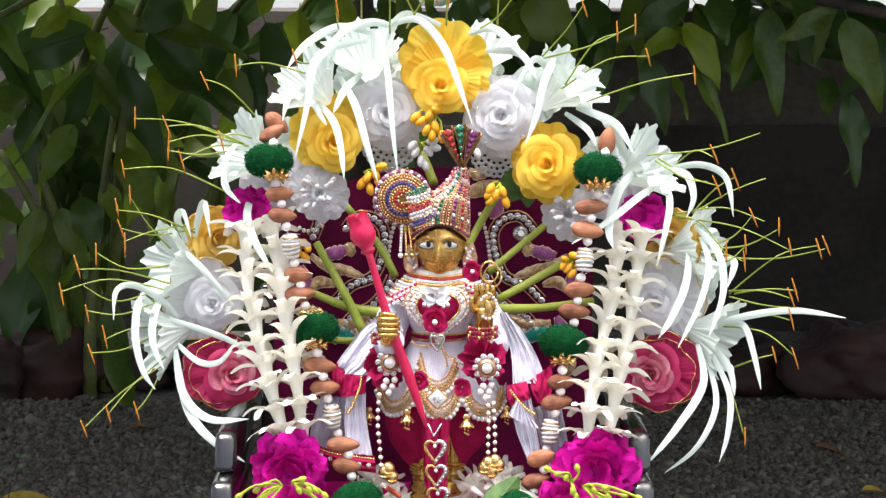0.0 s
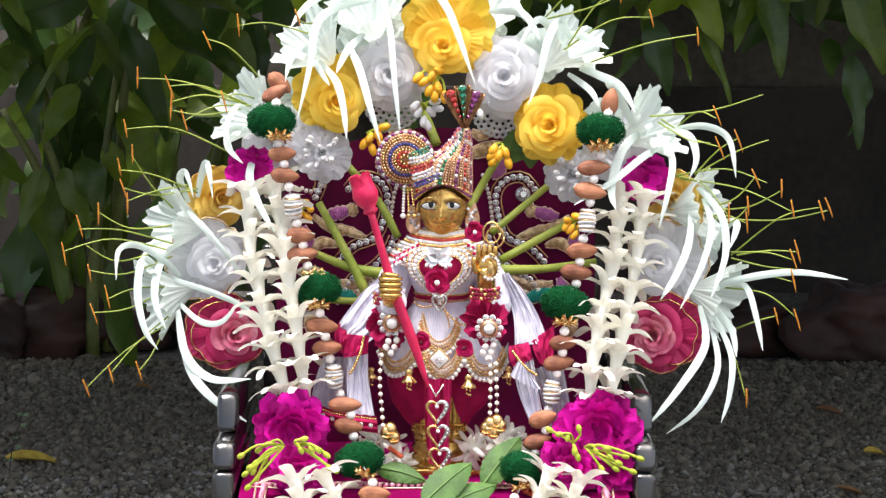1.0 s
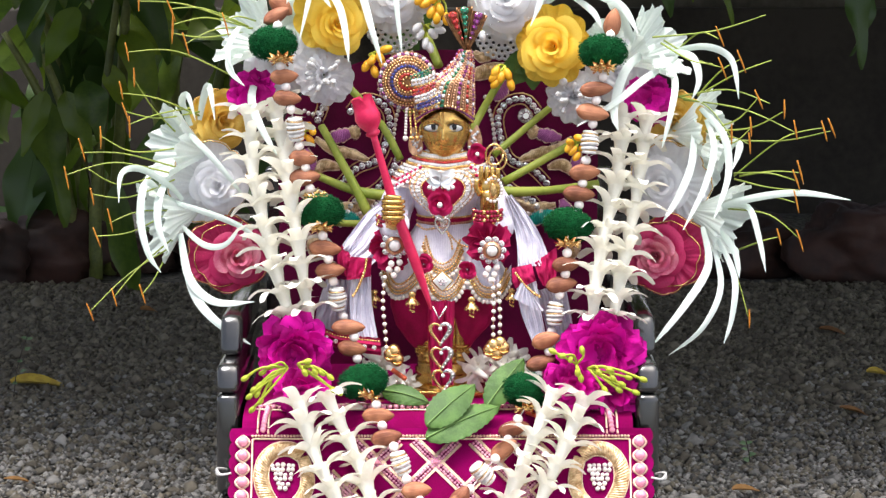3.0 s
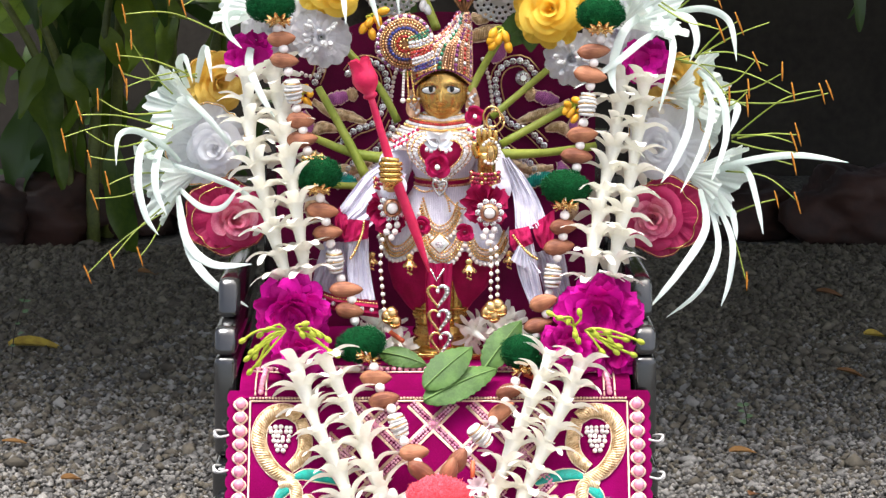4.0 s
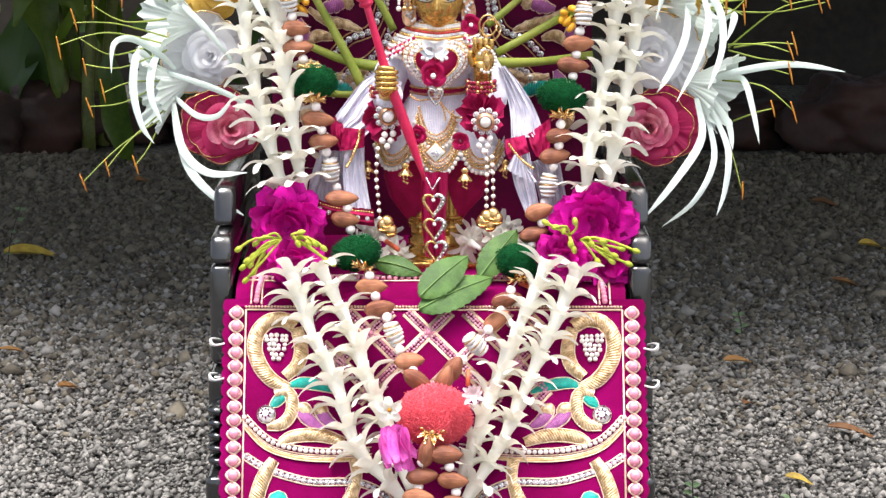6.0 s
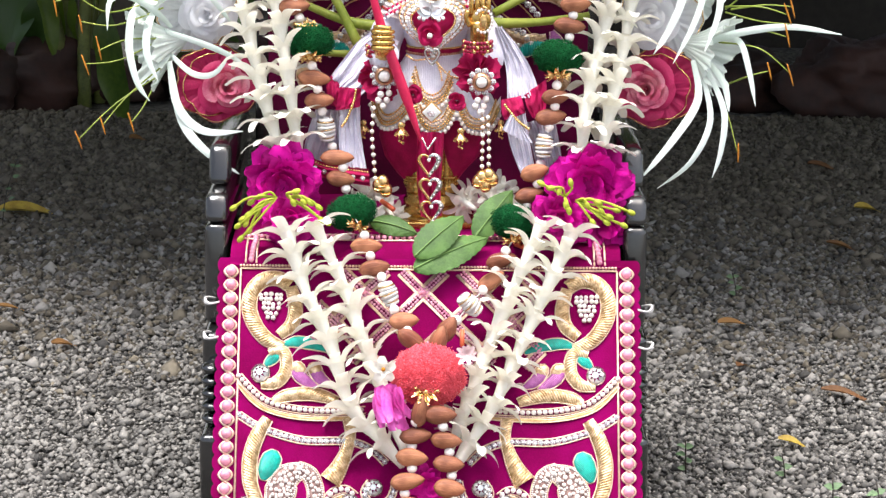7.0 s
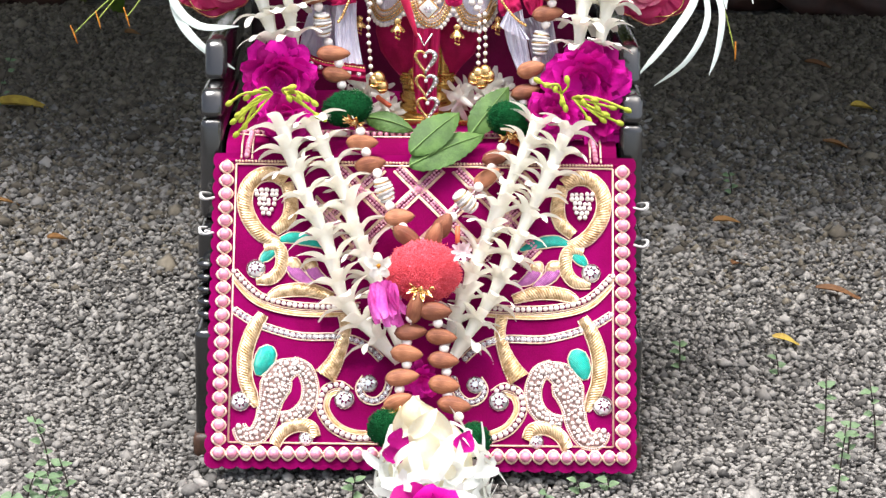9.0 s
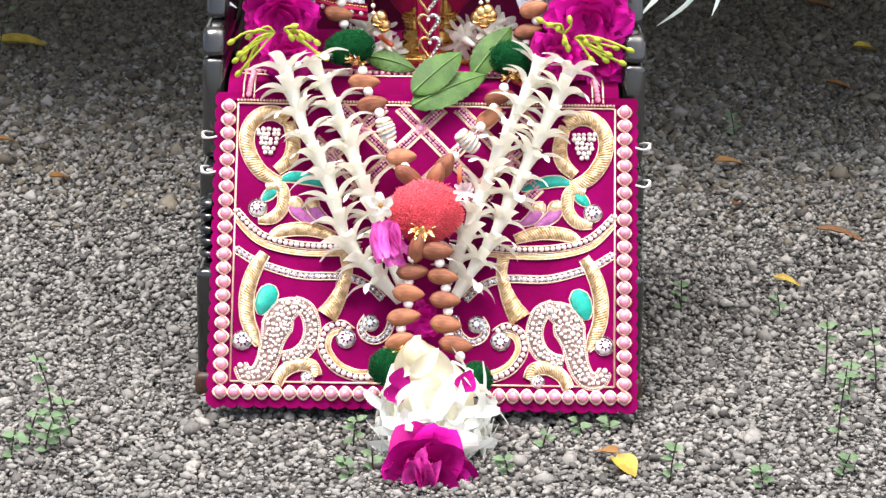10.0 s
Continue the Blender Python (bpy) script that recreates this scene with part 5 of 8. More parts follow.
for p in [(-0.0405, 2.05, 0.3047), (-0.0347, 2.05, 0.3008), (-0.0376, 2.05, 0.3077), (0.0446, 2.05, 0.3087), (0.0504, 2.05, 0.3057), (0.0562, 2.05, 0.3107), (0.0475, 2.05, 0.3126), (0.0533, 2.05, 0.3146)]:
    g = Geo().ball((0, 0, 0), (0.0058, 0.0058, 0.0066), nu=8, nv=12)
    g.tube([V((-0.005, -0.0035, -0.002)), V((0, -0.0062, -0.003)), V((0.005, -0.0035, -0.002))], 0.0006, 5)
    ob = tagged(g.put("jingle_bell", GILT), "small round gold jingle bell on a pearl chain", "bell", "jingle bells")
    ob.location = p
# heart chain
hearts = thing("heart_pendant", "chain of gold and silver open hearts set with stones", "pendant", (0.0011, 2.05, 0.3442))
o = -V((0.0011, 2.05, 0.3442))
Geo().tube([(-0.0042, 2.05, 0.3471), (0.0011, 2.05, 0.3363), (0.0079, 2.05, 0.3471)], 0.0010, 6, smooth=1).put("bail", SILVER, hearts).location = o
for c in [(0.0021, 2.049, 0.3257), (0.003, 2.049, 0.3045), (0.0045, 2.049, 0.2847)]:
    hp = heart(c, 0.0168, 22)
    hp = [V((p.x, p.y, p.z * 1.0)) for p in hp]
    for p in hp:
        p.z = c[2] + (p.z - c[2]) * (1.5 if p.z < c[2] else 1.0)
    Geo().tube(hp[:12], [0.0010, 0.0026, 0.0008], 8, smooth=2).put("heart_half", SILVER, hearts, "silver half set with small stones").location = o
    Geo().tube(hp[11:], [0.0008, 0.0018, 0.0008], 8, smooth=2).put("heart_half", GILT, hearts, "gold half of an open heart").location = o
    for p, r in [(V(c) + V((0, -0.001, 0.002)), 0.0018)] + [(hp[k] + V((0, -0.0021, 0)), 0.0008) for k in range(4, 10)]:
        Geo().ball(p, r, nu=5, nv=8).put("stone", GEM, hearts).location = o
# diamond-shaped brooch on the skirt, small heart at the belt
ob = thing("square_brooch", "square silver and gold brooch with a clear stone on the skirt", "brooch", (0.004, 2.052, 0.3683))
rot = Matrix.Rotation(radians(45), 4, "Y")
Geo().block((-0.0070, 0, -0.0070), (0.0070, 0.003, 0.0070), 0.001, rot).put("frame", GILT, ob)
Geo().block((-0.0058, -0.001, -0.0058), (0.0058, 0.001, 0.0058), 0.0008, rot).put("plate", EYE_WHITE, ob)
g = Geo()
for k in range(7):
    a = 2 * math.pi * k / 6
    g.ball((0.0026 * math.cos(a) * (k < 6), -0.002, 0.0026 * math.sin(a) * (k < 6)), 0.0013, nu=4, nv=6)
g.put("stone_trim", GEM, ob, smooth=False)
ob = thing("heart_clasp", "silver open heart clasp at the belt", "clasp", (0.004, 2.066, 0.4148))
Geo().tube([V((0.006 * math.sin(t) ** 3, 0, 0.008 * (13 * math.cos(t) - 5 * math.cos(2 * t) - 2 * math.cos(3 * t)) / 16)) for t in np.linspace(0, 6.28, 18)], 0.0011, 6).put("outline", SILVER, ob)
# ornament on the raised palm
ob = thing("palm_ornament", "gold peacock-shaped ornament with pearls on the raised palm", "ornament", (0.0473, 2.062, 0.4448))
Geo().ball((0, 0, 0), (0.0035, 0.003, 0.0075), nu=8, nv=10).put("body", GILT, ob)
Geo().tube([V((0, 0, 0.006)), V((0.003, -0.001, 0.011)), V((-0.001, -0.001, 0.013))], 0.0016, 6).put("neck", GILT, ob)
beads(Geo(), [V((0.0075 * math.cos(t), -0.001, 0.010 * math.sin(t) + 0.001)) for t in np.linspace(-2.2, 2.6, 14)], 0.0015).put("rim", PEARL, ob)
ob = thing("ring_charm", "twisted gold ring charm beside the raised hand", "charm", (0.0484, 2.07, 0.4747))
for k in range(2):
    Geo().tube([V((0.0075 * math.cos(t) + 0.003 * k, 0.002 * k, 0.009 * math.sin(t) - 0.004 * k)) for t in np.linspace(0, 6.28, 16)], 0.0010, 6, smooth=1).put("ring", GILT, ob)
for p, s in (((-0.018, 2.1, 0.4824), -1), ((0.0313, 2.1, 0.4844), 1)):
    ob = thing("earring", "leaf-shaped earring paved with rhinestones", "earring", p, "earrings")
    g = Geo()
    g.petal(aim((0, 0, -0.012), (s * 0.12, 0, 1), (0, -1, 0)), 0.024, 0.0125, curl=0.2, cup=0.2, nu=8, nv=4, base=0.5)
    g.put("leaf", COPPER, ob)
    g = Geo()
    for k in range(16):
        g.ball((U(-0.004, 0.004), -0.001, -0.008 + k * 0.0010), 0.0014, nu=4, nv=6)
    g.put("stone_trim", GEM, ob, smooth=False)

# ---- crown ----
crown = thing("jewelled_crown", "tall turban-shaped crown set with coloured stones in gold beading", "crown", HEAD + V((0, 0, 0.02)))
CO = -(HEAD + V((0, 0, 0.02)))
cr = []
for (xa, _, z), (xb, _, _) in ([(-0.0174, 2.095, 0.4978), (0.0303, 2.095, 0.4978)], [(-0.0198, 2.095, 0.5086), (0.0322, 2.095, 0.5086)], [(-0.0174, 2.095, 0.5213), (0.0322, 2.095, 0.5213)], [(-0.0105, 2.095, 0.533), (0.0317, 2.095, 0.533)], [(0.003, 2.095, 0.5413), (0.0317, 2.095, 0.5413)], [(0.0137, 2.095, 0.551), (0.0312, 2.095, 0.551)], [(0.0205, 2.095, 0.5622), (0.0292, 2.095, 0.5622)]):
    cr.append((z, xa, xb, 0))
g = Geo()


def brow(u, v):
    p = V(crown_raw(u, v))
    c = (p.x - HEAD.x) / 0.024
    p.z += 0.016 * max(0, 1 - c * c) * (1 - u) ** 4 * (1 if p.y < 2.105 else 0)
    return p


gtmp = Geo()
crown_raw = loft(gtmp, cr, 2.105, 0.85, 8)
g.grid(brow, 24, 36, True)
g.put("cap", CROWN, crown).location = CO
SEQ = (PURPLE_GEM, COPPER, RED_GEM, COPPER, PURPLE_GEM, COPPER, GEM, GREEN_GEM, COPPER, COPPER, PURPLE_GEM, COPPER, RED_GEM, COPPER, PURPLE_GEM, COPPER)
for k, m in enumerate(SEQ):
    v = 0.515 + 0.468 * (k + 0.5) / len(SEQ)
    pts = [brow(u, v) + V((0, -0.0008, 0)) for u in np.linspace(0.13, 0.97, 14)]
    g = Geo()
    if m is COPPER:
        beads(g, pts, 0.0011, 0.0023, 5, 7)
    else:
        for j, p in enumerate(along(pts, 0.0041)):
            g.slot = 1 if j % 4 == 2 else 0
            g.stone(p, 0.0019, ((p.x - HEAD.x) * 30, -1, 0.25))
    g.put("beading" if m is COPPER else "stone_trim", [m, GEM], crown, smooth=m is COPPER).location = CO
    v = 0.515 + 0.468 * k / len(SEQ)
    Geo().tube([brow(u, v) + V((0, -0.0006, 0)) for u in np.linspace(0.10, 0.98, 12)], 0.0006, 5, smooth=2).put("gold_rail", COPPER, crown).location = CO
for u, m, r in ((0.02, GILT, 0.0013), (0.06, PURPLE_GEM, 0.0015), (0.10, GILT, 0.0013)):
    beads(Geo(), [brow(u, v) + V((0, -0.001, 0)) for v in np.linspace(0.5, 1.0, 24)], r, 0.0030).put("band_row", m, crown).location = CO
SW = V((-0.0256, 2.095, 0.5354))
g = Geo().ball(SW, (0.0255, 0.010, 0.0255), nu=12, nv=28)
g.put("swirl", CROWN, crown, "round swirl at the side of the crown").location = CO
for r, m, br in ((0.0236, GEM, 0.0016), (0.0210, COPPER, 0.0010), (0.0188, GILT, 0.0011), (0.0162, COPPER, 0.0011), (0.0136, BLUE_GEM, 0.0014), (0.0110, COPPER, 0.0010), (0.0088, GILT, 0.0011), (0.0064, RED_GEM, 0.0013), (0.0038, GILT, 0.0013)):
    n = int(6.283 * r / (br * 2.3))
    g = Geo()
    for k in range(n):
        a = 2 * math.pi * k / n
        p = SW + V((r * math.cos(a), -0.010 * math.sqrt(max(0, 1 - (r / 0.0257) ** 2)) - 0.0004, r * math.sin(a)))
        g.slot = (k % 2) if m is GEM else 0
        if m in (GILT, COPPER):
            g.ball(p, br, nu=4, nv=6)
        else:
            g.stone(p, br * 1.25, ((p.x - SW.x) * 25, -1, (p.z - SW.z) * 25))
    g.put("stone_ring", [m, PURPLE_GEM], crown, smooth=m in (GILT, COPPER)).location = CO
# joining bands between swirl and cap
for k, (m, a, b, c) in enumerate(((GREEN_GEM, (-0.022, 2.08, 0.5375), (-0.0137, 2.078, 0.5406), (-0.0056, 2.085, 0.5438)), (GEM, (-0.021, 2.078, 0.5339), (-0.0113, 2.074, 0.5362), (-0.0007, 2.076, 0.5409)),
                                  (RED_GEM, (-0.02, 2.077, 0.5253), (-0.0103, 2.072, 0.5287), (-0.0007, 2.072, 0.5336)), (GEM, (-0.0181, 2.075, 0.5202), (-0.0084, 2.068, 0.5239), (0.0002, 2.068, 0.5287)),
                                  (BLUE_GEM, (-0.0162, 2.074, 0.514), (-0.0074, 2.066, 0.5179), (0.0022, 2.064, 0.5224)))):
    g = Geo()
    for o in (0, 0.0032):
        for p in along([V(a) + V((0, -0.0006, o)), V(b) + V((0, -0.0006, o)), V(c) + V((0, -0.0006, o))], 0.0033):
            g.stone(p, 0.0016, (U(-.2, .2), -1, 0.3))
    g.put("stone_trim", m, crown, smooth=False).location = CO
    Geo().tube([V(q) + V((0, -0.0008, -0.0022)) for q in (a, b, c)], 0.0008, 6).put("gold_rail", GILT, crown).location = CO
PB = V((0.0248, 2.09, 0.5627))
for k, (a, l, m) in enumerate(((112, 0.034, RED_GEM), (93, 0.036, GREEN_GEM), (70, 0.033, PURPLE_GEM))):
    d = V((math.cos(radians(a)), 0, math.sin(radians(a))))
    g = Geo()
    side = V((-d.z, 0, d.x))
    g.grid(lambda u, v: PB + d * l * u + side * (v * 2 - 1) * (0.0016 + 0.0046 * u) + V((0, 0.001, 0)), 6, 4)
    g.grid(lambda u, v: PB + d * l * u + side * (v * 2 - 1) * (0.0016 + 0.0046 * u) + V((0, 0.003, 0)), 6, 4)
    for s in (-1, 1):
        g.tube([PB + side * s * 0.0015, PB + d * l * 0.6 + side * s * 0.0052 + V((0, -0.001, 0)), PB + d * l + side * s * 0.0064], 0.0009, 6)
    ob = g.put("plume", CROWN, crown, "fan plume above the crown")
    ob.location = CO
    g = Geo()
    for j in range(5):
        g.stone(PB + d * l * (0.30 + 0.155 * j) + V((0, -0.0012, 0)), 0.0015 + 0.0006 * j, (U(-.2, .2), -1, 0.2))
    q = g.put("stone", m, ob, smooth=False)
for k in range(3):
    g = beads(Geo(), [SW + V((0.002 + 0.003 * (k - 1), -0.006, -0.024)), SW + V((0.003 + 0.005 * (k - 1), -0.006, -0.046))], 0.0013 if k else 0.0015, 0.0026)
    g.ball(SW + V((0.003 + 0.005 * (k - 1), -0.006, -0.049)), 0.0024)
    g.put("tassel", GILT if k else PEARL, crown).location = CO

# ---- staff ----
staff = thing("rosebud_staff", "glossy rose-pink staff with a tulip bud head in the statue's hand", "staff", (-0.054, 2.048, 0.4936))
o = -V((-0.054, 2.048, 0.4936))
Geo().tube([(-0.054, 2.048, 0.4951), (-0.0446, 2.048, 0.4624), (-0.0347, 2.048, 0.4285), (-0.0185, 2.048, 0.3847), (-0.0051, 2.048, 0.3446)], [0.0030, 0.0034, 0.0044, 0.0046, 0.0012], 14).put("shaft", STAFF, staff).location = o
ax = (V((-0.0633, 2.048, 0.5248)) - V((-0.054, 2.048, 0.4951))).normalized()
m3 = aim(V((-0.054, 2.048, 0.4951)), ax).to_3x3() @ Matrix.Rotation(radians(-90), 3, "X")
g = Geo().lathe([(0.0035, -0.002), (0.0062, 0.0), (0.0062, 0.002), (0.0048, 0.003), (0.0095, 0.009), (0.0112, 0.015), (0.0098, 0.022), (0.0082, 0.027)], (-0.054, 2.048, 0.4951), 18, m3)
for k in range(6):
    a = 2 * math.pi * k / 6
    d = m3 @ V((math.cos(a), math.sin(a), 0))
    g.petal(aim(V((-0.054, 2.048, 0.4951)) + ax * 0.016 + d * 0.0100, ax - d * 0.30, d), 0.0175, 0.0135, curl=-0.5, cup=-0.25, nu=8, nv=6, base=0.9, end=0.84)
g.put("bud", STAFF, staff, "tulip-shaped bud with flared tips").location = o
# ---- tuberose strands ----
def floret_mesh(seed, wide=False):
    """One ivory trumpet: a slim tube that opens into six curled petals. Gives the tube and the petals."""
    r = random.Random(seed)
    g = Geo()
    petals = []
    g.lathe([(0.0003, -0.0185), (0.0030, -0.0175), (0.0037, -0.010), (0.0046, -0.003), (0.0059, 0.003), (0.0073, 0.0065)], (0, 0, 0), 14)
    n = 6
    for k in range(n):
        a = 2 * math.pi * k / n + r.uniform(-0.2, 0.2)
        d = V((math.cos(a), math.sin(a), 0))
        lift = r.uniform(0.1, 0.5) if wide else r.uniform(0.5, 1.6)
        h = Geo()
        m = aim(d * 0.0058 + V((0, 0, 0.003)), d + V((0, 0, lift)), V((0, 0, 1)) - d * 0.4)
        h.petal(m, r.uniform(0.0235, 0.0280) if wide else r.uniform(0.0195, 0.0245), r.uniform(0.0066, 0.0082) if wide else r.uniform(0.0080, 0.0098), curl=r.uniform(0.3, 1.3) if wide else r.uniform(0.9, 1.8), cup=0.25, tip=0.85, nu=9, nv=4, base=0.95, end=0.84)
        petals.append(h.mesh("petal", BALL_PETAL if wide else TUBEROSE))
    return g.mesh("floret", BALL_PETAL if wide else TUBEROSE), petals


def floret(parent, k, m):
    """A floret under a thing, its petals under the floret."""
    tube, petals = FLORETS[k]
    ob = share("floret", tube, parent, m)
    for p in petals:
        share("petal", p, ob, Matrix())
    return ob


FLORETS = [floret_mesh(s) for s in range(6)] + [floret_mesh(s + 20, True) for s in range(4)]


def strand(path, label, step=0.0200):
    """Tuberose florets threaded one into the next; the first point is the upper end."""
    p = along(path, step)
    ob = thing("tuberose_strand", label, "flower garland", p[0], "tuberose strands")
    for i, q in enumerate(p):
        up = (p[max(i - 1, 0)] - p[min(i + 1, len(p) - 1)]).normalized()
        m = aim(q - p[0], up, (U(-1, 1), U(-1, 1), U(-1, 1))) @ Matrix.Rotation(radians(-90), 4, "X")
        floret(ob, rnd.randrange(6), m @ Matrix.Diagonal((*[U(1.04, 1.24)] * 3, 1)))
    return ob


LAB = "ivory tuberose florets threaded in a strand beside the statue"
strand([(-0.1622, 2.115, 0.4999), (-0.1604, 2.1, 0.4614), (-0.1495, 2.08, 0.4151), (-0.1368, 2.06, 0.3696), (-0.1239, 2.05, 0.3333)], LAB)
strand([(-0.1399, 2.12, 0.5008), (-0.1319, 2.1, 0.4713), (-0.126, 2.08, 0.4348), (-0.1174, 2.06, 0.3892), (-0.1104, 2.05, 0.3362)], LAB)
strand([(0.1613, 2.115, 0.4967), (0.1557, 2.1, 0.4517), (0.1441, 2.08, 0.4055), (0.1359, 2.06, 0.3697), (0.1323, 2.05, 0.33)], LAB)
strand([(0.1814, 2.12, 0.4936), (0.1735, 2.1, 0.4418), (0.1636, 2.08, 0.3956), (0.1548, 2.06, 0.3599), (0.1487, 2.05, 0.3251)], LAB)
LAB = "ivory tuberose strand laid slanting over the embroidered cloth"


def on_cloth(pts, h):
    return [CLOTH @ V((x - 0.003, y, h)) for x, y in pts]


strand(on_cloth([(-0.1151, 0.2794), (-0.1012, 0.2365), (-0.0783, 0.1883), (-0.0621, 0.138), (-0.0343, 0.1074), (-0.0236, 0.0886)], 0.013), LAB)
strand(on_cloth([(-0.0909, 0.2847), (-0.0679, 0.237), (-0.0508, 0.1887), (-0.038, 0.1599), (-0.0242, 0.1218), (-0.0173, 0.1052)], 0.012), LAB)
strand(on_cloth([(0.0954, 0.2873), (0.0747, 0.239), (0.0561, 0.195), (0.0395, 0.149), (0.0276, 0.1154), (0.0231, 0.1034)], 0.012), LAB)
strand(on_cloth([(0.1212, 0.2813), (0.1023, 0.2369), (0.0812, 0.1905), (0.0612, 0.1445), (0.0399, 0.1084), (0.0307, 0.094)], 0.013), LAB)

# ---- almond and pearl garlands ----
def almond_mesh():
    g = Geo()

    def fn(u, v):
        s = u * 2 - 1
        r = max(0.0, 1 - s * s) ** 0.62 * (1 - 0.22 * s)
        a = 2 * math.pi * v
        k = 1 + 0.05 * math.sin(9 * a)
        return (s * 0.0138, math.cos(a) * r * 0.0056 * k, math.sin(a) * r * 0.0070 * k)

    g.grid(fn, 12, 16, True)
    return g.mesh("almond", ALMOND)


def pom_mesh(mat, r, n, seed, thin=0.026):
    """A tuft of chenille: hundreds of short soft yarn ends leaning every way round a core."""
    q = random.Random(seed)
    g = Geo().ball((0, 0, 0), (r * 0.90, r * 0.90, r * 0.75), nu=10, nv=16)
    for k in range(n):
        z = 1 - 2 * (k + 0.5) / n
        a = k * 2.399963
        w = math.sqrt(1 - z * z)
        d = V((w * math.cos(a), w * math.sin(a), z)) + V((q.uniform(-1, 1), q.uniform(-1, 1), q.uniform(-1, 1))) * 0.07
        lump = 1 + 0.09 * noise.noise(d * 2.2 + V((seed, 0, 0))) + 0.06 * noise.noise(d * 6 + V((0, seed, 0)))
        c = V((d.x, d.y, d.z * 0.84)) * r * q.uniform(0.90, 1.0) * lump
        lean = (d + V((q.uniform(-1, 1), q.uniform(-1, 1), q.uniform(-1, 1))) * 0.8).normalized()
        o = lean.orthogonal().normalized()
        o2 = lean.cross(o)
        t, h = r * thin * q.uniform(0.8, 1.25), r * 0.075
        i = len(g.v)
        g.v += [tuple(p) for p in (c + o * t, c + o2 * t, c - o * t, c - o2 * t, c + lean * h, c - lean * h)]
        g.f += [(i, i + 1, i + 4), (i + 1, i + 2, i + 4), (i + 2, i + 3, i + 4), (i + 3, i, i + 4)]
        g.mi += [0] * 4
    return g.mesh("pompom", mat)


def wound_mesh():
    """A barrel bead wound with white yarn and a gold line."""
    g = Geo().lathe([(0.0015, -0.0095), (0.0046, -0.008), (0.0062, -0.003), (0.0066, 0.001), (0.0055, 0.006), (0.0030, 0.0095), (0.0012, 0.0105)], n=14)
    for k in range(6):
        z = -0.0085 + k * 0.0033
        r = 0.0042 + 0.0026 * math.sin(math.pi * (k + 0.6) / 6.4)
        g.slot = 0
        g.tube([V((math.cos(a) * r, math.sin(a) * r, z + 0.0006 * math.sin(a + k))) for a in np.linspace(0, 6.283, 13)], 0.0015, 6, smooth=1)
        if k % 2 == 0:
            g.slot = 1
            g.tube([V((math.cos(a) * (r + 0.0008), math.sin(a) * (r + 0.0008), z + 0.0018 + 0.0006 * math.sin(a + k))) for a in np.linspace(0, 6.283, 13)], 0.0005, 5, smooth=1)
    return g.mesh("wound_bead", [STRING, GILT])


def cap_mesh():
    """A filigree bead cap of gilt petals."""
    g = Geo().ball((0, 0, 0.001), 0.0032, nu=6, nv=8)
    for k in range(9):
        a = 2 * math.pi * k / 9
        d = V((math.cos(a), math.sin(a), 0.25))
        g.petal(aim(d * 0.002, d, (0, 0, 1)), 0.0105, 0.0052, curl=0.5, cup=0.3, nu=4, nv=2, base=0.4)
        g.tube([d * 0.003, d * 0.0105 + V((0, 0, 0.0012))], [0.0005, 0.0009], 5)
    return g.mesh("bead_cap", GILT)


ALM, WOUND, CAP = almond_mesh(), wound_mesh(), cap_mesh()
BEAD = Geo().ball((0, 0, 0), 0.0043, nu=8, nv=12).mesh("pearl", PEARL)
POM = [pom_mesh(GREEN_POM, 0.0185, 4200, s, 0.027) for s in range(3)]
NAMES = {"a": "almond", "p": "pearl", "w": "wound_bead", "c": "bead_cap", "g": "pompom"}


def garland(label, items):
    """Items: a kind, a place, and degrees by which the piece is turned in the upright plane."""
    base = V(items[0][1])
    ob = thing("almond_garland", label, "garland", base, "almond garlands")
    for kind, p, *turn in items:
        a = turn[0] if turn else 0
        mesh = {"a": ALM, "p": BEAD, "w": WOUND, "c": CAP, "g": POM[rnd.randrange(3)]}[kind]
        m = T(V(p) - base) @ Matrix.Rotation(radians(-a), 4, "Y") @ Matrix.Rotation(radians(U(-25, 25)), 4, "X")
        if kind == "a":
            m = m @ Matrix.Diagonal((U(0.9, 1.08), 1, U(0.9, 1.1), 1))
        if kind == "c":
            m = T(V(p) - base) @ Matrix.Rotation(radians(-a), 4, "Y") @ Matrix.Rotation(radians(35), 4, "X")
        if kind == "g":
            m = T(V(p) - base) @ Matrix.Rotation(radians(-a), 4, "Y") @ Matrix.Diagonal((1.12, 0.9, 0.95, 1))
        share(NAMES[kind], mesh, ob, m)
    pts = [V(p) - base for _, p, *_ in items]
    Geo().tube(pts, 0.0005, 5, smooth=1).put("thread", STRING, ob)
    return ob


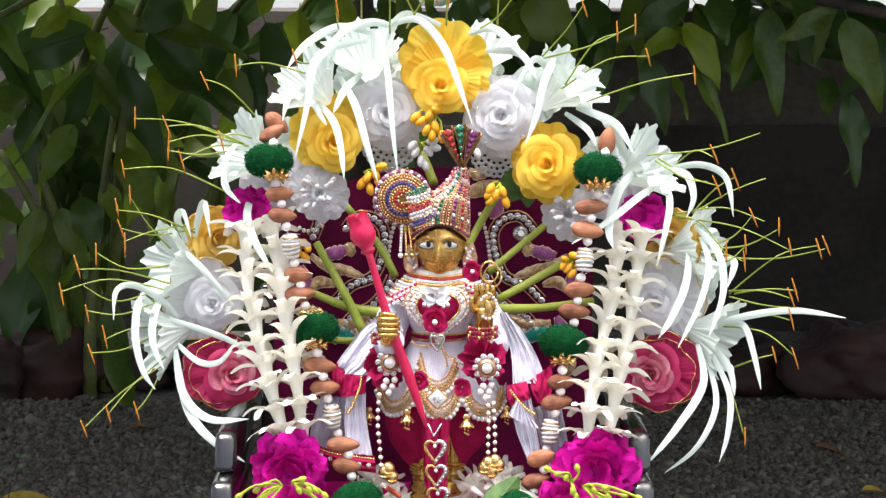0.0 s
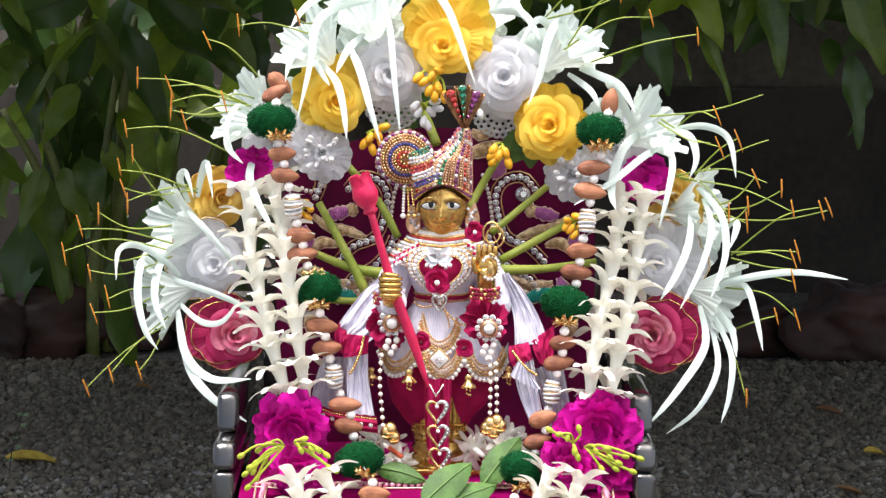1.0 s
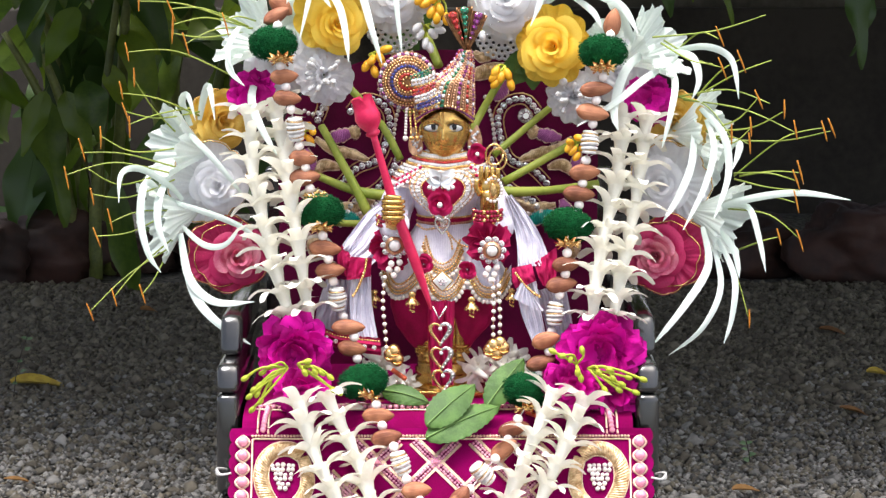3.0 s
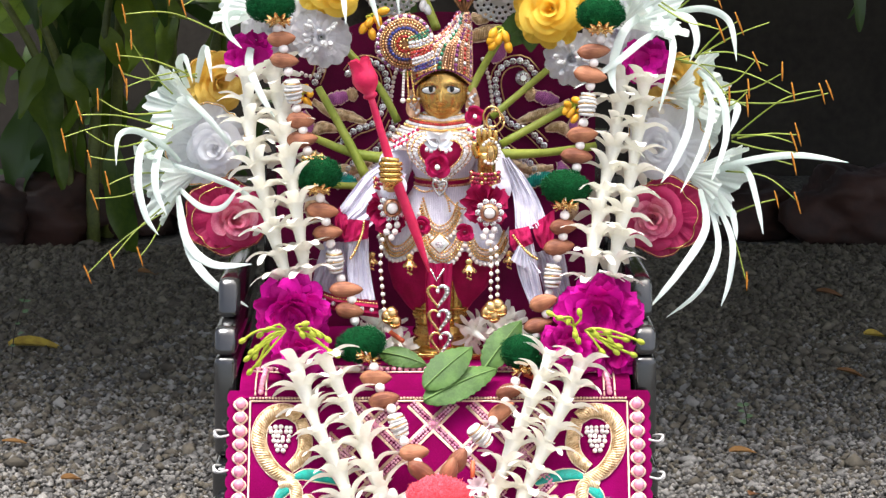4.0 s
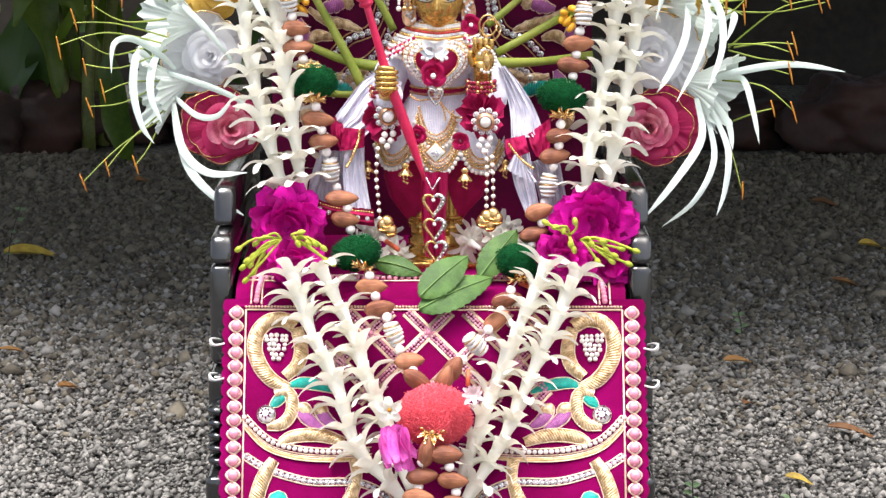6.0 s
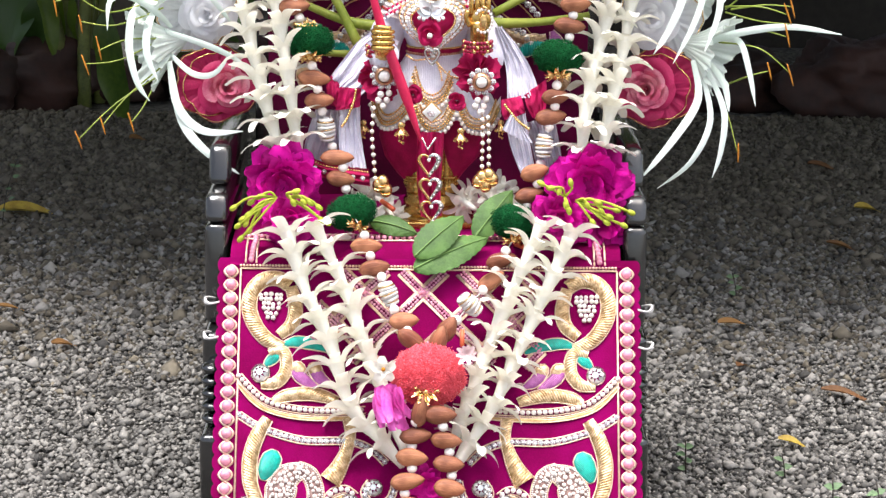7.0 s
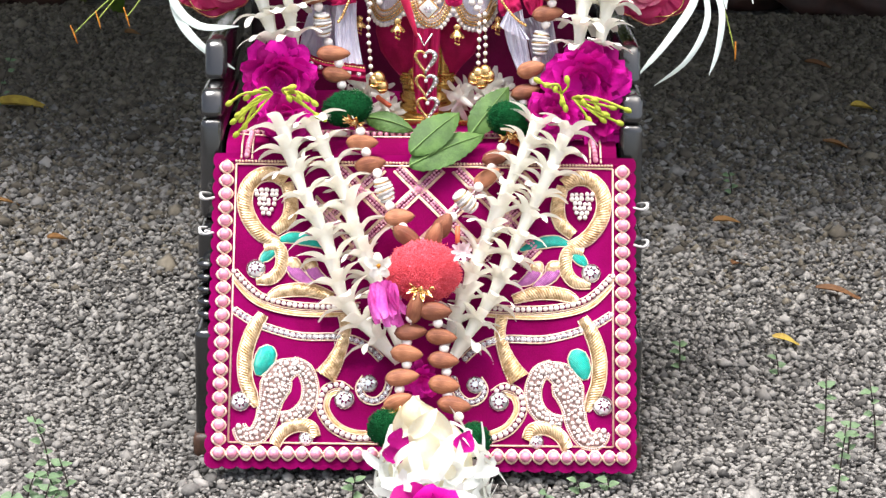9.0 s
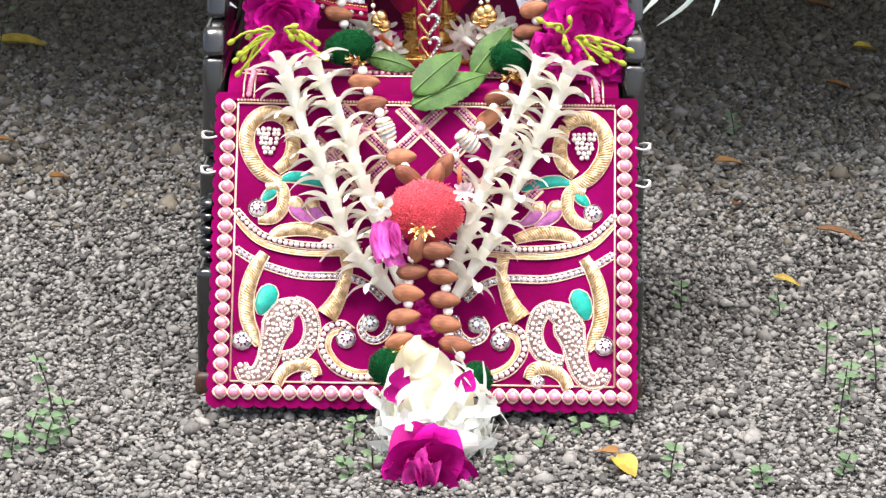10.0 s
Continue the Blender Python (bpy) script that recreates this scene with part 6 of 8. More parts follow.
garland("almonds, pearls and green pompoms threaded in a hanging garland", [
    ("a", (-0.1385, 2.11, 0.59), 30), ("a", (-0.1352, 2.12, 0.598), -40), ("p", (-0.1369, 2.1, 0.582)), ("g", (-0.1409, 2.1, 0.5669), 0), ("c", (-0.1328, 2.08, 0.5572), 180), ("p", (-0.1342, 2.085, 0.5489)),
    ("a", (-0.1309, 2.085, 0.5402), 4), ("p", (-0.1295, 2.085, 0.5314)), ("a", (-0.1286, 2.085, 0.5217), -5), ("p", (-0.1253, 2.085, 0.5119)), ("w", (-0.1215, 2.085, 0.4953), 5),
    ("p", (-0.1187, 2.085, 0.4802)), ("a", (-0.1154, 2.085, 0.4699), -4), ("p", (-0.1135, 2.085, 0.4616)), ("a", (-0.1146, 2.085, 0.4532), 6), ("p", (-0.1098, 2.085, 0.4434)), ("c", (-0.1047, 2.08, 0.4348), 0),
    ("g", (-0.1013, 2.08, 0.424), 0), ("c", (-0.0999, 2.06, 0.4146), 180), ("p", (-0.098, 2.06, 0.4063)), ("a", (-0.0961, 2.06, 0.3955), -5), ("p", (-0.0933, 2.06, 0.3862)), ("a", (-0.0919, 2.06, 0.3764), 4),
    ("p", (-0.0895, 2.06, 0.3671)), ("w", (-0.0858, 2.06, 0.3519), 5), ("p", (-0.081, 2.06, 0.3362))])
garland("almonds, pearls and green pompoms threaded in a hanging garland", [
    ("a", (0.1508, 2.11, 0.5833), 80), ("p", (0.1483, 2.1, 0.5739)), ("g", (0.1421, 2.1, 0.5593), 0), ("c", (0.1409, 2.08, 0.5496), 180), ("p", (0.1413, 2.085, 0.5394)),
    ("a", (0.1356, 2.085, 0.5291), 4), ("p", (0.1357, 2.085, 0.5194)), ("a", (0.1329, 2.085, 0.5087), -10), ("p", (0.1329, 2.085, 0.4994)), ("w", (0.1306, 2.085, 0.4833), -5),
    ("p", (0.1274, 2.085, 0.4676)), ("a", (0.1265, 2.085, 0.4573), 3), ("p", (0.1246, 2.085, 0.4479)), ("a", (0.1218, 2.085, 0.4386), -5), ("p", (0.1218, 2.085, 0.4288)),
    ("g", (0.1124, 2.08, 0.4123), -6), ("c", (0.1111, 2.06, 0.401), 180), ("p", (0.1107, 2.06, 0.3913)), ("a", (0.1098, 2.06, 0.3815), 4), ("p", (0.1093, 2.06, 0.3731)), ("a", (0.106, 2.06, 0.3638), 8),
    ("p", (0.1046, 2.06, 0.355)), ("w", (0.1009, 2.06, 0.3387), -5), ("p", (0.098, 2.06, 0.323))])
garland("almonds, pearls and pompoms lying down over the seat front", [
    ("a", (-0.0758, 2.04, 0.3308), 0), ("p", (-0.071, 2.04, 0.3225)), ("a", (-0.0729, 2.04, 0.3127), -8), ("p", (-0.0686, 2.04, 0.3039)), ("g", (-0.0633, 2.03, 0.2856), 10), ("c", (-0.0558, 2.005, 0.2799), 150),
    ("p", (-0.0513, 2, 0.2729)), ("a", (-0.0498, 2, 0.2636), 0), ("p", (-0.0463, 1.995, 0.2561)), ("a", (-0.0428, 1.99, 0.2472), 12), ("p", (-0.0365, 1.985, 0.2407)), ("w", (-0.0305, 1.975, 0.2293), 20),
    ("p", (-0.0255, 1.965, 0.218)), ("a", (-0.0173, 1.96, 0.2097), 5), ("p", (-0.0144, 1.955, 0.2024)), ("a", (-0.01, 1.945, 0.1971), -35)])
garland("almonds, pearls and pompoms lying down over the seat front", [
    ("a", (0.0922, 2.04, 0.3195), 18), ("p", (0.0949, 2.04, 0.3097)), ("a", (0.0879, 2.04, 0.2998), 15), ("p", (0.0857, 2.04, 0.2904)), ("g", (0.0756, 2.03, 0.2778), -10), ("c", (0.0746, 2.005, 0.27), 190),
    ("p", (0.0675, 2, 0.2604)), ("a", (0.0639, 2, 0.2525), 15), ("p", (0.0592, 1.995, 0.2439)), ("a", (0.0554, 1.985, 0.2381), 35), ("p", (0.0483, 1.98, 0.2315)), ("w", (0.0375, 1.97, 0.2219), 45),
    ("p", (0.0268, 1.96, 0.2108)), ("a", (0.0189, 1.95, 0.2057), 60), ("a", (0.0115, 1.94, 0.1988), 70)])
mid = garland("row of almonds and pearls below a coral pompom", [
    ("c", (0.0015, 1.895, 0.1673), 0), ("a", (-0.0029, 1.89, 0.1535), 80), ("p", (-0.0064, 1.89, 0.1448)), ("a", (-0.0063, 1.89, 0.1327), 5), ("p", (-0.0094, 1.89, 0.124)), ("a", (-0.0093, 1.885, 0.116), -5),
    ("p", (-0.0092, 1.885, 0.1068)), ("a", (-0.0127, 1.88, 0.0973), 8), ("p", (-0.0149, 1.88, 0.087)), ("a", (-0.0161, 1.875, 0.0781), 25), ("c", (-0.0205, 1.87, 0.0686), 30)])
garland("row of almonds and pearls below a coral pompom", [
    ("a", (0.0132, 1.89, 0.1508), 0), ("p", (0.0156, 1.89, 0.1408)), ("a", (0.0185, 1.89, 0.1292), -5), ("p", (0.021, 1.89, 0.1191)), ("a", (0.0206, 1.885, 0.1106), -4),
    ("p", (0.0231, 1.885, 0.1009)), ("a", (0.0214, 1.88, 0.0914), -6), ("p", (0.0243, 1.88, 0.0822)), ("a", (0.0299, 1.875, 0.0758), -8), ("p", (0.0336, 1.87, 0.0674))])
g = pom_mesh(CORAL_POM, 0.029, 9500, 5, 0.019)
ob = tagged(new("coral_pompom", g), "large coral-red chenille pompom on the embroidered cloth", "pompom")
ob.location = (0.0036, 1.915, 0.1761)
ob.scale = (1, 0.75, 1)
for p, k in (((-0.0263, 1.865, 0.0592), 0), ((0.0458, 1.865, 0.049), 1)):
    ob = tagged(new("green_pompom", POM[k]), "dark green chenille pompom at the garland's end", "pompom", "green pompoms")
    ob.location = p
    ob.scale = (0.75, 0.7, 0.95)
# ---- backrest panel ----
BACK = 2.205
back = thing("backrest_panel", "maroon velvet backrest panel embroidered with gold and rhinestones", "backrest", (0, BACK, 0.26))
g = Geo()


def arch(u, v, y=0.0):
    x = (v * 2 - 1) * 0.145
    top = 0.20 + 0.09 * math.sqrt(max(0, 1 - (x / 0.147) ** 2))
    return (x, y, top * u)


g.grid(arch, 20, 40)
g.grid(lambda u, v: arch(u, v, 0.018), 20, 40)
g.put("velvet", MAROON, back)
BO = -V((0, BACK, 0.26))
MIDX = (0.0053, 2.2, 0.4988)[0]


def both(pts):
    return (pts, [(2 * MIDX - p[0], p[1], p[2]) for p in pts])


for src in ([(0.0896, 2.2, 0.4963), (0.0788, 2.2, 0.5076), (0.0625, 2.2, 0.5045), (0.0544, 2.2, 0.4912), (0.057, 2.2, 0.4716), (0.0653, 2.2, 0.4525), (0.0848, 2.2, 0.4442), (0.1013, 2.2, 0.4276)], [(0.0478, 2.2, 0.4524), (0.0556, 2.2, 0.4369), (0.0684, 2.2, 0.424), (0.0839, 2.2, 0.4162), (0.0994, 2.2, 0.3954)], [(0.1193, 2.2, 0.4886), (0.1141, 2.2, 0.5041), (0.1242, 2.2, 0.5143)]):
    for pts in both(src):
        c = along(pts, 0.0062)
        for p in c:
            ob = Geo().stone((0, 0, 0), 0.0033, (U(-.2, .2), -1, U(-.2, .2))).put("rhinestone", GEM, back, smooth=False)
            ob.location = p + BO + V((0, -0.001, 0))
        g = Geo()
        for s in (-1, 1):
            line = []
            for i, p in enumerate(c):
                d = (c[min(i + 1, len(c) - 1)] - c[max(i - 1, 0)]).normalized()
                line.append(p + V((-d.z, 0, d.x)) * s * 0.0050)
            g.tube(line, 0.0007, 5, smooth=1)
        g.put("edging_cord", GOLD, back).location = BO
for src, r, m in (([(0.0735, 2.2, 0.4514), (0.0888, 2.2, 0.4576), (0.1067, 2.2, 0.4618), (0.122, 2.2, 0.4721)], 0.0058, GOLD_RIB), ([(0.0877, 2.2, 0.4783), (0.0964, 2.2, 0.4747), (0.1118, 2.2, 0.4716)], 0.0075, LILAC), ([(0.081, 2.2, 0.4783), (0.0861, 2.2, 0.4773), (0.0913, 2.2, 0.4752)], 0.0072, GOLD_RIB),
                  ([(0.0685, 2.2, 0.4162), (0.0865, 2.2, 0.4084), (0.107, 2.2, 0.411)], 0.006, GOLD_RIB), ([(0.0426, 2.2, 0.5092), (0.0488, 2.2, 0.4886), (0.0519, 2.2, 0.4628)], 0.0030, PEARL), ([(0.1121, 2.2, 0.4162), (0.1199, 2.2, 0.4006), (0.1302, 2.2, 0.4058)], 0.0075, LILAC),
                  ([(0.0814, 2.2, 0.3954), (0.0942, 2.2, 0.4006), (0.1071, 2.2, 0.4032)], 0.0085, TEAL), ([(0.0272, 2.2, 0.5271), (0.0425, 2.2, 0.5323), (0.0603, 2.2, 0.5374)], 0.0075, GOLD_RIB), ([(0.0502, 2.2, 0.5066), (0.0579, 2.2, 0.5143), (0.0629, 2.2, 0.5246)], 0.0065, LILAC), ([(0.071, 2.2, 0.424), (0.0865, 2.2, 0.4068), (0.102, 2.2, 0.3891)], 0.0030, PEARL), ([(0.0468, 2.2, 0.4447), (0.0572, 2.2, 0.424), (0.0711, 2.2, 0.4084), (0.0917, 2.2, 0.3995)], 0.0030, PEARL),
                  ([(0.1258, 2.2, 0.437), (0.1134, 2.2, 0.4473), (0.0991, 2.2, 0.4447)], 0.0060, GOLD_RIB), ([(0.0583, 2.2, 0.3902), (0.0711, 2.2, 0.4006), (0.0866, 2.2, 0.3891)], 0.0065, GOLD_RIB), ([(0.1123, 2.2, 0.385), (0.1252, 2.2, 0.3745), (0.1202, 2.2, 0.3589)], 0.0060, GOLD_RIB), ([(0.1297, 2.2, 0.4628), (0.1247, 2.2, 0.4473), (0.1325, 2.2, 0.4318)], 0.0055, LILAC),
                  ([(0.1116, 2.2, 0.4989), (0.1244, 2.2, 0.4938), (0.1346, 2.2, 0.4989)], 0.0030, PEARL), ([(0.0323, 2.2, 0.5502), (0.0399, 2.2, 0.5451), (0.0527, 2.2, 0.5502)], 0.0055, GOLD_RIB)):
    for pts in both(src):
        g = Geo()
        if m is PEARL:
            beads(g, pts, r * 0.7)
        else:
            w = [r * 0.3, r * 0.70, r * 0.82, r * 0.66, r * 0.3]
            c = along(pts, 0.0004)
            n = len(c) - 1

            def rib(u, v):
                i = round(u * n)
                d = (c[min(i + 1, n)] - c[max(i - 1, 0)]).normalized()
                a = math.pi * v
                rr = lerp_list(w, u) * (0.74 + 0.38 * abs(math.sin(math.pi * (i * 0.0004 / 0.0022 + 3.2 * v))) ** 0.7)
                o = c[i] + V((-d.z, 0, d.x)) * math.cos(a) * rr
                return o + V((0, -math.sin(a) * rr * 0.5, 0))

            g.grid(rib, n, 18)
            e = Geo()
            for v in (0, 1):
                e.tube([rib(u, v) + V((0, -0.0005, 0)) for u in np.linspace(0, 1, 16)], 0.0007, 5, smooth=2)
            e.put("edging_cord", CORD, back).location = BO
        g.put("beading" if m is PEARL else "embroidery", m, back).location = BO
for p in both([(0.0789, 2.2, 0.4922)]):
    ob = Geo().stone((0, 0, 0), 0.0070, (0.1, -1, 0.1), 12).put("rhinestone", GEM, back, "large clear rhinestone", smooth=False)
    ob.location = V(p[0]) + BO


# ---- thick green stalks fanned out behind the statue ----
for pts, r in (([(0.0571, 2.15, 0.4301), (0.0976, 2.16, 0.4301), (0.1435, 2.17, 0.4347)], (0.0062, 0.0042, 0.0042)), ([(0.0583, 2.16, 0.4377), (0.0978, 2.17, 0.4582), (0.1361, 2.18, 0.4783)], (0.0042, 0.0042, 0.0040)),
               ([(0.0498, 2.17, 0.4607), (0.0753, 2.18, 0.4808), (0.106, 2.19, 0.5052)], (0.0038, 0.0036, 0.0036)), ([(0.0302, 2.18, 0.4808), (0.0424, 2.19, 0.5026), (0.0576, 2.19, 0.5282)], (0.0042, 0.004, 0.004)),
               ([(-0.0382, 2.15, 0.426), (-0.0737, 2.16, 0.43), (-0.112, 2.17, 0.4438)], (0.0066, 0.0048, 0.0036)), ([(-0.0609, 2.15, 0.4087), (-0.0787, 2.16, 0.4427), (-0.1046, 2.18, 0.4859)], (0.0056, 0.0046, 0.004)),
               ([(-0.0336, 2.17, 0.4566), (-0.0499, 2.18, 0.4859), (-0.0785, 2.19, 0.5179)], (0.0042, 0.004, 0.004)), ([(-0.0587, 2.16, 0.4009), (-0.0789, 2.16, 0.4004), (-0.0996, 2.17, 0.4002)], (0.0036, 0.0036, 0.0036)),
               ([(0.0008, 2.18, 0.5394), (-0.0043, 2.19, 0.5511), (-0.011, 2.2, 0.5655)], (0.0048, 0.0048, 0.0048)), ([(-0.0247, 2.19, 0.4949), (-0.0338, 2.19, 0.5077), (-0.0391, 2.2, 0.5194)], (0.0042, 0.004, 0.004))):
    Geo().tube(pts, [0.86 * q for q in r], 12).put("x", STEM)
    ob = bpy.data.objects["x"]
    ob.name = "flower_stalk"
    ob.data.name = "flower_stalk"
    tagged(ob, "thick smooth green flower stalk against the maroon backrest", "flower stalk", "green stalks")


# ---- roses of foam and cloth round the backrest ----
def big_rose(p, r, mats, label, seed, tilt=(0, 0), wavy=0.05, turns=5, depth=0.75):
    ob = thing("artificial_rose", label, "artificial flower", p, "roses round the backrest")
    rose(ob, r, mats, seed, turns, wavy, depth=depth)
    ob.rotation_euler = (radians(tilt[0]), 0, radians(tilt[1]))
    return ob


def calyx(ob, r, mat, n, seed, w=0.6, l=1.3):
    """Outer ruffled petals behind a rose."""
    q = random.Random(seed)
    for k in range(n):
        a = 2 * math.pi * k / n + q.uniform(-0.15, 0.15)
        d = V((math.cos(a), 0.1, math.sin(a)))
        g = Geo()
        g.petal(aim((0, 0.004, 0), d, (0, -1, 0)), r * l * q.uniform(0.9, 1.1), r * w * 1.5, curl=q.uniform(-0.2, 0.5), cup=0.18, tip=0.6, nu=7, nv=6, wave=0.06, base=0.3, end=0.76)
        g.put("outer_petal", mat, ob)


PXM = 0.00048
for i, (p, r, back_at, back_r) in enumerate((((0.0070, 2.150, 0.6290), 48, (0.004, 0.012, 0.018), 84), ((-0.0880, 2.145, 0.5800), 48, (-0.002, 0.012, 0.010), 70), ((0.1015, 2.140, 0.5600), 52, (-0.002, 0.012, 0.002), 70))):
    ob = big_rose(p, r * PXM * 1.1, YELLOW, "bright yellow foam rose with a gauze frill on the backrest", 20 + i, (-8, (0, 12, -12)[i]), 0.04)
    ruffle(ob, back_at, back_r * PXM, YELLOW_GAUZE, i + 3, lobes=11, pleats=12, label="yellow gauze frill")
    ruffle(ob, V(back_at) * 0.5, back_r * PXM * 0.80, YELLOW_GAUZE, i + 30, lobes=7, pleats=10, label="yellow gauze frill")
for i, (p, r, m, lab) in enumerate((
        ((-0.0403, 2.16, 0.6038), 56, WHITE_ROSE, "white foam rose beside a yellow rose on the backrest"), ((0.0600, 2.16, 0.6020), 58, WHITE_ROSE, "white foam rose with glistening round petals"),
        ((-0.1937, 2.14, 0.4380), 50, WHITE_ROSE, "white gauze rose edged with gold thread"), ((0.1960, 2.14, 0.4380), 50, WHITE_ROSE, "white gauze rose edged with gold thread"),
        ((-0.0998, 2.15, 0.5348), 48, WHITE_ROSE, "white pleated paper flower with frosted stamens"), ((0.1191, 2.15, 0.5159), 44, WHITE_ROSE, "white pleated paper flower with frosted stamens"),
        ((-0.144, 2.17, 0.5428), 50, WHITE_ROSE, "white fabric rose behind the almond garland"), ((0.1603, 2.17, 0.5354), 50, WHITE_ROSE, "white fabric rose behind the almond garland"))):
    ob = big_rose(p, r * PXM, m, lab, 40 + i, (-6, U(-10, 10)), 0.06, 2 if i in (4, 5) else 5)
    if i in (2, 3):
        ruffle(ob, (-0.010 if i == 2 else 0.010, 0.008, 0.002), r * PXM * 1.5, WHITE_ROSE, i, 1.0, 7, rim=GILT, label="white gauze edged with gold thread")
    elif i in (4, 5):
        for k in range(4):
            ruffle(ob, (0, 0.006 - 0.004 * k, 0), r * PXM * (1.12 - 0.18 * k), m, 60 + i * 5 + k, 1.0, 13, 26, 0.25 + 0.1 * k, label="pleated white paper")
    else:
        calyx(ob, r * PXM, m, 6, i + 9, 0.75, 1.2)
        ruffle(ob, (0, 0.010, 0), r * PXM * 1.25, m, i + 70)
    if i < 2:
        for k in range(14):
            a, q = U(0, 6.28), U(0.3, 1.0) * r * PXM
            Geo().ball((math.cos(a) * q, -0.010 - 0.006 * (1 - q / (r * PXM)), math.sin(a) * q), 0.0009, nu=4, nv=6).put("droplet", GEM, ob, "clear glue droplet")
    if i in (4, 5):
        for k in range(20):
            d = V((U(-1, 1), -1.2, U(-1, 1))).normalized()
            g = Geo().tube([d * 0.006, d * 0.018], 0.0006, 5).ball(d * U(0.019, 0.024), (0.0024, 0.0024, 0.0042), d.to_track_quat("Z", "Y").to_matrix(), 6, 8)
            g.put("stamen", WHITE_BUD, ob, "frosted white bud on a wire")
for i, (p, r) in enumerate((((-0.1770, 2.13, 0.3760), 62), ((0.1930, 2.13, 0.3760), 64))):
    ob = big_rose(p, r * PXM * 0.84, [BLUSH, BLUSH, PINK_ROSE], "rose-pink gauze rose with pale inner petals", 60 + i, (-6, (10, -10)[i]), 0.05)
    for k in range(2):
        ruffle(ob, ((-0.008, 0.008)[i], 0.008 - 0.004 * k, 0.002), r * PXM * (1.18 - 0.2 * k), PINK_ROSE, 30 + i + 7 * k, 1.0, 6, 20, rim=GILT, label="deep pink gauze edged with gold thread")
for i, (p, r) in enumerate((((-0.1934, 2.165, 0.4938), 52), ((0.2132, 2.165, 0.4905), 52))):
    ob = big_rose(p, r * PXM, PALE_YELLOW, "pale yellow gauze flower edged with gold thread", 70 + i, (0, (25, -25)[i]), 0.08)
    ruffle(ob, (0, 0.006, 0), r * PXM * 1.1, PALE_YELLOW, 50 + i, rim=GILT, label="yellow gauze edged with gold thread")


def papery(p, r, seed, label, mat=PURPLE, wide=1.0, n=60):
    """A full papery bloom of many crinkled petals, like a small peony."""
    q = random.Random(seed)
    ob = thing("magenta_bloom", label, "flower", p, "magenta blooms")
    Geo().ball((0, 0.004, 0), (r * 0.55, r * 0.35, r * 0.55), nu=6, nv=10).put("flower_heart", mat, ob)
    for k in range(n):
        f = (k + 0.5) / n
        a = k * 2.399963
        tilt = 0.25 + 1.25 * math.sqrt(f)
        d = V((math.sin(tilt) * math.cos(a), -math.cos(tilt), math.sin(tilt) * math.sin(a)))
        g = Geo()
        g.petal(aim(d * r * 0.25, d + V((q.uniform(-.25, .25), q.uniform(-.15, .15), q.uniform(-.25, .25))), V((0, -1, 0)) - d * 0.2), r * q.uniform(0.55, 0.88), r * q.uniform(0.5, 0.8) * wide, curl=q.uniform(0.0, 1.1), cup=0.25, tip=0.62, nu=7, nv=6, wave=0.11, base=0.25, end=0.86)
        g.put("petal", mat, ob)
    return ob


MAGL = "crinkled magenta papery bloom resting on the throne's arm"
papery((-0.1221, 2.045, 0.3089), 68 * PXM, 1, MAGL)
papery((-0.1136, 2.025, 0.2775), 52 * PXM, 2, MAGL)
papery((0.1388, 2.045, 0.3087), 78 * PXM, 3, MAGL)
papery((0.1153, 2.025, 0.2837), 54 * PXM, 4, MAGL)
papery((0.1476, 2.04, 0.2761), 55 * PXM, 8, MAGL)
papery((-0.162, 2.14, 0.5199), 44 * PXM, 5, "crinkled magenta papery bloom beside the almond garland")
papery((0.1857, 2.14, 0.5136), 46 * PXM, 6, "crinkled magenta papery bloom beside the almond garland")


# green bud sprays tucked between the blooms
def bud_spray(p, ends, label, mat=BUD, r=0.0029, stalk=BUD):
    ob = thing("bud_spray", label, "bud spray", p, "bud sprays")
    for e in ends:
        e = V(e) - V(p)
        mid = e * 0.5 + V((U(-.004, .004), -0.003, U(0, .006)))
        g = Geo().tube([V((0, 0, 0)), mid, e], [0.0010, 0.0010, 0.0013], 7)
        g.put("stalk", stalk, ob)
        d = (e - mid).normalized()
        g = Geo().ball(e, (r * 0.85, r * 0.85, r * 1.35), d.to_track_quat("Z", "Y").to_matrix(), 7, 10)
        g.put("bud", mat, ob)
    return ob


BL = "yellow-green flower buds on thin stalks between magenta blooms"
bud_spray((-0.1251, 2, 0.3043), [(-0.1612, 2, 0.2956), (-0.1538, 2, 0.2859), (-0.1577, 2, 0.28), (-0.1483, 2, 0.2761), (-0.1555, 2, 0.2688), (-0.1464, 2, 0.3005), (-0.1393, 2, 0.3053), (-0.1414, 2, 0.2907), (-0.149, 2, 0.2898), (-0.151, 2, 0.282)], BL)
bud_spray((-0.1156, 2, 0.3053), [(-0.1021, 1.995, 0.3025), (-0.0894, 1.995, 0.2977), (-0.0872, 1.995, 0.287), (-0.0965, 1.995, 0.3016), (-0.0825, 1.995, 0.2846), (-0.1082, 1.995, 0.3113), (-0.1107, 1.995, 0.3016)], BL)
bud_spray((0.1257, 2, 0.3041), [(0.1658, 1.995, 0.2844), (0.1718, 1.995, 0.2955), (0.1539, 1.995, 0.2917), (0.1467, 1.995, 0.2965), (0.1398, 1.995, 0.2868), (0.1516, 1.995, 0.2868), (0.1595, 1.995, 0.2975), (0.1349, 1.995, 0.3014), (0.1443, 1.995, 0.3038)], BL)
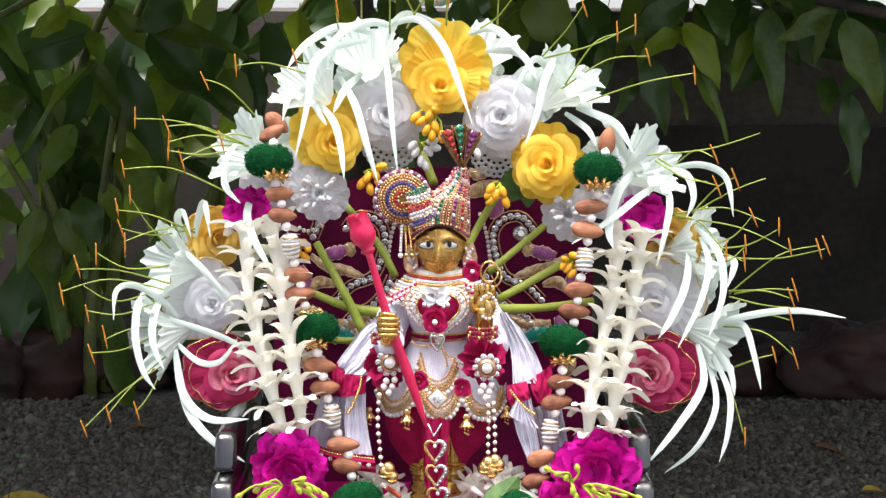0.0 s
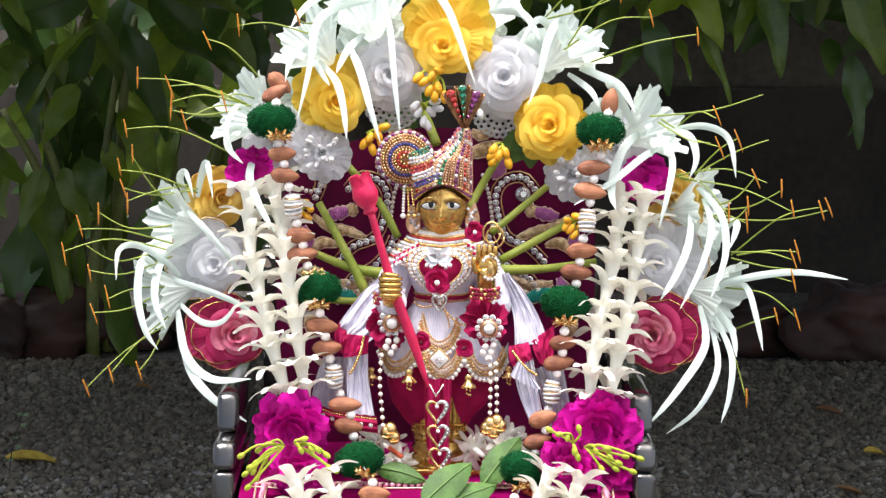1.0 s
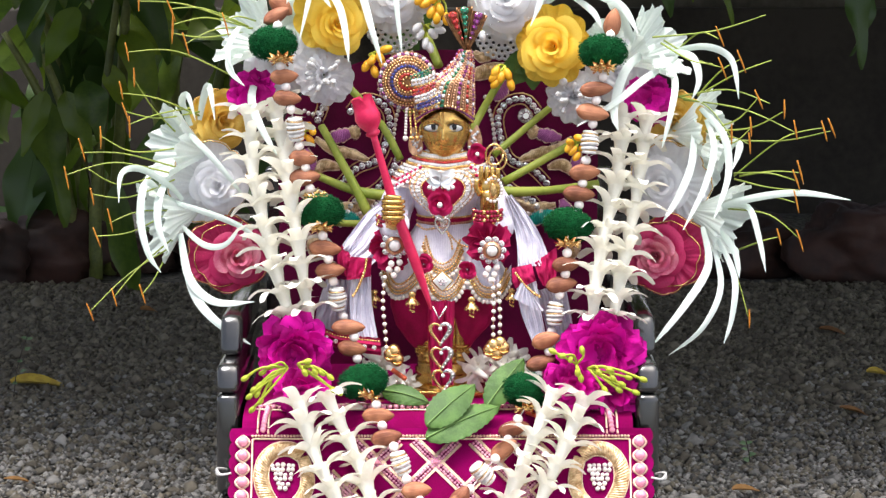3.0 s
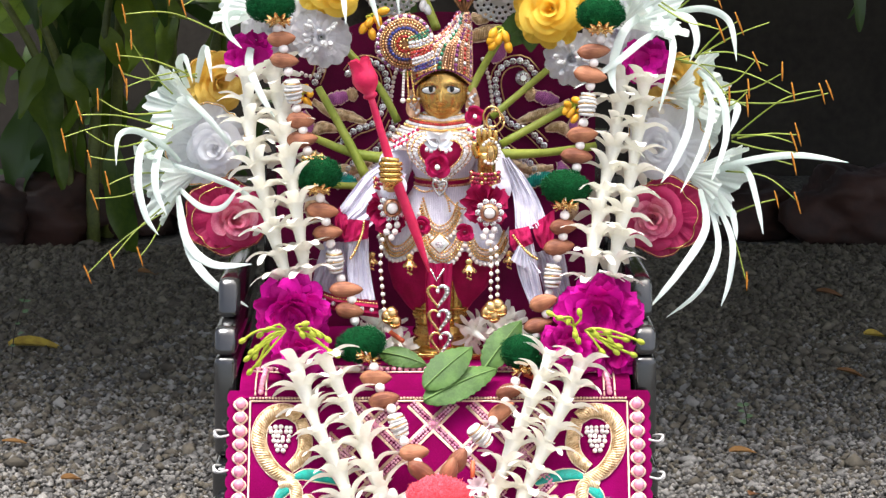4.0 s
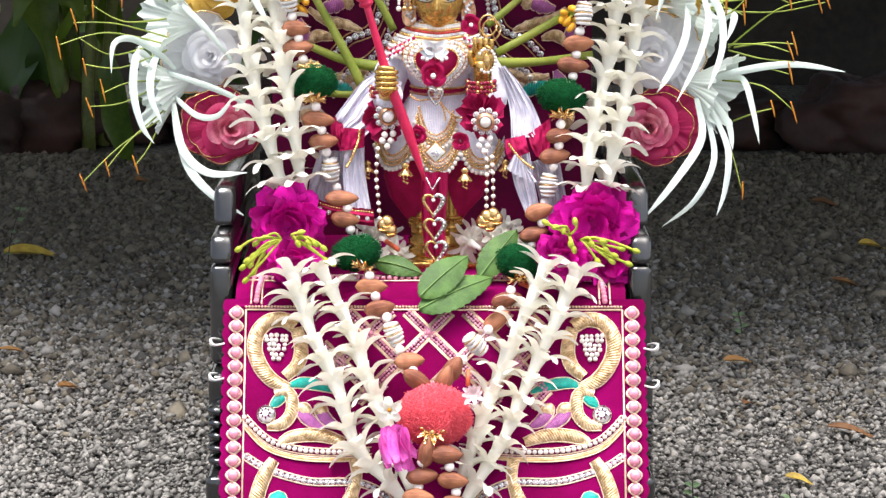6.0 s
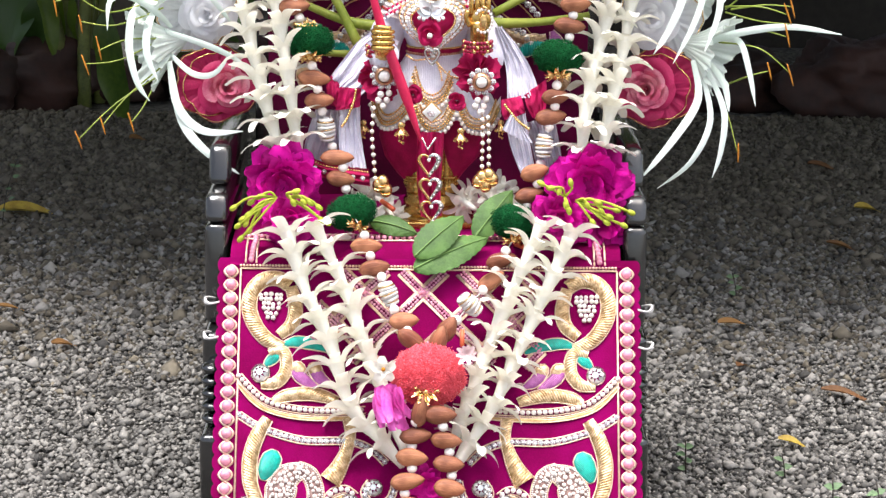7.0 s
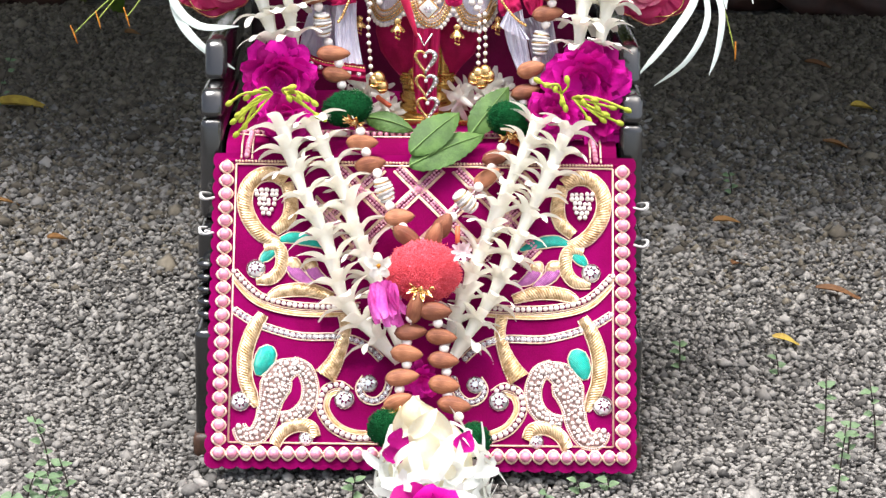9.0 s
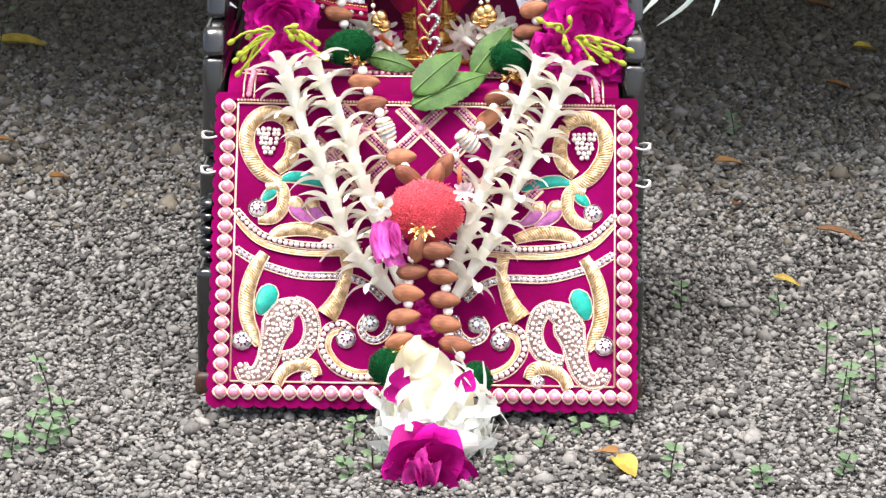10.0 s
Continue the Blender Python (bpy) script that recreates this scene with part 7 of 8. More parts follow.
bud_spray((0.1162, 2, 0.3075), [(0.104, 1.995, 0.3159), (0.096, 1.995, 0.3198), (0.1205, 1.995, 0.3207), (0.1111, 1.995, 0.3135), (0.1198, 1.995, 0.2965), (0.1169, 1.995, 0.3014)], BL)
YL = "bunch of small yellow buds on green wire"
bud_spray((-0.0006, 2.15, 0.6048), [(-0.0154, 2.14, 0.6015), (-0.0105, 2.14, 0.5981), (0.0029, 2.14, 0.608), (0.0019, 2.14, 0.5931), (-0.0006, 2.14, 0.5857), (0.0078, 2.14, 0.5847), (-0.0055, 2.14, 0.5906), (-0.0031, 2.14, 0.603)], YL, YELLOW_BUD, 0.0046)
bud_spray((-0.0604, 2.15, 0.5524), [(-0.0626, 2.14, 0.5434), (-0.0552, 2.14, 0.5384), (-0.0502, 2.14, 0.5509), (-0.0452, 2.14, 0.5583), (-0.0467, 2.14, 0.5434), (-0.0576, 2.14, 0.5484)], YL, YELLOW_BUD, 0.0044)
bud_spray((0.0592, 2.15, 0.5424), [(0.0505, 2.14, 0.5385), (0.0555, 2.14, 0.5335), (0.0505, 2.14, 0.5285), (0.0614, 2.14, 0.536), (0.064, 2.14, 0.527), (0.0495, 2.14, 0.5335)], YL, YELLOW_BUD, 0.0044)
bud_spray((0.1204, 2.12, 0.4736), [(0.1149, 2.11, 0.4799), (0.1174, 2.11, 0.4725), (0.1223, 2.11, 0.4839), (0.114, 2.11, 0.475), (0.1209, 2.11, 0.4675), (0.1272, 2.11, 0.475)], YL, YELLOW_BUD, 0.0038)
bud_spray((-0.1181, 2.15, 0.4846), [(-0.1101, 2.14, 0.4859), (-0.1126, 2.14, 0.4783), (-0.115, 2.14, 0.4909), (-0.12, 2.14, 0.4808)], YL, YELLOW_BUD, 0.0040)
bud_spray((-0.0107, 2.16, 0.574), [(-0.0155, 2.15, 0.5699), (-0.0106, 2.15, 0.5624), (-0.0041, 2.15, 0.5709), (-0.0006, 2.15, 0.5799), (-0.018, 2.15, 0.5759), (-0.0071, 2.15, 0.5589), (0.0019, 2.15, 0.5739)], "bunch of frosted white buds on green wire", WHITE_BUD, 0.0042)
bud_spray((0.0367, 2.15, 0.5799), [(0.039, 2.14, 0.5698), (0.034, 2.14, 0.5857)], "bunch of frosted white buds on green wire", WHITE_BUD, 0.0038)


# lace doilies showing between the roses
def doily(p, r, label):
    g = Geo()
    for ring, n in ((1.0, 26), (0.78, 20), (0.56, 14)):
        for k in range(n):
            a = 2 * math.pi * k / n
            c = V((math.cos(a) * r * ring, 0.002 * (1 - ring), math.sin(a) * r * ring))
            w = math.pi * r * ring / n
            g.tube([c + V((math.cos(b) * w, 0, math.sin(b) * w)) for b in np.linspace(0, 6.283, 9)], w * 0.52, 5, smooth=1)
    g.ball((0, 0, 0), (r * 0.5, 0.002, r * 0.5), nu=6, nv=16)
    ob = tagged(g.put("lace_doily", WHITE_ROSE), label, "lace", "lace doilies")
    ob.location = p


for p, r in (((-0.0388, 2.19, 0.5765), 48), ((0.0575, 2.19, 0.5689), 46)):
    doily(p, r * PXM, "white round lace doily tucked behind the roses")
for i, (p, r) in enumerate((((-0.0641, 2.195, 0.6268), 66), ((0.0903, 2.195, 0.6193), 66), ((-0.1252, 2.195, 0.576), 58), ((0.1516, 2.195, 0.5584), 58), ((-0.2216, 2.18, 0.4551), 60), ((0.2328, 2.18, 0.4502), 60), ((-0.0282, 2.205, 0.6440), 46), ((0.0494, 2.205, 0.6380), 46))):
    ob = thing("gauze_flower", "white gauze flower filling the gap between roses", "artificial flower", p, "gauze flowers")
    ruffle(ob, (0, 0, 0), r * PXM * (0.78 if i < 6 else 0.6), LILY, 80 + i, 1.0, 8, 30, 0.35)
    ruffle(ob, (0, -0.004, 0.004), r * PXM * (0.55 if i < 6 else 0.4), LILY, 90 + i, 1.0, 6, 24, 0.5)
# green leaf behind the right rose
g = Geo()
for a in (200, 235, 270):
    g.petal(aim((0.0846, 2.165, 0.5485), (math.cos(radians(a)), 0, math.sin(radians(a))), (0, -1, 0)), 0.030, 0.022, curl=0.3, cup=0.1, tip=0.6, nu=6, nv=4)
tagged(g.put("rose_leaf", LEAF), "dull green cloth leaf under a yellow rose", "leaf")


# ---- spider lilies ----
def strap(g, pts, w, twist=0.0):
    """A long narrow petal along a line, tapering to its tip, slightly channelled."""
    c = curve(pts, 6)
    n = len(c) - 1

    def fn(u, v):
        i = round(u * n)
        d = (c[min(i + 1, n)] - c[max(i - 1, 0)]).normalized()
        side = d.cross(V((0, -1, 0)))
        side = side.normalized() if side.length > 0.05 else V((1, 0, 0))
        s = v * 2 - 1
        k = w * 0.5 * (0.55 + 0.45 * math.sin(math.pi * min(1, u * 1.1))) * min(1, (1 - u) * 5 + 0.12)
        return c[i] + side * (s * k * math.cos(twist * u)) + V((0, 0.25 * k * s * s - 0.1 * k + s * k * math.sin(twist * u), 0))

    g.grid(fn, n, 4)
    g.grid(lambda u, v: fn(u, v) + V((0, 0.0009, 0)), n, 4)


def lily(label, centre, out, petals, threads):
    """A spider lily: a thin ruffled cup, strap petals, and long stamens with orange anthers."""
    ob = thing("spider_lily", label, "flower", centre, "spider lilies")
    o = -V(centre)
    d = V(out).normalized()
    rot = d.to_track_quat("Z", "Y").to_matrix()
    L = 0.044
    g = Geo()

    def cup(u, v):
        a = 2 * math.pi * v
        r = 0.004 + 0.029 * u ** 1.3
        fl = 1 + 0.10 * u * math.cos(6 * a) + 0.05 * u * math.cos(13 * a + 1) + 0.045 * u * math.cos(29 * a) + 0.03 * u * math.cos(47 * a + 2)
        return rot @ V((math.cos(a) * r * fl, math.sin(a) * r * fl, L * (u - 0.55) + u * u * (0.004 * math.cos(6 * a) + 0.002 * math.cos(19 * a))))

    g.grid(cup, 10, 150, True)
    g.put("cup", LILY, ob, "thin ruffled white cup")
    for pts in petals:
        g = Geo()
        strap(g, pts, U(11, 16.5) * PXM, U(-0.8, 0.8))
        g.put("petal", LILY, ob).location = o
    for a, b in threads:
        a, b = V(a), V(b)
        m = a.lerp(b, 0.55) + V((0, U(-.012, .006), rnd.choice((-1, 1, 1)) * U(0.002, 0.011)))
        Geo().tube([a, m, b], [0.0009, 0.0007, 0.0005], 6, smooth=6).put("filament", FILAMENT, ob).location = o
        if rnd.random() < 0.85:
            h = U(0.0075, 0.0105)
            t = U(-0.35, 0.15)
            e = b + V((0, -0.001, U(-0.003, 0.003)))
            Geo().tube([e + V((t * h, 0, h)), e + V((0.0012, 0, 0)), e - V((t * h - 0.002, 0, h))], [0.0005, 0.0009, 0.0004], 6).put("anther", ANTHER, ob, "orange curved anther").location = o


LL = "white spider lily with strap petals and orange-tipped stamens"
lily(LL, (-0.2233, 2.15, 0.4694), (-1, -0.5, 0.3),
     ([(-0.222, 2.14, 0.4858), (-0.2013, 2.11, 0.4728), (-0.1815, 2.1, 0.4515), (-0.1647, 2.09, 0.4322)], [(-0.217, 2.14, 0.4908), (-0.2236, 2.13, 0.5125), (-0.2175, 2.12, 0.5201), (-0.2098, 2.11, 0.499)], [(-0.2105, 2.15, 0.4946), (-0.2057, 2.14, 0.5149), (-0.1997, 2.13, 0.5269), (-0.1932, 2.11, 0.4995)]),
     tuple(zip([(-0.2322, 2.14, 0.4707), (-0.2274, 2.14, 0.4531), (-0.2465, 2.14, 0.4471), (-0.2325, 2.14, 0.4481), (-0.2094, 2.14, 0.5033), (-0.2168, 2.14, 0.5068), (-0.2094, 2.14, 0.4998)], [(-0.292, 2.1, 0.4879), (-0.3084, 2.1, 0.4726), (-0.3023, 2.1, 0.4583), (-0.3225, 2.1, 0.4529), (-0.2702, 2.1, 0.5086), (-0.2669, 2.1, 0.4968), (-0.2733, 2.1, 0.5243)])))
lily(LL, (-0.233, 2.14, 0.4102), (-1, -0.5, -0.2),
     ([(-0.2247, 2.13, 0.4269), (-0.2368, 2.12, 0.442), (-0.259, 2.11, 0.4569), (-0.274, 2.1, 0.4539), (-0.2755, 2.09, 0.4302)], [(-0.2391, 2.13, 0.4269), (-0.2538, 2.11, 0.445), (-0.2584, 2.1, 0.4167), (-0.2513, 2.09, 0.3862), (-0.2391, 2.08, 0.3707)],
      [(-0.2364, 2.13, 0.447), (-0.2432, 2.11, 0.4301), (-0.2429, 2.1, 0.4068), (-0.2327, 2.09, 0.3862)], [(-0.2317, 2.13, 0.4244), (-0.199, 2.1, 0.4192), (-0.1729, 2.08, 0.4127), (-0.1528, 2.07, 0.4021)], [(-0.226, 2.12, 0.3984), (-0.2169, 2.1, 0.3619), (-0.1941, 2.09, 0.3429), (-0.1589, 2.08, 0.3449)],
      [(-0.2251, 2.12, 0.3934), (-0.2146, 2.1, 0.3519), (-0.1933, 2.08, 0.3285), (-0.1619, 2.07, 0.3093)], [(-0.2295, 2.13, 0.4068), (-0.2053, 2.11, 0.3901), (-0.1846, 2.1, 0.3919), (-0.1697, 2.1, 0.4118)]),
     tuple(zip([(-0.2322, 2.13, 0.3866), (-0.2346, 2.13, 0.3917), (-0.2314, 2.13, 0.4445), (-0.2318, 2.13, 0.4169), (-0.2318, 2.13, 0.4179), (-0.2321, 2.13, 0.3942)], [(-0.3051, 2.1, 0.3318), (-0.2837, 2.1, 0.3444), (-0.3007, 2.1, 0.4365), (-0.2855, 2.1, 0.4107), (-0.2975, 2.1, 0.3993), (-0.259, 2.1, 0.3469)])))
lily(LL, (-0.1573, 2.15, 0.5673), (-0.8, -0.5, 0.5),
     ([(-0.1616, 2.14, 0.5558), (-0.1781, 2.13, 0.5567), (-0.1808, 2.12, 0.5429), (-0.1669, 2.11, 0.5291)], [(-0.1568, 2.14, 0.5408), (-0.1619, 2.12, 0.5167), (-0.1532, 2.1, 0.4959), (-0.1381, 2.09, 0.4716)], [(-0.1615, 2.14, 0.5707), (-0.173, 2.13, 0.5765), (-0.1821, 2.12, 0.5577), (-0.1741, 2.11, 0.5365)]),
     tuple(zip([(-0.1664, 2.14, 0.5781), (-0.1654, 2.14, 0.5781), (-0.1639, 2.14, 0.5766), (-0.1654, 2.14, 0.5747), (-0.1614, 2.14, 0.5766), (-0.1767, 2.14, 0.5333), (-0.231, 2.14, 0.4858), (-0.1589, 2.14, 0.5831), (-0.1489, 2.14, 0.5955)], [(-0.2578, 2.11, 0.6026), (-0.2301, 2.11, 0.5958), (-0.2288, 2.11, 0.5821), (-0.2294, 2.11, 0.5753), (-0.2178, 2.11, 0.5655), (-0.2687, 2.11, 0.5586), (-0.2632, 2.11, 0.5365), (-0.1834, 2.11, 0.5851), (-0.1974, 2.11, 0.6367)])))
lily(LL, (-0.1028, 2.16, 0.6239), (-0.7, -0.5, 0.8),
     ([(-0.0525, 2.15, 0.674), (-0.0818, 2.14, 0.6803), (-0.1108, 2.13, 0.665), (-0.126, 2.12, 0.645)], [(-0.0575, 2.15, 0.6681), (-0.0868, 2.14, 0.6621), (-0.103, 2.12, 0.6484), (-0.1086, 2.11, 0.6125), (-0.1195, 2.1, 0.565)], [(-0.1024, 2.15, 0.6097), (-0.1135, 2.13, 0.6268), (-0.1252, 2.12, 0.6191), (-0.1296, 2.11, 0.6003)],
      [(-0.1147, 2.15, 0.6245), (-0.1032, 2.12, 0.6142), (-0.0969, 2.11, 0.6052), (-0.0911, 2.1, 0.5976)], [(-0.1018, 2.14, 0.6153), (-0.0857, 2.11, 0.6003), (-0.0791, 2.1, 0.5782), (-0.0759, 2.09, 0.5518)]),
     tuple(zip([(-0.1121, 2.15, 0.6394), (-0.1021, 2.15, 0.6493), (-0.0822, 2.15, 0.674), (-0.0624, 2.15, 0.6789)], [(-0.1714, 2.12, 0.6474), (-0.1201, 2.12, 0.6533), (-0.0833, 2.12, 0.6922), (-0.0613, 2.12, 0.7188)])))
lily(LL, (-0.0582, 2.17, 0.6483), (-0.2, -0.6, 1),
     ([(-0.0824, 2.15, 0.637), (-0.0675, 2.12, 0.6142), (-0.0563, 2.1, 0.5792), (-0.0473, 2.09, 0.5499)], [(-0.0466, 2.15, 0.674), (-0.0391, 2.12, 0.6411), (-0.0349, 2.1, 0.5986), (-0.0299, 2.09, 0.5558)], [(-0.0329, 2.16, 0.6786), (-0.0525, 2.15, 0.6839), (-0.0764, 2.13, 0.6772), (-0.1006, 2.12, 0.6509)],
      [(-0.0377, 2.15, 0.6814), (-0.0128, 2.13, 0.687), (0.0078, 2.12, 0.6665), (0.0195, 2.11, 0.6403), (0.034, 2.1, 0.5987)], [(-0.0626, 2.15, 0.6394), (-0.0767, 2.13, 0.6258), (-0.0862, 2.12, 0.6069)]),
     tuple(zip([(-0.0377, 2.15, 0.674), (-0.0229, 2.15, 0.679), (-0.013, 2.15, 0.6839)], [(-0.037, 2.12, 0.7116), (0.0019, 2.12, 0.7092), (-0.0321, 2.12, 0.714)])))
lily(LL, (0.0374, 2.205, 0.6480), (0.2, -0.5, 1),
     ([(0.0068, 2.16, 0.6811), (-0.0229, 2.15, 0.6913), (-0.0375, 2.14, 0.6818)], [(0.0316, 2.16, 0.6737), (0.0513, 2.15, 0.679), (0.0683, 2.14, 0.6671), (0.0804, 2.13, 0.6504)], [(0.0466, 2.16, 0.6588), (0.0758, 2.14, 0.6573), (0.0899, 2.12, 0.6363)]),
     tuple(zip([(0.0117, 2.15, 0.6814), (0.0414, 2.15, 0.679), (0.0562, 2.15, 0.679)], [(0.0126, 2.12, 0.7092), (0.0676, 2.12, 0.7044), (0.0579, 2.12, 0.7141)])))
lily(LL, (0.1114, 2.16, 0.624), (0.7, -0.5, 0.8),
     ([(0.1188, 2.15, 0.6346), (0.1074, 2.13, 0.6514), (0.0968, 2.11, 0.6369), (0.0893, 2.1, 0.606), (0.0794, 2.09, 0.5825)], [(0.1158, 2.15, 0.6395), (0.1295, 2.13, 0.6382), (0.1496, 2.12, 0.6285)], [(0.1159, 2.15, 0.6197), (0.0976, 2.13, 0.648), (0.0849, 2.12, 0.651), (0.0674, 2.1, 0.6205)],
      [(0.1259, 2.15, 0.6098), (0.1446, 2.13, 0.6038), (0.1612, 2.12, 0.5948), (0.1729, 2.11, 0.5735)], [(0.116, 2.15, 0.6048), (0.1342, 2.12, 0.5923), (0.1411, 2.11, 0.5784)]),
     tuple(zip([(0.094, 2.14, 0.6524), (0.0955, 2.14, 0.6549), (0.1105, 2.14, 0.6253), (0.1278, 2.14, 0.613), (0.1154, 2.14, 0.6302)], [(0.1727, 2.11, 0.683), (0.1289, 2.11, 0.6999), (0.1841, 2.11, 0.6564), (0.2242, 2.11, 0.6418), (0.1572, 2.11, 0.6757)])))
lily(LL, (0.1811, 2.15, 0.555), (0.8, -0.5, 0.5),
     ([(0.2051, 2.14, 0.556), (0.2326, 2.12, 0.5619), (0.2537, 2.11, 0.5515), (0.2594, 2.1, 0.5187)], [(0.2101, 2.14, 0.551), (0.1782, 2.11, 0.5343), (0.1525, 2.09, 0.5169), (0.1191, 2.08, 0.4976)], [(0.1952, 2.14, 0.5535), (0.206, 2.12, 0.5332), (0.2011, 2.1, 0.5059), (0.1928, 2.09, 0.4767)],
      [(0.1753, 2.14, 0.556), (0.1595, 2.13, 0.5866), (0.1464, 2.12, 0.5997)], [(0.2026, 2.14, 0.556), (0.2205, 2.12, 0.553), (0.2261, 2.11, 0.5343), (0.219, 2.1, 0.5182)], [(0.1902, 2.14, 0.561), (0.1634, 2.11, 0.5441), (0.1516, 2.09, 0.512), (0.1545, 2.08, 0.4937)]),
     tuple(zip([(0.1876, 2.14, 0.5684), (0.21, 2.14, 0.5575), (0.1975, 2.14, 0.5659), (0.2279, 2.14, 0.5171), (0.2279, 2.14, 0.5171), (0.1951, 2.14, 0.5634)], [(0.2824, 2.11, 0.5902), (0.2422, 2.11, 0.5697), (0.245, 2.11, 0.5451), (0.2611, 2.11, 0.552), (0.288, 2.11, 0.551), (0.2377, 2.11, 0.5481)])))
lily(LL, (0.2244, 2.15, 0.4848), (1, -0.5, 0.2),
     ([(0.2346, 2.13, 0.4973), (0.2402, 2.11, 0.4751), (0.2313, 2.1, 0.4418), (0.2122, 2.09, 0.4058)], [(0.2295, 2.13, 0.5073), (0.2484, 2.11, 0.485), (0.2517, 2.1, 0.4517), (0.2384, 2.09, 0.4147)], [(0.2451, 2.13, 0.4523), (0.256, 2.12, 0.4762), (0.2623, 2.11, 0.4761), (0.2555, 2.1, 0.4577)],
      [(0.2247, 2.13, 0.4973), (0.2207, 2.11, 0.4602), (0.2079, 2.1, 0.4319), (0.195, 2.09, 0.4137)]),
     tuple(zip([(0.2432, 2.14, 0.4886), (0.2105, 2.14, 0.5161), (0.2457, 2.14, 0.4861), (0.2155, 2.14, 0.5136), (0.2483, 2.14, 0.4785), (0.2613, 2.14, 0.4458), (0.2358, 2.14, 0.4861), (0.2105, 2.14, 0.5161), (0.2408, 2.14, 0.481)], [(0.2755, 2.1, 0.5192), (0.2863, 2.1, 0.5148), (0.2977, 2.1, 0.5075), (0.3077, 2.1, 0.4902), (0.339, 2.1, 0.4908), (0.3326, 2.1, 0.4937), (0.2691, 2.1, 0.4922), (0.2526, 2.1, 0.4873), (0.2684, 2.1, 0.4799)])))
lily(LL, (0.2418, 2.14, 0.4105), (1, -0.5, -0.2),
     ([(0.2358, 2.13, 0.4121), (0.263, 2.11, 0.4279), (0.3107, 2.1, 0.4369), (0.3584, 2.1, 0.4305)], [(0.2506, 2.13, 0.4197), (0.2705, 2.11, 0.4229), (0.2795, 2.1, 0.3971), (0.2846, 2.09, 0.3691)], [(0.2324, 2.12, 0.4037), (0.2357, 2.1, 0.3722), (0.2121, 2.08, 0.3387), (0.1847, 2.07, 0.3075)],
      [(0.24, 2.12, 0.3937), (0.2472, 2.1, 0.3547), (0.2294, 2.08, 0.3213), (0.1999, 2.07, 0.2996)], [(0.2459, 2.12, 0.3937), (0.2589, 2.1, 0.3622), (0.2563, 2.09, 0.3292), (0.2482, 2.08, 0.3073)], [(0.2408, 2.13, 0.4071), (0.2588, 2.11, 0.3854), (0.2629, 2.1, 0.3622)]),
     tuple(zip([(0.2651, 2.13, 0.4473), (0.2601, 2.13, 0.4498), (0.2602, 2.13, 0.4448), (0.2605, 2.13, 0.4222), (0.2556, 2.13, 0.4182), (0.2661, 2.13, 0.3818), (0.2512, 2.13, 0.3818)], [(0.3128, 2.1, 0.4547), (0.3095, 2.1, 0.4478), (0.3121, 2.1, 0.4394), (0.3099, 2.1, 0.4285), (0.3139, 2.1, 0.3972), (0.2957, 2.1, 0.3981), (0.2713, 2.1, 0.3271)])))

# ---- loose leaves and petals at the statue's foot ----
for pts, w, tilt in (([(-0.0484, 2.050, 0.2737), (-0.0069, 2.035, 0.2662)], 0.019, 0.6), ([(-0.0090, 1.988, 0.2580), (0.0320, 2.018, 0.2865)], 0.029, 0.6), ([(-0.0097, 1.985, 0.2477), (0.0530, 2.012, 0.2690)], 0.030, 0.7), ([(0.0415, 2.020, 0.2668), (0.0741, 2.050, 0.3021)], 0.026, 0.4)):
    g = Geo()
    a, b = [V(p) for p in pts]
    mat = aim(a, b - a, (0, -0.75, tilt))
    L = (b - a).length

    def leaf(u, v, mat=mat, L=L, w=w):
        s = v * 2 - 1
        k = w * 0.5 * math.sin(math.pi * u ** 0.8) ** 0.75 * (1 + 0.05 * math.sin(u * 70))
        return mat @ V((k * s, L * u, 0.004 * math.sin(math.pi * u) - 0.0022 * abs(s) ** 1.5 + 0.0008 * abs(math.sin(u * 19 + abs(s) * 4)) * abs(s)))

    g.grid(leaf, 40, 10)
    g.grid(lambda u, v: V(leaf(u, v)) - V((0, -0.0006, 0.0006)), 40, 10)
    g.slot = 1
    g.tube([mat @ V((0, L * t, 0.0042 * math.sin(math.pi * t) + 0.0006)) for t in np.linspace(0.0, 0.97, 9)], [0.0008, 0.0003], 6)
    tagged(g.put("basil_leaf", [LEAF, VEIN]), "fresh green veined leaf laid at the statue's foot", "leaf", "leaves at the foot")
for i in range(26):
    right = i % 2
    p = V((0.0503, 2.08, 0.2816)) if right else V((-0.0372, 2.085, 0.2742))
    p += V((U(-0.030, 0.034) if right else U(-0.020, 0.016), U(-0.02, 0.02), U(-0.006, 0.016)))
    ob = tagged(floret(None, i % 6, Matrix()), "small white floret lying at the statue's foot", "flower", "florets at the foot")
    ob.name = "fallen_floret"
    ob.matrix_basis = T(p) @ Euler((U(0, 6), U(0, 6), U(0, 6))).to_matrix().to_4x4() @ Matrix.Diagonal((0.62, 0.62, 0.62, 1))
for a, b in ((((-0.0387, 2.06, 0.289)), (-0.0277, 2.05, 0.2835)), ((0.0762, 2.02, 0.2614), (0.0899, 2, 0.2607))):
    tagged(Geo().tube([a, b], 0.0022, 8).put("coral_stalk", CORAL_STEM), "short coral-coloured flower stalk on the seat", "stalk")

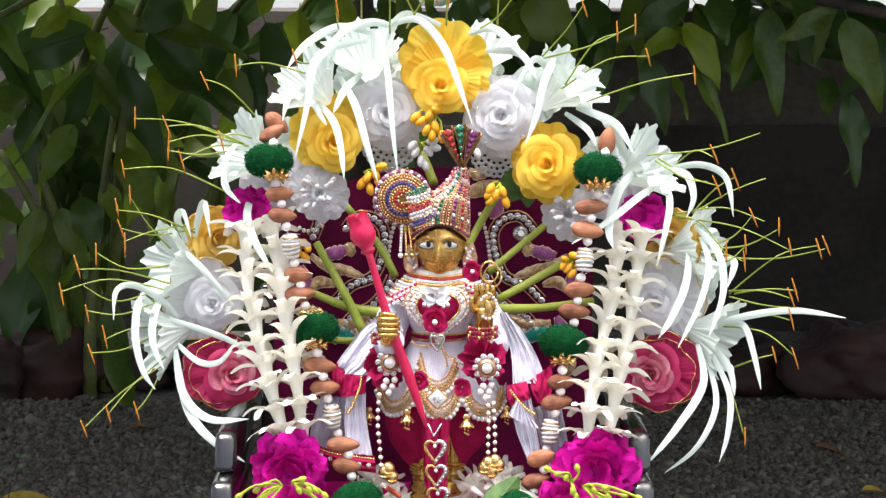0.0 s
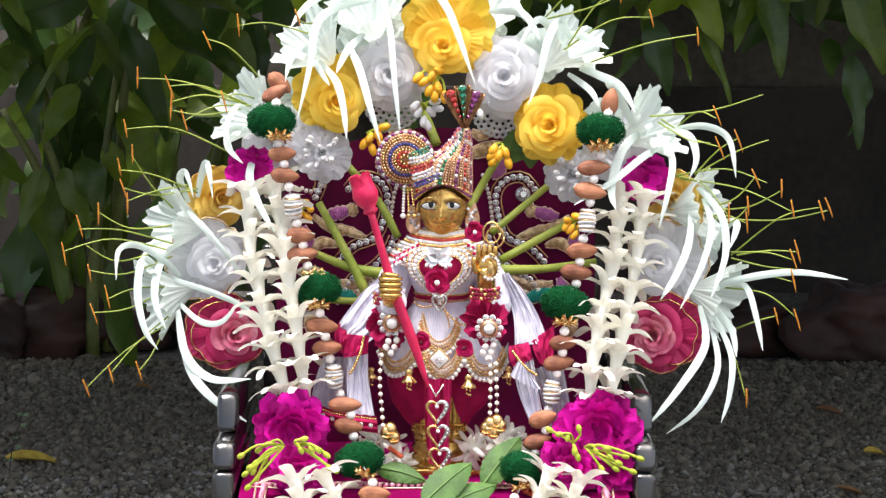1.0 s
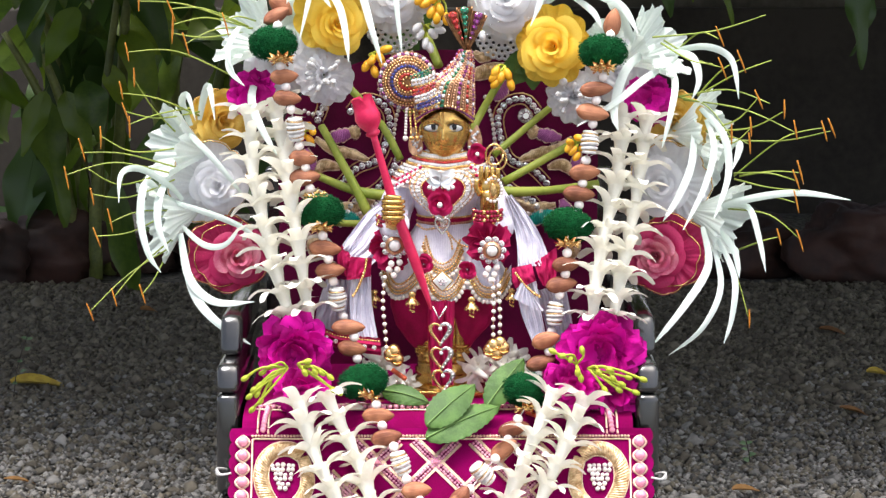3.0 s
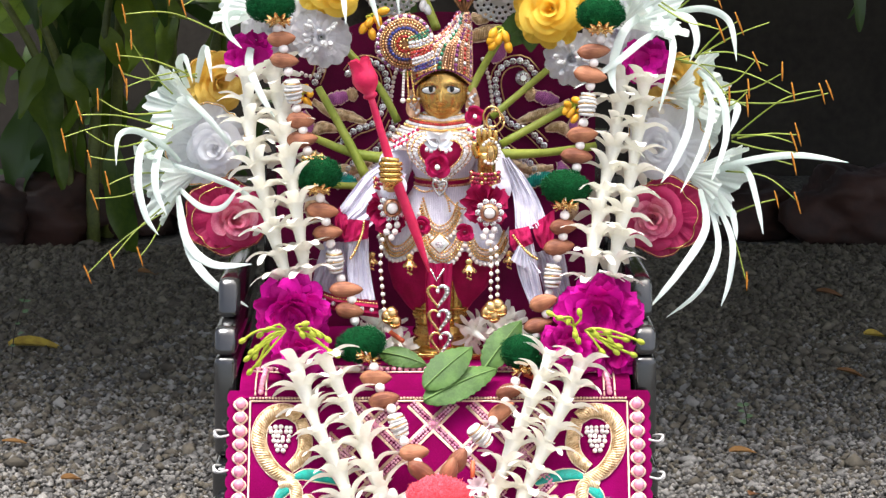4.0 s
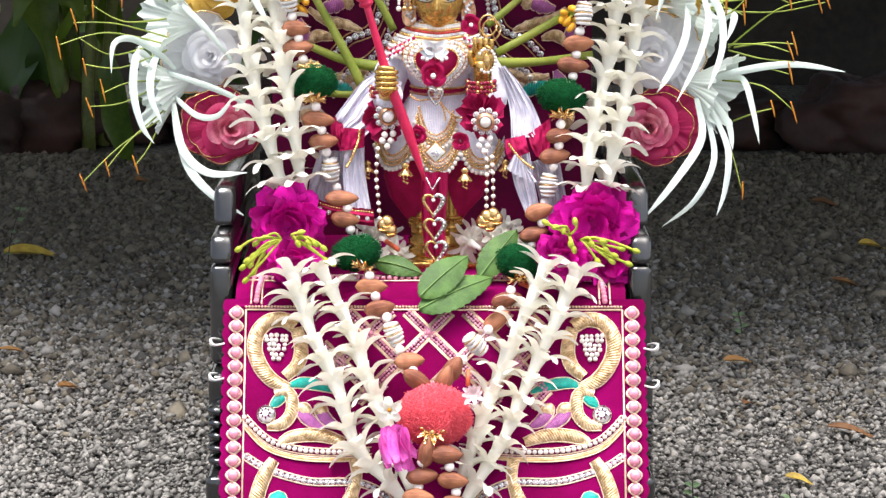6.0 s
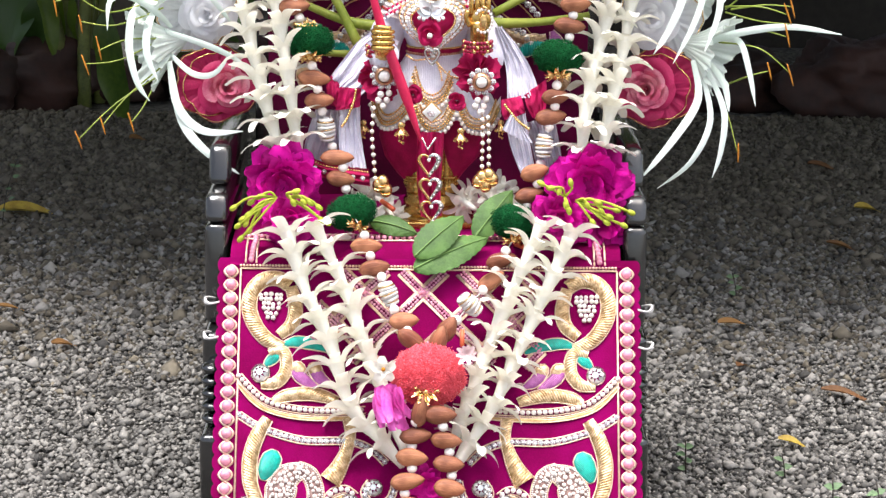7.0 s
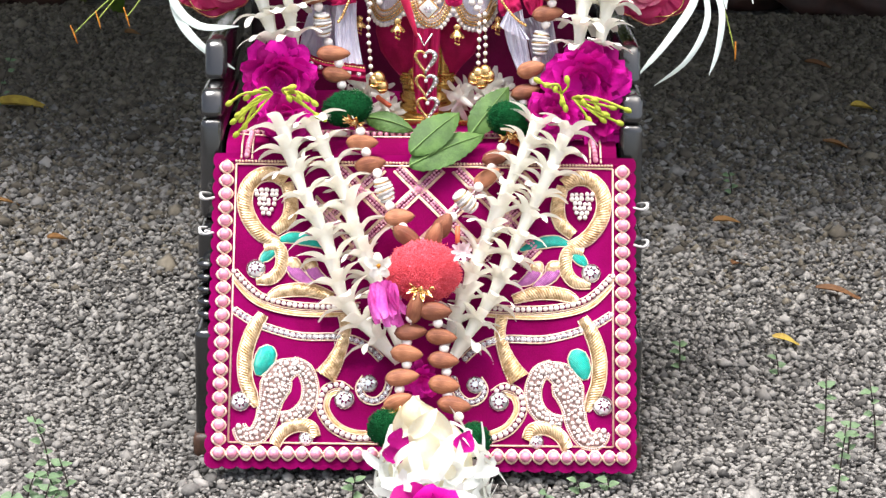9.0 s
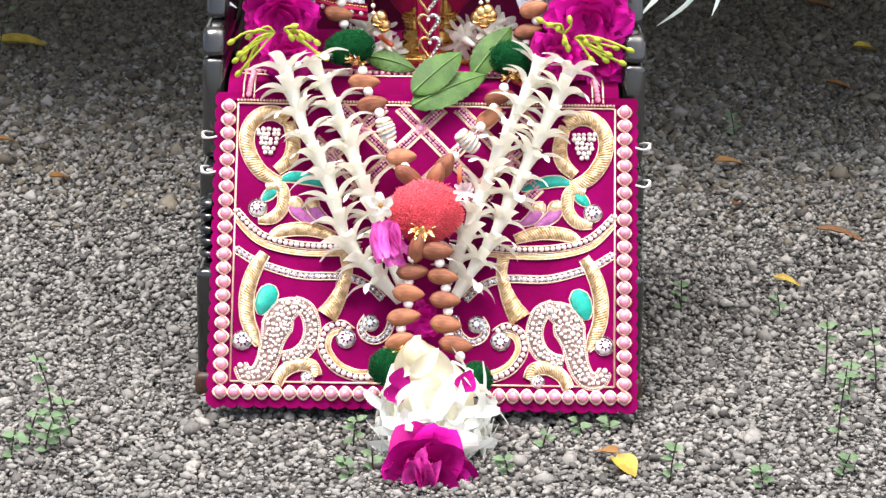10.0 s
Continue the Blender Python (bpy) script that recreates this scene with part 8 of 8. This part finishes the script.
# ---- flowers below the coral pompom and at the foot of the cloth ----
ob = thing("pink_blossom", "crumpled hot pink blossom hanging beside the coral pompom", "flower", (-0.029, 1.893, 0.1728))
for k in range(18):
    g = Geo()
    g.petal(aim((U(-.009, .008), U(-.007, .004), U(-.006, .003)), (U(-0.05, 0.55), -0.25, -1), (U(-.8, .8), -1, 0)), U(0.020, 0.036), U(0.008, 0.013), curl=U(-0.5, 0.9), cup=U(0.2, 0.6), nu=10, nv=6, wave=0.14, base=0.5, end=0.86)
    g.put("petal", HOT_PINK, ob)
ob = thing("white_blossom", "small white blossom with an orange centre beside the coral pompom", "flower", (-0.0327, 1.888, 0.1895))
for k in range(5):
    a = 2 * math.pi * k / 5 + U(0.2, 0.5)
    g = Geo()
    g.petal(aim((0, 0, 0), (math.cos(a), -0.35, math.sin(a)), (0, -1, 0)), U(0.010, 0.013), 0.0085, curl=U(0.4, 1.0), cup=0.2, nu=7, nv=5, wave=0.04, base=0.4, end=0.84)
    g.put("petal", TUBEROSE, ob)
Geo().ball((0, -0.0012, 0), (0.0018, 0.0012, 0.0018), nu=6, nv=8).put("centre", ANTHER, ob)
ob = thing("white_blossom", "pinkish white spiky blossom beside the coral pompom", "flower", (0.0345, 1.900, 0.1990))
for k in range(9):
    a = 2 * math.pi * k / 9
    g = Geo()
    g.petal(aim((0, 0, 0), (math.cos(a) * 0.8, -0.6, math.sin(a) * 0.8 + 0.35), (0, -1, 0.3)), U(0.008, 0.012), 0.0048, curl=U(0.2, 0.9), cup=0.3, nu=6, nv=4, base=0.6, end=0.88)
    g.put("petal", PALE_PINK, ob)
tagged(Geo().tube([(0.0308, 1.913, 0.2160), (0.0306, 1.906, 0.2040)], 0.0019, 8).put("coral_stalk", CORAL_STEM), "short coral-coloured flower stalk above the pompom", "stalk")
papery((0.0024, 1.9, 0.0885), 0.016, 12, "small magenta bloom between the almond rows", n=24)
ob = thing("cream_blossom", "cream petals folded over the garland's end", "flower", (0.0053, 1.815, 0.0841))
for k, (dx, dz, a, l, w) in enumerate(((-0.020, -0.012, 66, 0.036, 0.018), (-0.004, -0.006, 98, 0.028, 0.024), (0.020, -0.010, 128, 0.036, 0.017), (-0.010, -0.008, 48, 0.030, 0.014))):
    g = Geo()
    g.petal(aim((dx, -0.004 * k, dz), (math.cos(radians(a)), -0.2, math.sin(radians(a))), (0, -1, 0.2)), l, w, curl=0.6, cup=(0.3, -0.15, 0.3, 0.2)[k], tip=0.75, nu=10, nv=8, base=0.45, wave=0.04)
    g.put("petal", CREAM, ob)
BC = V((0.013, 1.83, 0.0303))
ob = thing("floret_ball", "ball of white tuberose florets tied at the cloth's foot", "flower ball", BC)
Geo().ball((-0.003, 0.002, 0.010), (0.035, 0.030, 0.040), nu=14, nv=24).put("core", CREAM, ob, "smooth cream core")
q = random.Random(9)
for k in range(32):
    z = 1 - 2 * (k + 0.5) / 32
    a = k * 2.399963
    w = math.sqrt(1 - z * z)
    d = V((w * math.cos(a), w * math.sin(a), z))
    if d.y > 0.45 or d.z > 0.50:
        continue
    m = T(V((d.x * 0.037, d.y * 0.033 + 0.002, d.z * 0.042))) @ d.to_track_quat("Z", "Y").to_matrix().to_4x4() @ Matrix.Rotation(q.uniform(0, 6), 4, "Z") @ Matrix.Diagonal((1.3, 1.3, 0.9, 1))
    floret(ob, 6 + k % 4, m)
floret(ob, 7, T(-0.006, -0.040, 0.006) @ V((-0.1, -1, 0.35)).to_track_quat("Z", "Y").to_matrix().to_4x4() @ Matrix.Diagonal((1.3, 1.3, 0.8, 1)))
for dx, dz in ((-0.034, 0.020), (-0.030, 0.032), (0.022, 0.030)):
    g = Geo()
    g.petal(aim((dx, -0.019, dz), (0.4, 0.1, 1), (0, -1, 0)), 0.018, 0.018, curl=0.4, wave=0.06)
    g.put("petal", PURPLE, ob, "magenta petal between the white florets")
ob = papery((0.0087, 1.775, 0.0074), 0.039, 21, "deep magenta papery bloom lying on the gravel", wide=1.7, n=16)
for k in range(5):
    g = Geo()
    g.petal(aim((U(-.012, .006), -0.022, U(-0.008, 0.004)), (U(-.9, .5), -0.5, 1), (U(-.9, .9), -1, 0.2)), U(0.018, 0.028), U(0.010, 0.018), curl=U(0.1, 1.2), cup=0.6, nu=9, nv=8, wave=0.16, base=0.4, end=0.84)
    g.put("inner_petal", ORCHID, ob, "lighter pink inner petal")
# ---- planting behind ----
def leaf_mesh(name, mat, L, w, curl, seed, fold=0.22):
    """A drooping blade with a slender tip, wavy margins and a slight twist."""
    q = random.Random(seed)
    g = Geo()
    ph, twist, bend = q.uniform(0, 6), q.uniform(-0.9, 0.9), q.uniform(-0.16, 0.16)

    def fn(u, v):
        s = v * 2 - 1
        k = w * 0.5 * (math.sin(math.pi * u ** 0.74) ** 0.8 * (1 - 0.30 * u ** 4) if 0 < u < 1 else 0.015)
        k *= 1 + 0.07 * math.sin(u * 15 + ph + s)
        a = curl * u
        y, z = L * math.sin(a) / curl, -L * (1 - math.cos(a)) / curl
        lift = fold * k * abs(s) + 0.11 * w * math.sin(u * 10 + ph + (2 if s > 0 else 0)) * abs(s) ** 1.5 * min(1, u * 3)
        t = twist * u
        return (bend * L * u * u + k * s * math.cos(t) - lift * math.sin(t), y, z + k * s * math.sin(t) + lift * math.cos(t))

    g.grid(fn, 20, 8)
    g.tube([V(fn(max(t, 0), 0.5)) + V((0, min(t, 0) * L, -0.0003)) for t in np.linspace(-0.10, 0.85, 9)], [0.0011, 0.0003], 6)
    return g.mesh(name, mat)


LEAVES = [leaf_mesh("leaf", SHRUB, 0.19, 0.060, c, i) for i, c in enumerate((0.7, 1.2, 0.45, 0.9, 0.3, 1.4, 0.8))]
YOUNG = [leaf_mesh("leaf", SHRUB_LIGHT, 0.13, 0.055, c, i + 9) for i, c in enumerate((0.6, 0.9))]


def put_leaf(parent, origin, p, d, size=1.0, young=False, face=(0, -1, 0.5)):
    me = YOUNG[rnd.randrange(2)] if young else LEAVES[rnd.randrange(7)]
    m = aim(V(p) - V(origin), d, V(face) + V((U(-.6, .6), U(-.3, .3), U(-.4, .4))))
    share("leaf", me, parent, m @ Matrix.Diagonal((size, size, size, 1)))


def hang_leaf(parent, origin, a, b, w):
    """A leaf from stalk a to tip b, w broad; a negative w makes it a young pale one."""
    me, L, w0 = (YOUNG[rnd.randrange(2)], 0.122, 0.055) if w < 0 else (LEAVES[rnd.choice((0, 2, 4, 6))], 0.178, 0.060)
    k = (b - a).length / L
    share("leaf", me, parent, aim(a - V(origin), b - a, (U(-.35, .35), -1, U(0.0, 0.4))) @ Matrix.Diagonal((abs(w) / w0 * 1.1, k, k, 1)))


def shrub(base, canes, label, group, leaves=9, seed=0):
    """A clump of green canes, each with drooping leaves along its upper part."""
    ob = thing("shrub", label, "shrub", base, group)
    for pts in canes:
        loc = [V(p) - V(base) for p in pts]
        Geo().tube(loc, [0.012, 0.009, 0.005], 8).put("cane", SHRUB_STEM, ob)
        c = along(pts, 0.02)
        for k in range(leaves):
            i = int(len(c) * (0.48 + 0.50 * k / leaves))
            s = 1 if k % 2 else -1
            put_leaf(ob, base, c[min(i, len(c) - 1)], (s * U(0.1, 0.8), U(-0.5, 0.2), U(-1.4, -0.2)), U(0.6, 1.3), rnd.random() < 0.16)
    return ob


SL = "broad-leaved green shrub with drooping glossy leaves in shade"
shrub((-0.6063, 4.15, 0.0324), ([(-0.6063, 4.15, 0.0324), (-0.6233, 4.1, 0.2729), (-0.6858, 4.05, 0.5139), (-0.7482, 4, 0.6363)], [(-0.5966, 4.15, 0.0324), (-0.565, 4.1, 0.34), (-0.5071, 4.05, 0.5978), (-0.4346, 4, 0.7277)], [(-0.616, 4.15, 0.0324), (-0.6726, 4.05, 0.2504), (-0.7448, 3.95, 0.3828), (-0.8056, 3.9, 0.4599)],
                           [(-0.594, 4.2, 0.0237), (-0.5539, 4.15, 0.2671), (-0.6093, 4.1, 0.5109), (-0.6338, 4.1, 0.7081)], [(-0.6137, 4.2, 0.0236), (-0.641, 4.1, 0.3399), (-0.575, 4, 0.563), (-0.4863, 3.9, 0.7107)]), SL, "shrubs", 6)
shrub((-0.453, 4.35, -0.0232), ([(-0.453, 4.35, -0.0232), (-0.4736, 4.3, 0.2995), (-0.3815, 4.2, 0.5726), (-0.2768, 4.1, 0.7083)], [(-0.4428, 4.35, -0.0232), (-0.3985, 4.35, 0.2942), (-0.3021, 4.3, 0.5287), (-0.207, 4.2, 0.6688)], [(-0.4686, 4.4, -0.0322), (-0.5188, 4.35, 0.3448), (-0.4499, 4.3, 0.5878), (-0.4178, 4.2, 0.7643)]), SL, "shrubs", 5)
shrub((-0.5733, 4.0, 0.0), ([(-0.5760, 4.0, 0.0), (-0.5733, 4.0, 0.1345), (-0.5567, 4.0, 0.2849), (-0.5255, 4.0, 0.4894)], [(-0.600, 4.02, 0.0), (-0.625, 4.0, 0.17), (-0.6541, 4.0, 0.2942), (-0.7165, 4.0, 0.4106)],
                            [(-0.588, 4.03, 0.0), (-0.6050, 4.02, 0.20), (-0.6349, 4.0, 0.3241), (-0.6632, 4.0, 0.393)], [(-0.560, 4.05, 0.0), (-0.535, 4.04, 0.25), (-0.5172, 4.0, 0.4339), (-0.4967, 4.0, 0.5631)]), "clump of thick olive-green canes with few leaves", "shrubs", 2)
# single hanging leaves that stand out on the near side of the shrubs
near = thing("leafy_branch", "arching branch with large dark drooping leaves", "branch", (-0.4603, 3.9, 0.6574))
NB = (-0.4603, 3.9, 0.6574)
Geo().tube([V(p) - V(NB) for p in [(-0.748, 3.9, 0.6037), (-0.5851, 3.9, 0.684), (-0.4595, 3.9, 0.7107), (-0.2664, 3.95, 0.7102)]], [0.006, 0.006, 0.004], 8).put("twig", SHRUB_STEM, near)
for a, b, w in (((-0.4577, 3.86, 0.6258), (-0.3067, 3.82, 0.5852), 0.040), ((-0.4536, 3.86, 0.6072), (-0.33, 3.82, 0.461), 0.061), ((-0.4889, 3.80, 0.5611), (-0.4192, 3.76, 0.391), 0.049), ((-0.5387, 3.80, 0.5584), (-0.6552, 3.76, 0.4423), -0.020),
                ((-0.5435, 3.86, 0.5424), (-0.6244, 3.82, 0.3953), 0.036), ((-0.5635, 3.80, 0.4667), (-0.6148, 3.76, 0.3909), -0.040), ((-0.5467, 3.86, 0.6098), (-0.5205, 3.82, 0.5746), -0.027), ((-0.6477, 3.86, 0.4899), (-0.6362, 3.82, 0.382), 0.040),
                ((-0.6822, 3.86, 0.6212), (-0.6529, 3.82, 0.549), -0.027), ((-0.5557, 3.80, 0.3538), (-0.5283, 3.76, 0.2732), 0.049), ((-0.5965, 3.86, 0.3303), (-0.5662, 3.82, 0.24), 0.040), ((-0.6269, 3.86, 0.3303), (-0.6596, 3.82, 0.2399), 0.036),
                ((-0.4259, 3.90, 0.5514), (-0.4366, 3.86, 0.4751), -0.049), ((-0.337, 3.90, 0.5479), (-0.3033, 3.86, 0.484), 0.045), ((-0.5798, 3.86, 0.6407), (-0.6271, 3.82, 0.6069), -0.036), ((-0.3934, 3.80, 0.6585), (-0.4599, 3.76, 0.6245), 0.053),
                ((-0.5169, 3.86, 0.1864), (-0.5123, 3.82, -0.015), 0.043), ((-0.671, 3.86, 0.5255), (-0.6695, 3.82, 0.475), 0.045), ((-0.6087, 3.86, 0.5255), (-0.5945, 3.82, 0.475), 0.036), ((-0.4972, 3.86, 0.5434), (-0.4621, 3.82, 0.4839), -0.031),
                ((-0.2762, 3.95, 0.62), (-0.2287, 3.9, 0.4963), 0.05), ((-0.304, 3.95, 0.5656), (-0.2833, 3.9, 0.4241), 0.05)):
    hang_leaf(near, NB, V(a), V(b), w)
over = thing("leafy_branch", "overhanging branch with large hanging green leaves", "branch", (0.3615, 2.98, 0.6956))
OB = (0.3615, 2.98, 0.6956)
Geo().tube([V(p) - V(OB) for p in [(0.595, 2.98, 0.6549), (0.4644, 2.98, 0.6821), (0.3615, 2.98, 0.6956), (0.263, 3.03, 0.7083), (0.1612, 3.08, 0.7214)]], [0.008, 0.006, 0.003], 8).put("twig", BARK, over)
for a, b, w in (((0.305, 2.96, 0.6825), (0.2283, 2.92, 0.6468), 0.034), ((0.2972, 2.94, 0.6554), (0.346, 2.90, 0.5925), -0.031), ((0.292, 2.94, 0.6419), (0.2453, 2.90, 0.63), -0.025), ((0.2783, 2.96, 0.65), (0.3118, 2.92, 0.6301), -0.020),
                ((0.3389, 2.96, 0.6893), (0.3433, 2.92, 0.6388), 0.036), ((0.4031, 2.96, 0.6724), (0.3883, 2.92, 0.5575), 0.037), ((0.3851, 2.98, 0.6487), (0.3508, 2.94, 0.5878), -0.020), ((0.4753, 2.96, 0.6657), (0.4164, 2.92, 0.6449), 0.027),
                ((0.4923, 2.94, 0.6623), (0.5231, 2.90, 0.5576), 0.041), ((0.4803, 3.0, 0.5875), (0.4754, 2.96, 0.5495), 0.027), ((0.5011, 2.96, 0.5705), (0.4933, 2.92, 0.4709), 0.030), ((0.5221, 2.98, 0.5466), (0.5079, 2.94, 0.4818), 0.018),
                ((0.3094, 2.96, 0.6079), (0.3551, 2.92, 0.5257), 0.020), ((0.2582, 2.96, 0.6147), (0.266, 2.92, 0.5304), 0.033), ((0.2449, 2.98, 0.5874), (0.2186, 2.94, 0.5459), 0.018), ((0.1148, 2.96, 0.6892), (0.1574, 2.92, 0.6219), 0.055),
                ((0.1067, 2.98, 0.6689), (0.0901, 2.94, 0.6232), 0.027), ((0.1963, 2.96, 0.6824), (0.1807, 2.92, 0.6434), 0.041), ((0.2777, 2.98, 0.696), (0.2409, 2.94, 0.6702), 0.041), ((0.537, 2.96, 0.642), (0.536, 2.92, 0.5832), 0.034),
                ((0.4407, 2.98, 0.6961), (0.4221, 2.94, 0.6636), 0.041), ((0.2892, 2.98, 0.5908), (0.2995, 2.94, 0.5494), 0.015), ((0.207, 2.98, 0.6282), (0.1947, 2.94, 0.5763), 0.023), ((0.1456, 2.94, 0.6418), (0.1609, 2.90, 0.6031), -0.023)):
    hang_leaf(over, OB, V(a), V(b), w)

HB = (0.0098, 4.25, 0.6582)
high = thing("leafy_branch", "row of dim hanging leaves above the garden wall", "branch", HB)
Geo().tube([V(p) - V(HB) for p in [(-0.8331, 4.25, 0.6868), (0.0098, 4.25, 0.6969), (0.8429, 4.25, 0.6877)]], [0.006, 0.006, 0.005], 8).put("twig", BARK, high)
for k in range(46):
    x = (k * 37 % 46) / 46
    p = V((-0.7851, 4.25, 0.6577)).lerp(V((0.8047, 4.25, 0.6586)), x)
    put_leaf(high, HB, p + V((0, U(-.2, .25), U(-0.03, 0.05))), (U(-1, 1), U(-.4, .2), U(-1, -.2)), U(0.6, 0.95), rnd.random() < 0.3)

# the trunk stands behind the flowers; its unseen crown is added to shade the bed
TB = (-0.1581, 4.5, -0.0287)
tree = thing("tree", "dark-barked tree with an added unseen crown shading the bed behind the throne", "tree", (TB[0], TB[1], 0))
Geo().tube([(0, 0, -0.05), (0.01, 0, 0.5), (-0.02, -0.02, 1.0), (0.02, -0.1, 1.7)], [0.05, 0.040, 0.036, 0.02], 12).put("trunk", BARK, tree)
for k in range(9):
    a = 2 * math.pi * k / 9
    Geo().tube([(0, 0, 0.9 + 0.06 * k), (math.cos(a) * 0.5, math.sin(a) * 0.45 - 0.2, 1.15 + 0.05 * k), (math.cos(a) * 1.3, math.sin(a) * 0.9 - 0.35, 1.25 + 0.05 * k)], [0.022, 0.014, 0.005], 8).put("limb", BARK, tree)
# Leaf spread out of view, shaped to block light over the bed.
g = Geo()
for k in range(9500):
    a, q = U(0, 2 * math.pi), math.sqrt(U(0, 1)) * (1 + 0.18 * math.sin(k * 1.7))
    x, y = 0.55 + 2.3 * q * math.cos(a), -0.91 + 1.02 * q * math.sin(a)
    if x < 0.2 and y > -0.95:
        y -= 0.71
    p = V((x, y, U(0.94, 1.16 + 0.5 * max(0, 1 - q))))
    d = V((U(-1, 1), U(-1, 1), U(-0.7, 0.1)))
    g.petal(aim(p, d, (U(-.5, .5), U(-.5, .5), 1)), U(0.18, 0.26), U(0.08, 0.11), curl=0.6, cup=0.1, nu=3, nv=2)
tagged(g.put("crown", SHRUB, tree), kind="stuff")
TB = (0.1394, 4.6, -0.046)
tree = thing("tree", "slim dark trunk among the leaves behind the throne", "tree", (TB[0], TB[1], 0))
Geo().tube([(0, 0, -0.05), (-0.01, 0, 0.5), (0.02, 0, 1.2)], [0.03, 0.026, 0.02], 12).put("trunk", BARK, tree)
# dim leaves low against the wall
bed = thing("ground_cover", "dim low foliage along the foot of the garden wall", "foliage", (0, 4.4, 0.2), kind="stuff")
g = Geo()
for k in range(80):
    x = U(-0.95, 0.25) if k % 3 else U(-0.9, 0.9)
    p = V((x, U(-0.2, 0.25), U(0.05, 0.45) if x < 0 else U(0.32, 0.46)))
    g.petal(aim(p, (U(-1, 1), U(-0.6, 0.2), U(-1, 0.6)), (0, -1, 0.4)), U(0.10, 0.17), U(0.035, 0.06), curl=0.7, cup=0.15, nu=5, nv=4)
for k in range(45):
    p = V((U(-1.0, -0.1), U(-0.2, 0.2), U(-0.18, 0.0)))
    g.petal(aim(p, (U(-1, 1), U(-0.6, 0.2), U(-0.6, 0.8)), (0, -1, 0.4)), U(0.10, 0.17), U(0.035, 0.06), curl=0.7, cup=0.15, nu=5, nv=4)
tagged(g.put("leaves", SHRUB, bed), kind="stuff")


# ---- fallen leaves and weeds on the gravel ----
def fallen(xy, L, w, a, mat, label):
    g = Geo()
    g.petal(pose(0, 0, 0, 0, 0, a), L, w, curl=0.5, cup=0.25, tip=0.75, nu=10, nv=6, wave=0.03)
    ob = tagged(g.put("fallen_leaf", mat), label, "fallen leaf", "fallen leaves")
    ob.location = (xy[0], xy[1], 0.014)
    ob.rotation_euler = (radians(U(2, 10)), radians(U(-6, 6)), 0)


DL, YLB = "dry brown leaf fallen on the gravel", "yellowing leaf fallen on the gravel"
fallen((0.1560, 1.792), 0.026, 0.024, -140, YELLOW_LEAF, YLB)
fallen((0.1590, 1.800), 0.022, 0.013, 50, DEAD, DL)
fallen((0.3404, 2.2493), 0.028, 0.012, -100, YELLOW_LEAF, YLB)
fallen((0.4064, 2.4114), 0.050, 0.014, -100, DEAD, DL)
fallen((0.328, 2.6611), 0.036, 0.016, -70, DEAD, DL)
fallen((0.5092, 3.048), 0.050, 0.016, -95, DEAD, DL)
fallen((0.578, 3.2503), 0.040, 0.022, -80, YELLOW_LEAF, YLB)
fallen((0.3297, 2.4914), 0.018, 0.012, -40, DEAD, DL)
fallen((-0.575, 3.19), 0.078, 0.034, -70, YELLOW_LEAF, YLB)
fallen((-0.4983, 2.7073), 0.040, 0.010, -70, DEAD, DL)
fallen((-0.4072, 2.5553), 0.030, 0.016, -60, DEAD, DL)
fallen((0.5555, 3.5343), 0.045, 0.018, -90, DEAD, DL)
fallen((-0.4622, 3.6813), 0.030, 0.018, -60, DEAD, DL)


def weed(xy, h, n, label="small green weed seedling growing through the gravel", lean=0.0):
    ob = thing("weed", label, "weed", (*xy, 0.0), "weeds")
    top = V((lean * h, 0, h))
    Geo().tube([(0, 0, 0), V((lean * h * 0.3, 0, h * 0.5)), top], [0.0009, 0.0005], 5).put("stem", BARK, ob)
    for k in range(n):
        t = 0.25 + 0.75 * k / n
        for s in ((-1,), (1,))[k % 2] if t < 0.8 else (-1, 1):
            g = Geo()
            g.petal(aim(V((lean * h * t, 0, h * t)), (s, U(-.6, .6), U(0.1, 0.7)), (0, -0.5, 1)), U(0.007, 0.011), U(0.006, 0.009), curl=0.4, tip=0.6, nu=4, nv=3)
            g.put("leaf", WEED, ob)


for xy, h, n in (((0.1982, 1.7687), 0.05, 4), ((0.1584, 1.8722), 0.022, 3), ((0.1348, 1.8651), 0.026, 3), ((-0.0515, 1.8272), 0.045, 4), ((0.3402, 1.8435), 0.10, 6), ((0.3642, 1.938), 0.06, 5),
                 ((0.3518, 1.984), 0.09, 5), ((0.394, 1.9724), 0.09, 5), ((0.3358, 1.7854), 0.03, 4), ((0.244, 2.1704), 0.05, 4), ((0.3354, 2.1589), 0.04, 3), ((-0.3019, 1.8898), 0.08, 5), ((-0.3111, 1.8164), 0.05, 5),
                 ((-0.2959, 1.8054), 0.04, 5), ((-0.2842, 1.8176), 0.05, 5), ((-0.3207, 1.7928), 0.04, 4), ((-0.2769, 1.8297), 0.06, 4), ((-0.0515, 1.7642), 0.03, 4), ((0.2702, 1.7605), 0.03, 4), ((0.0723, 1.7748), 0.03, 4),
                 ((-0.5637, 3.1425), 0.13, 5), ((0.1011, 1.8336), 0.03, 3), ((0.3656, 2.8007), 0.05, 4), ((-0.0343, 1.7817), 0.03, 3)):
    weed(xy, h * 0.75, n, lean=U(-0.3, 0.3))
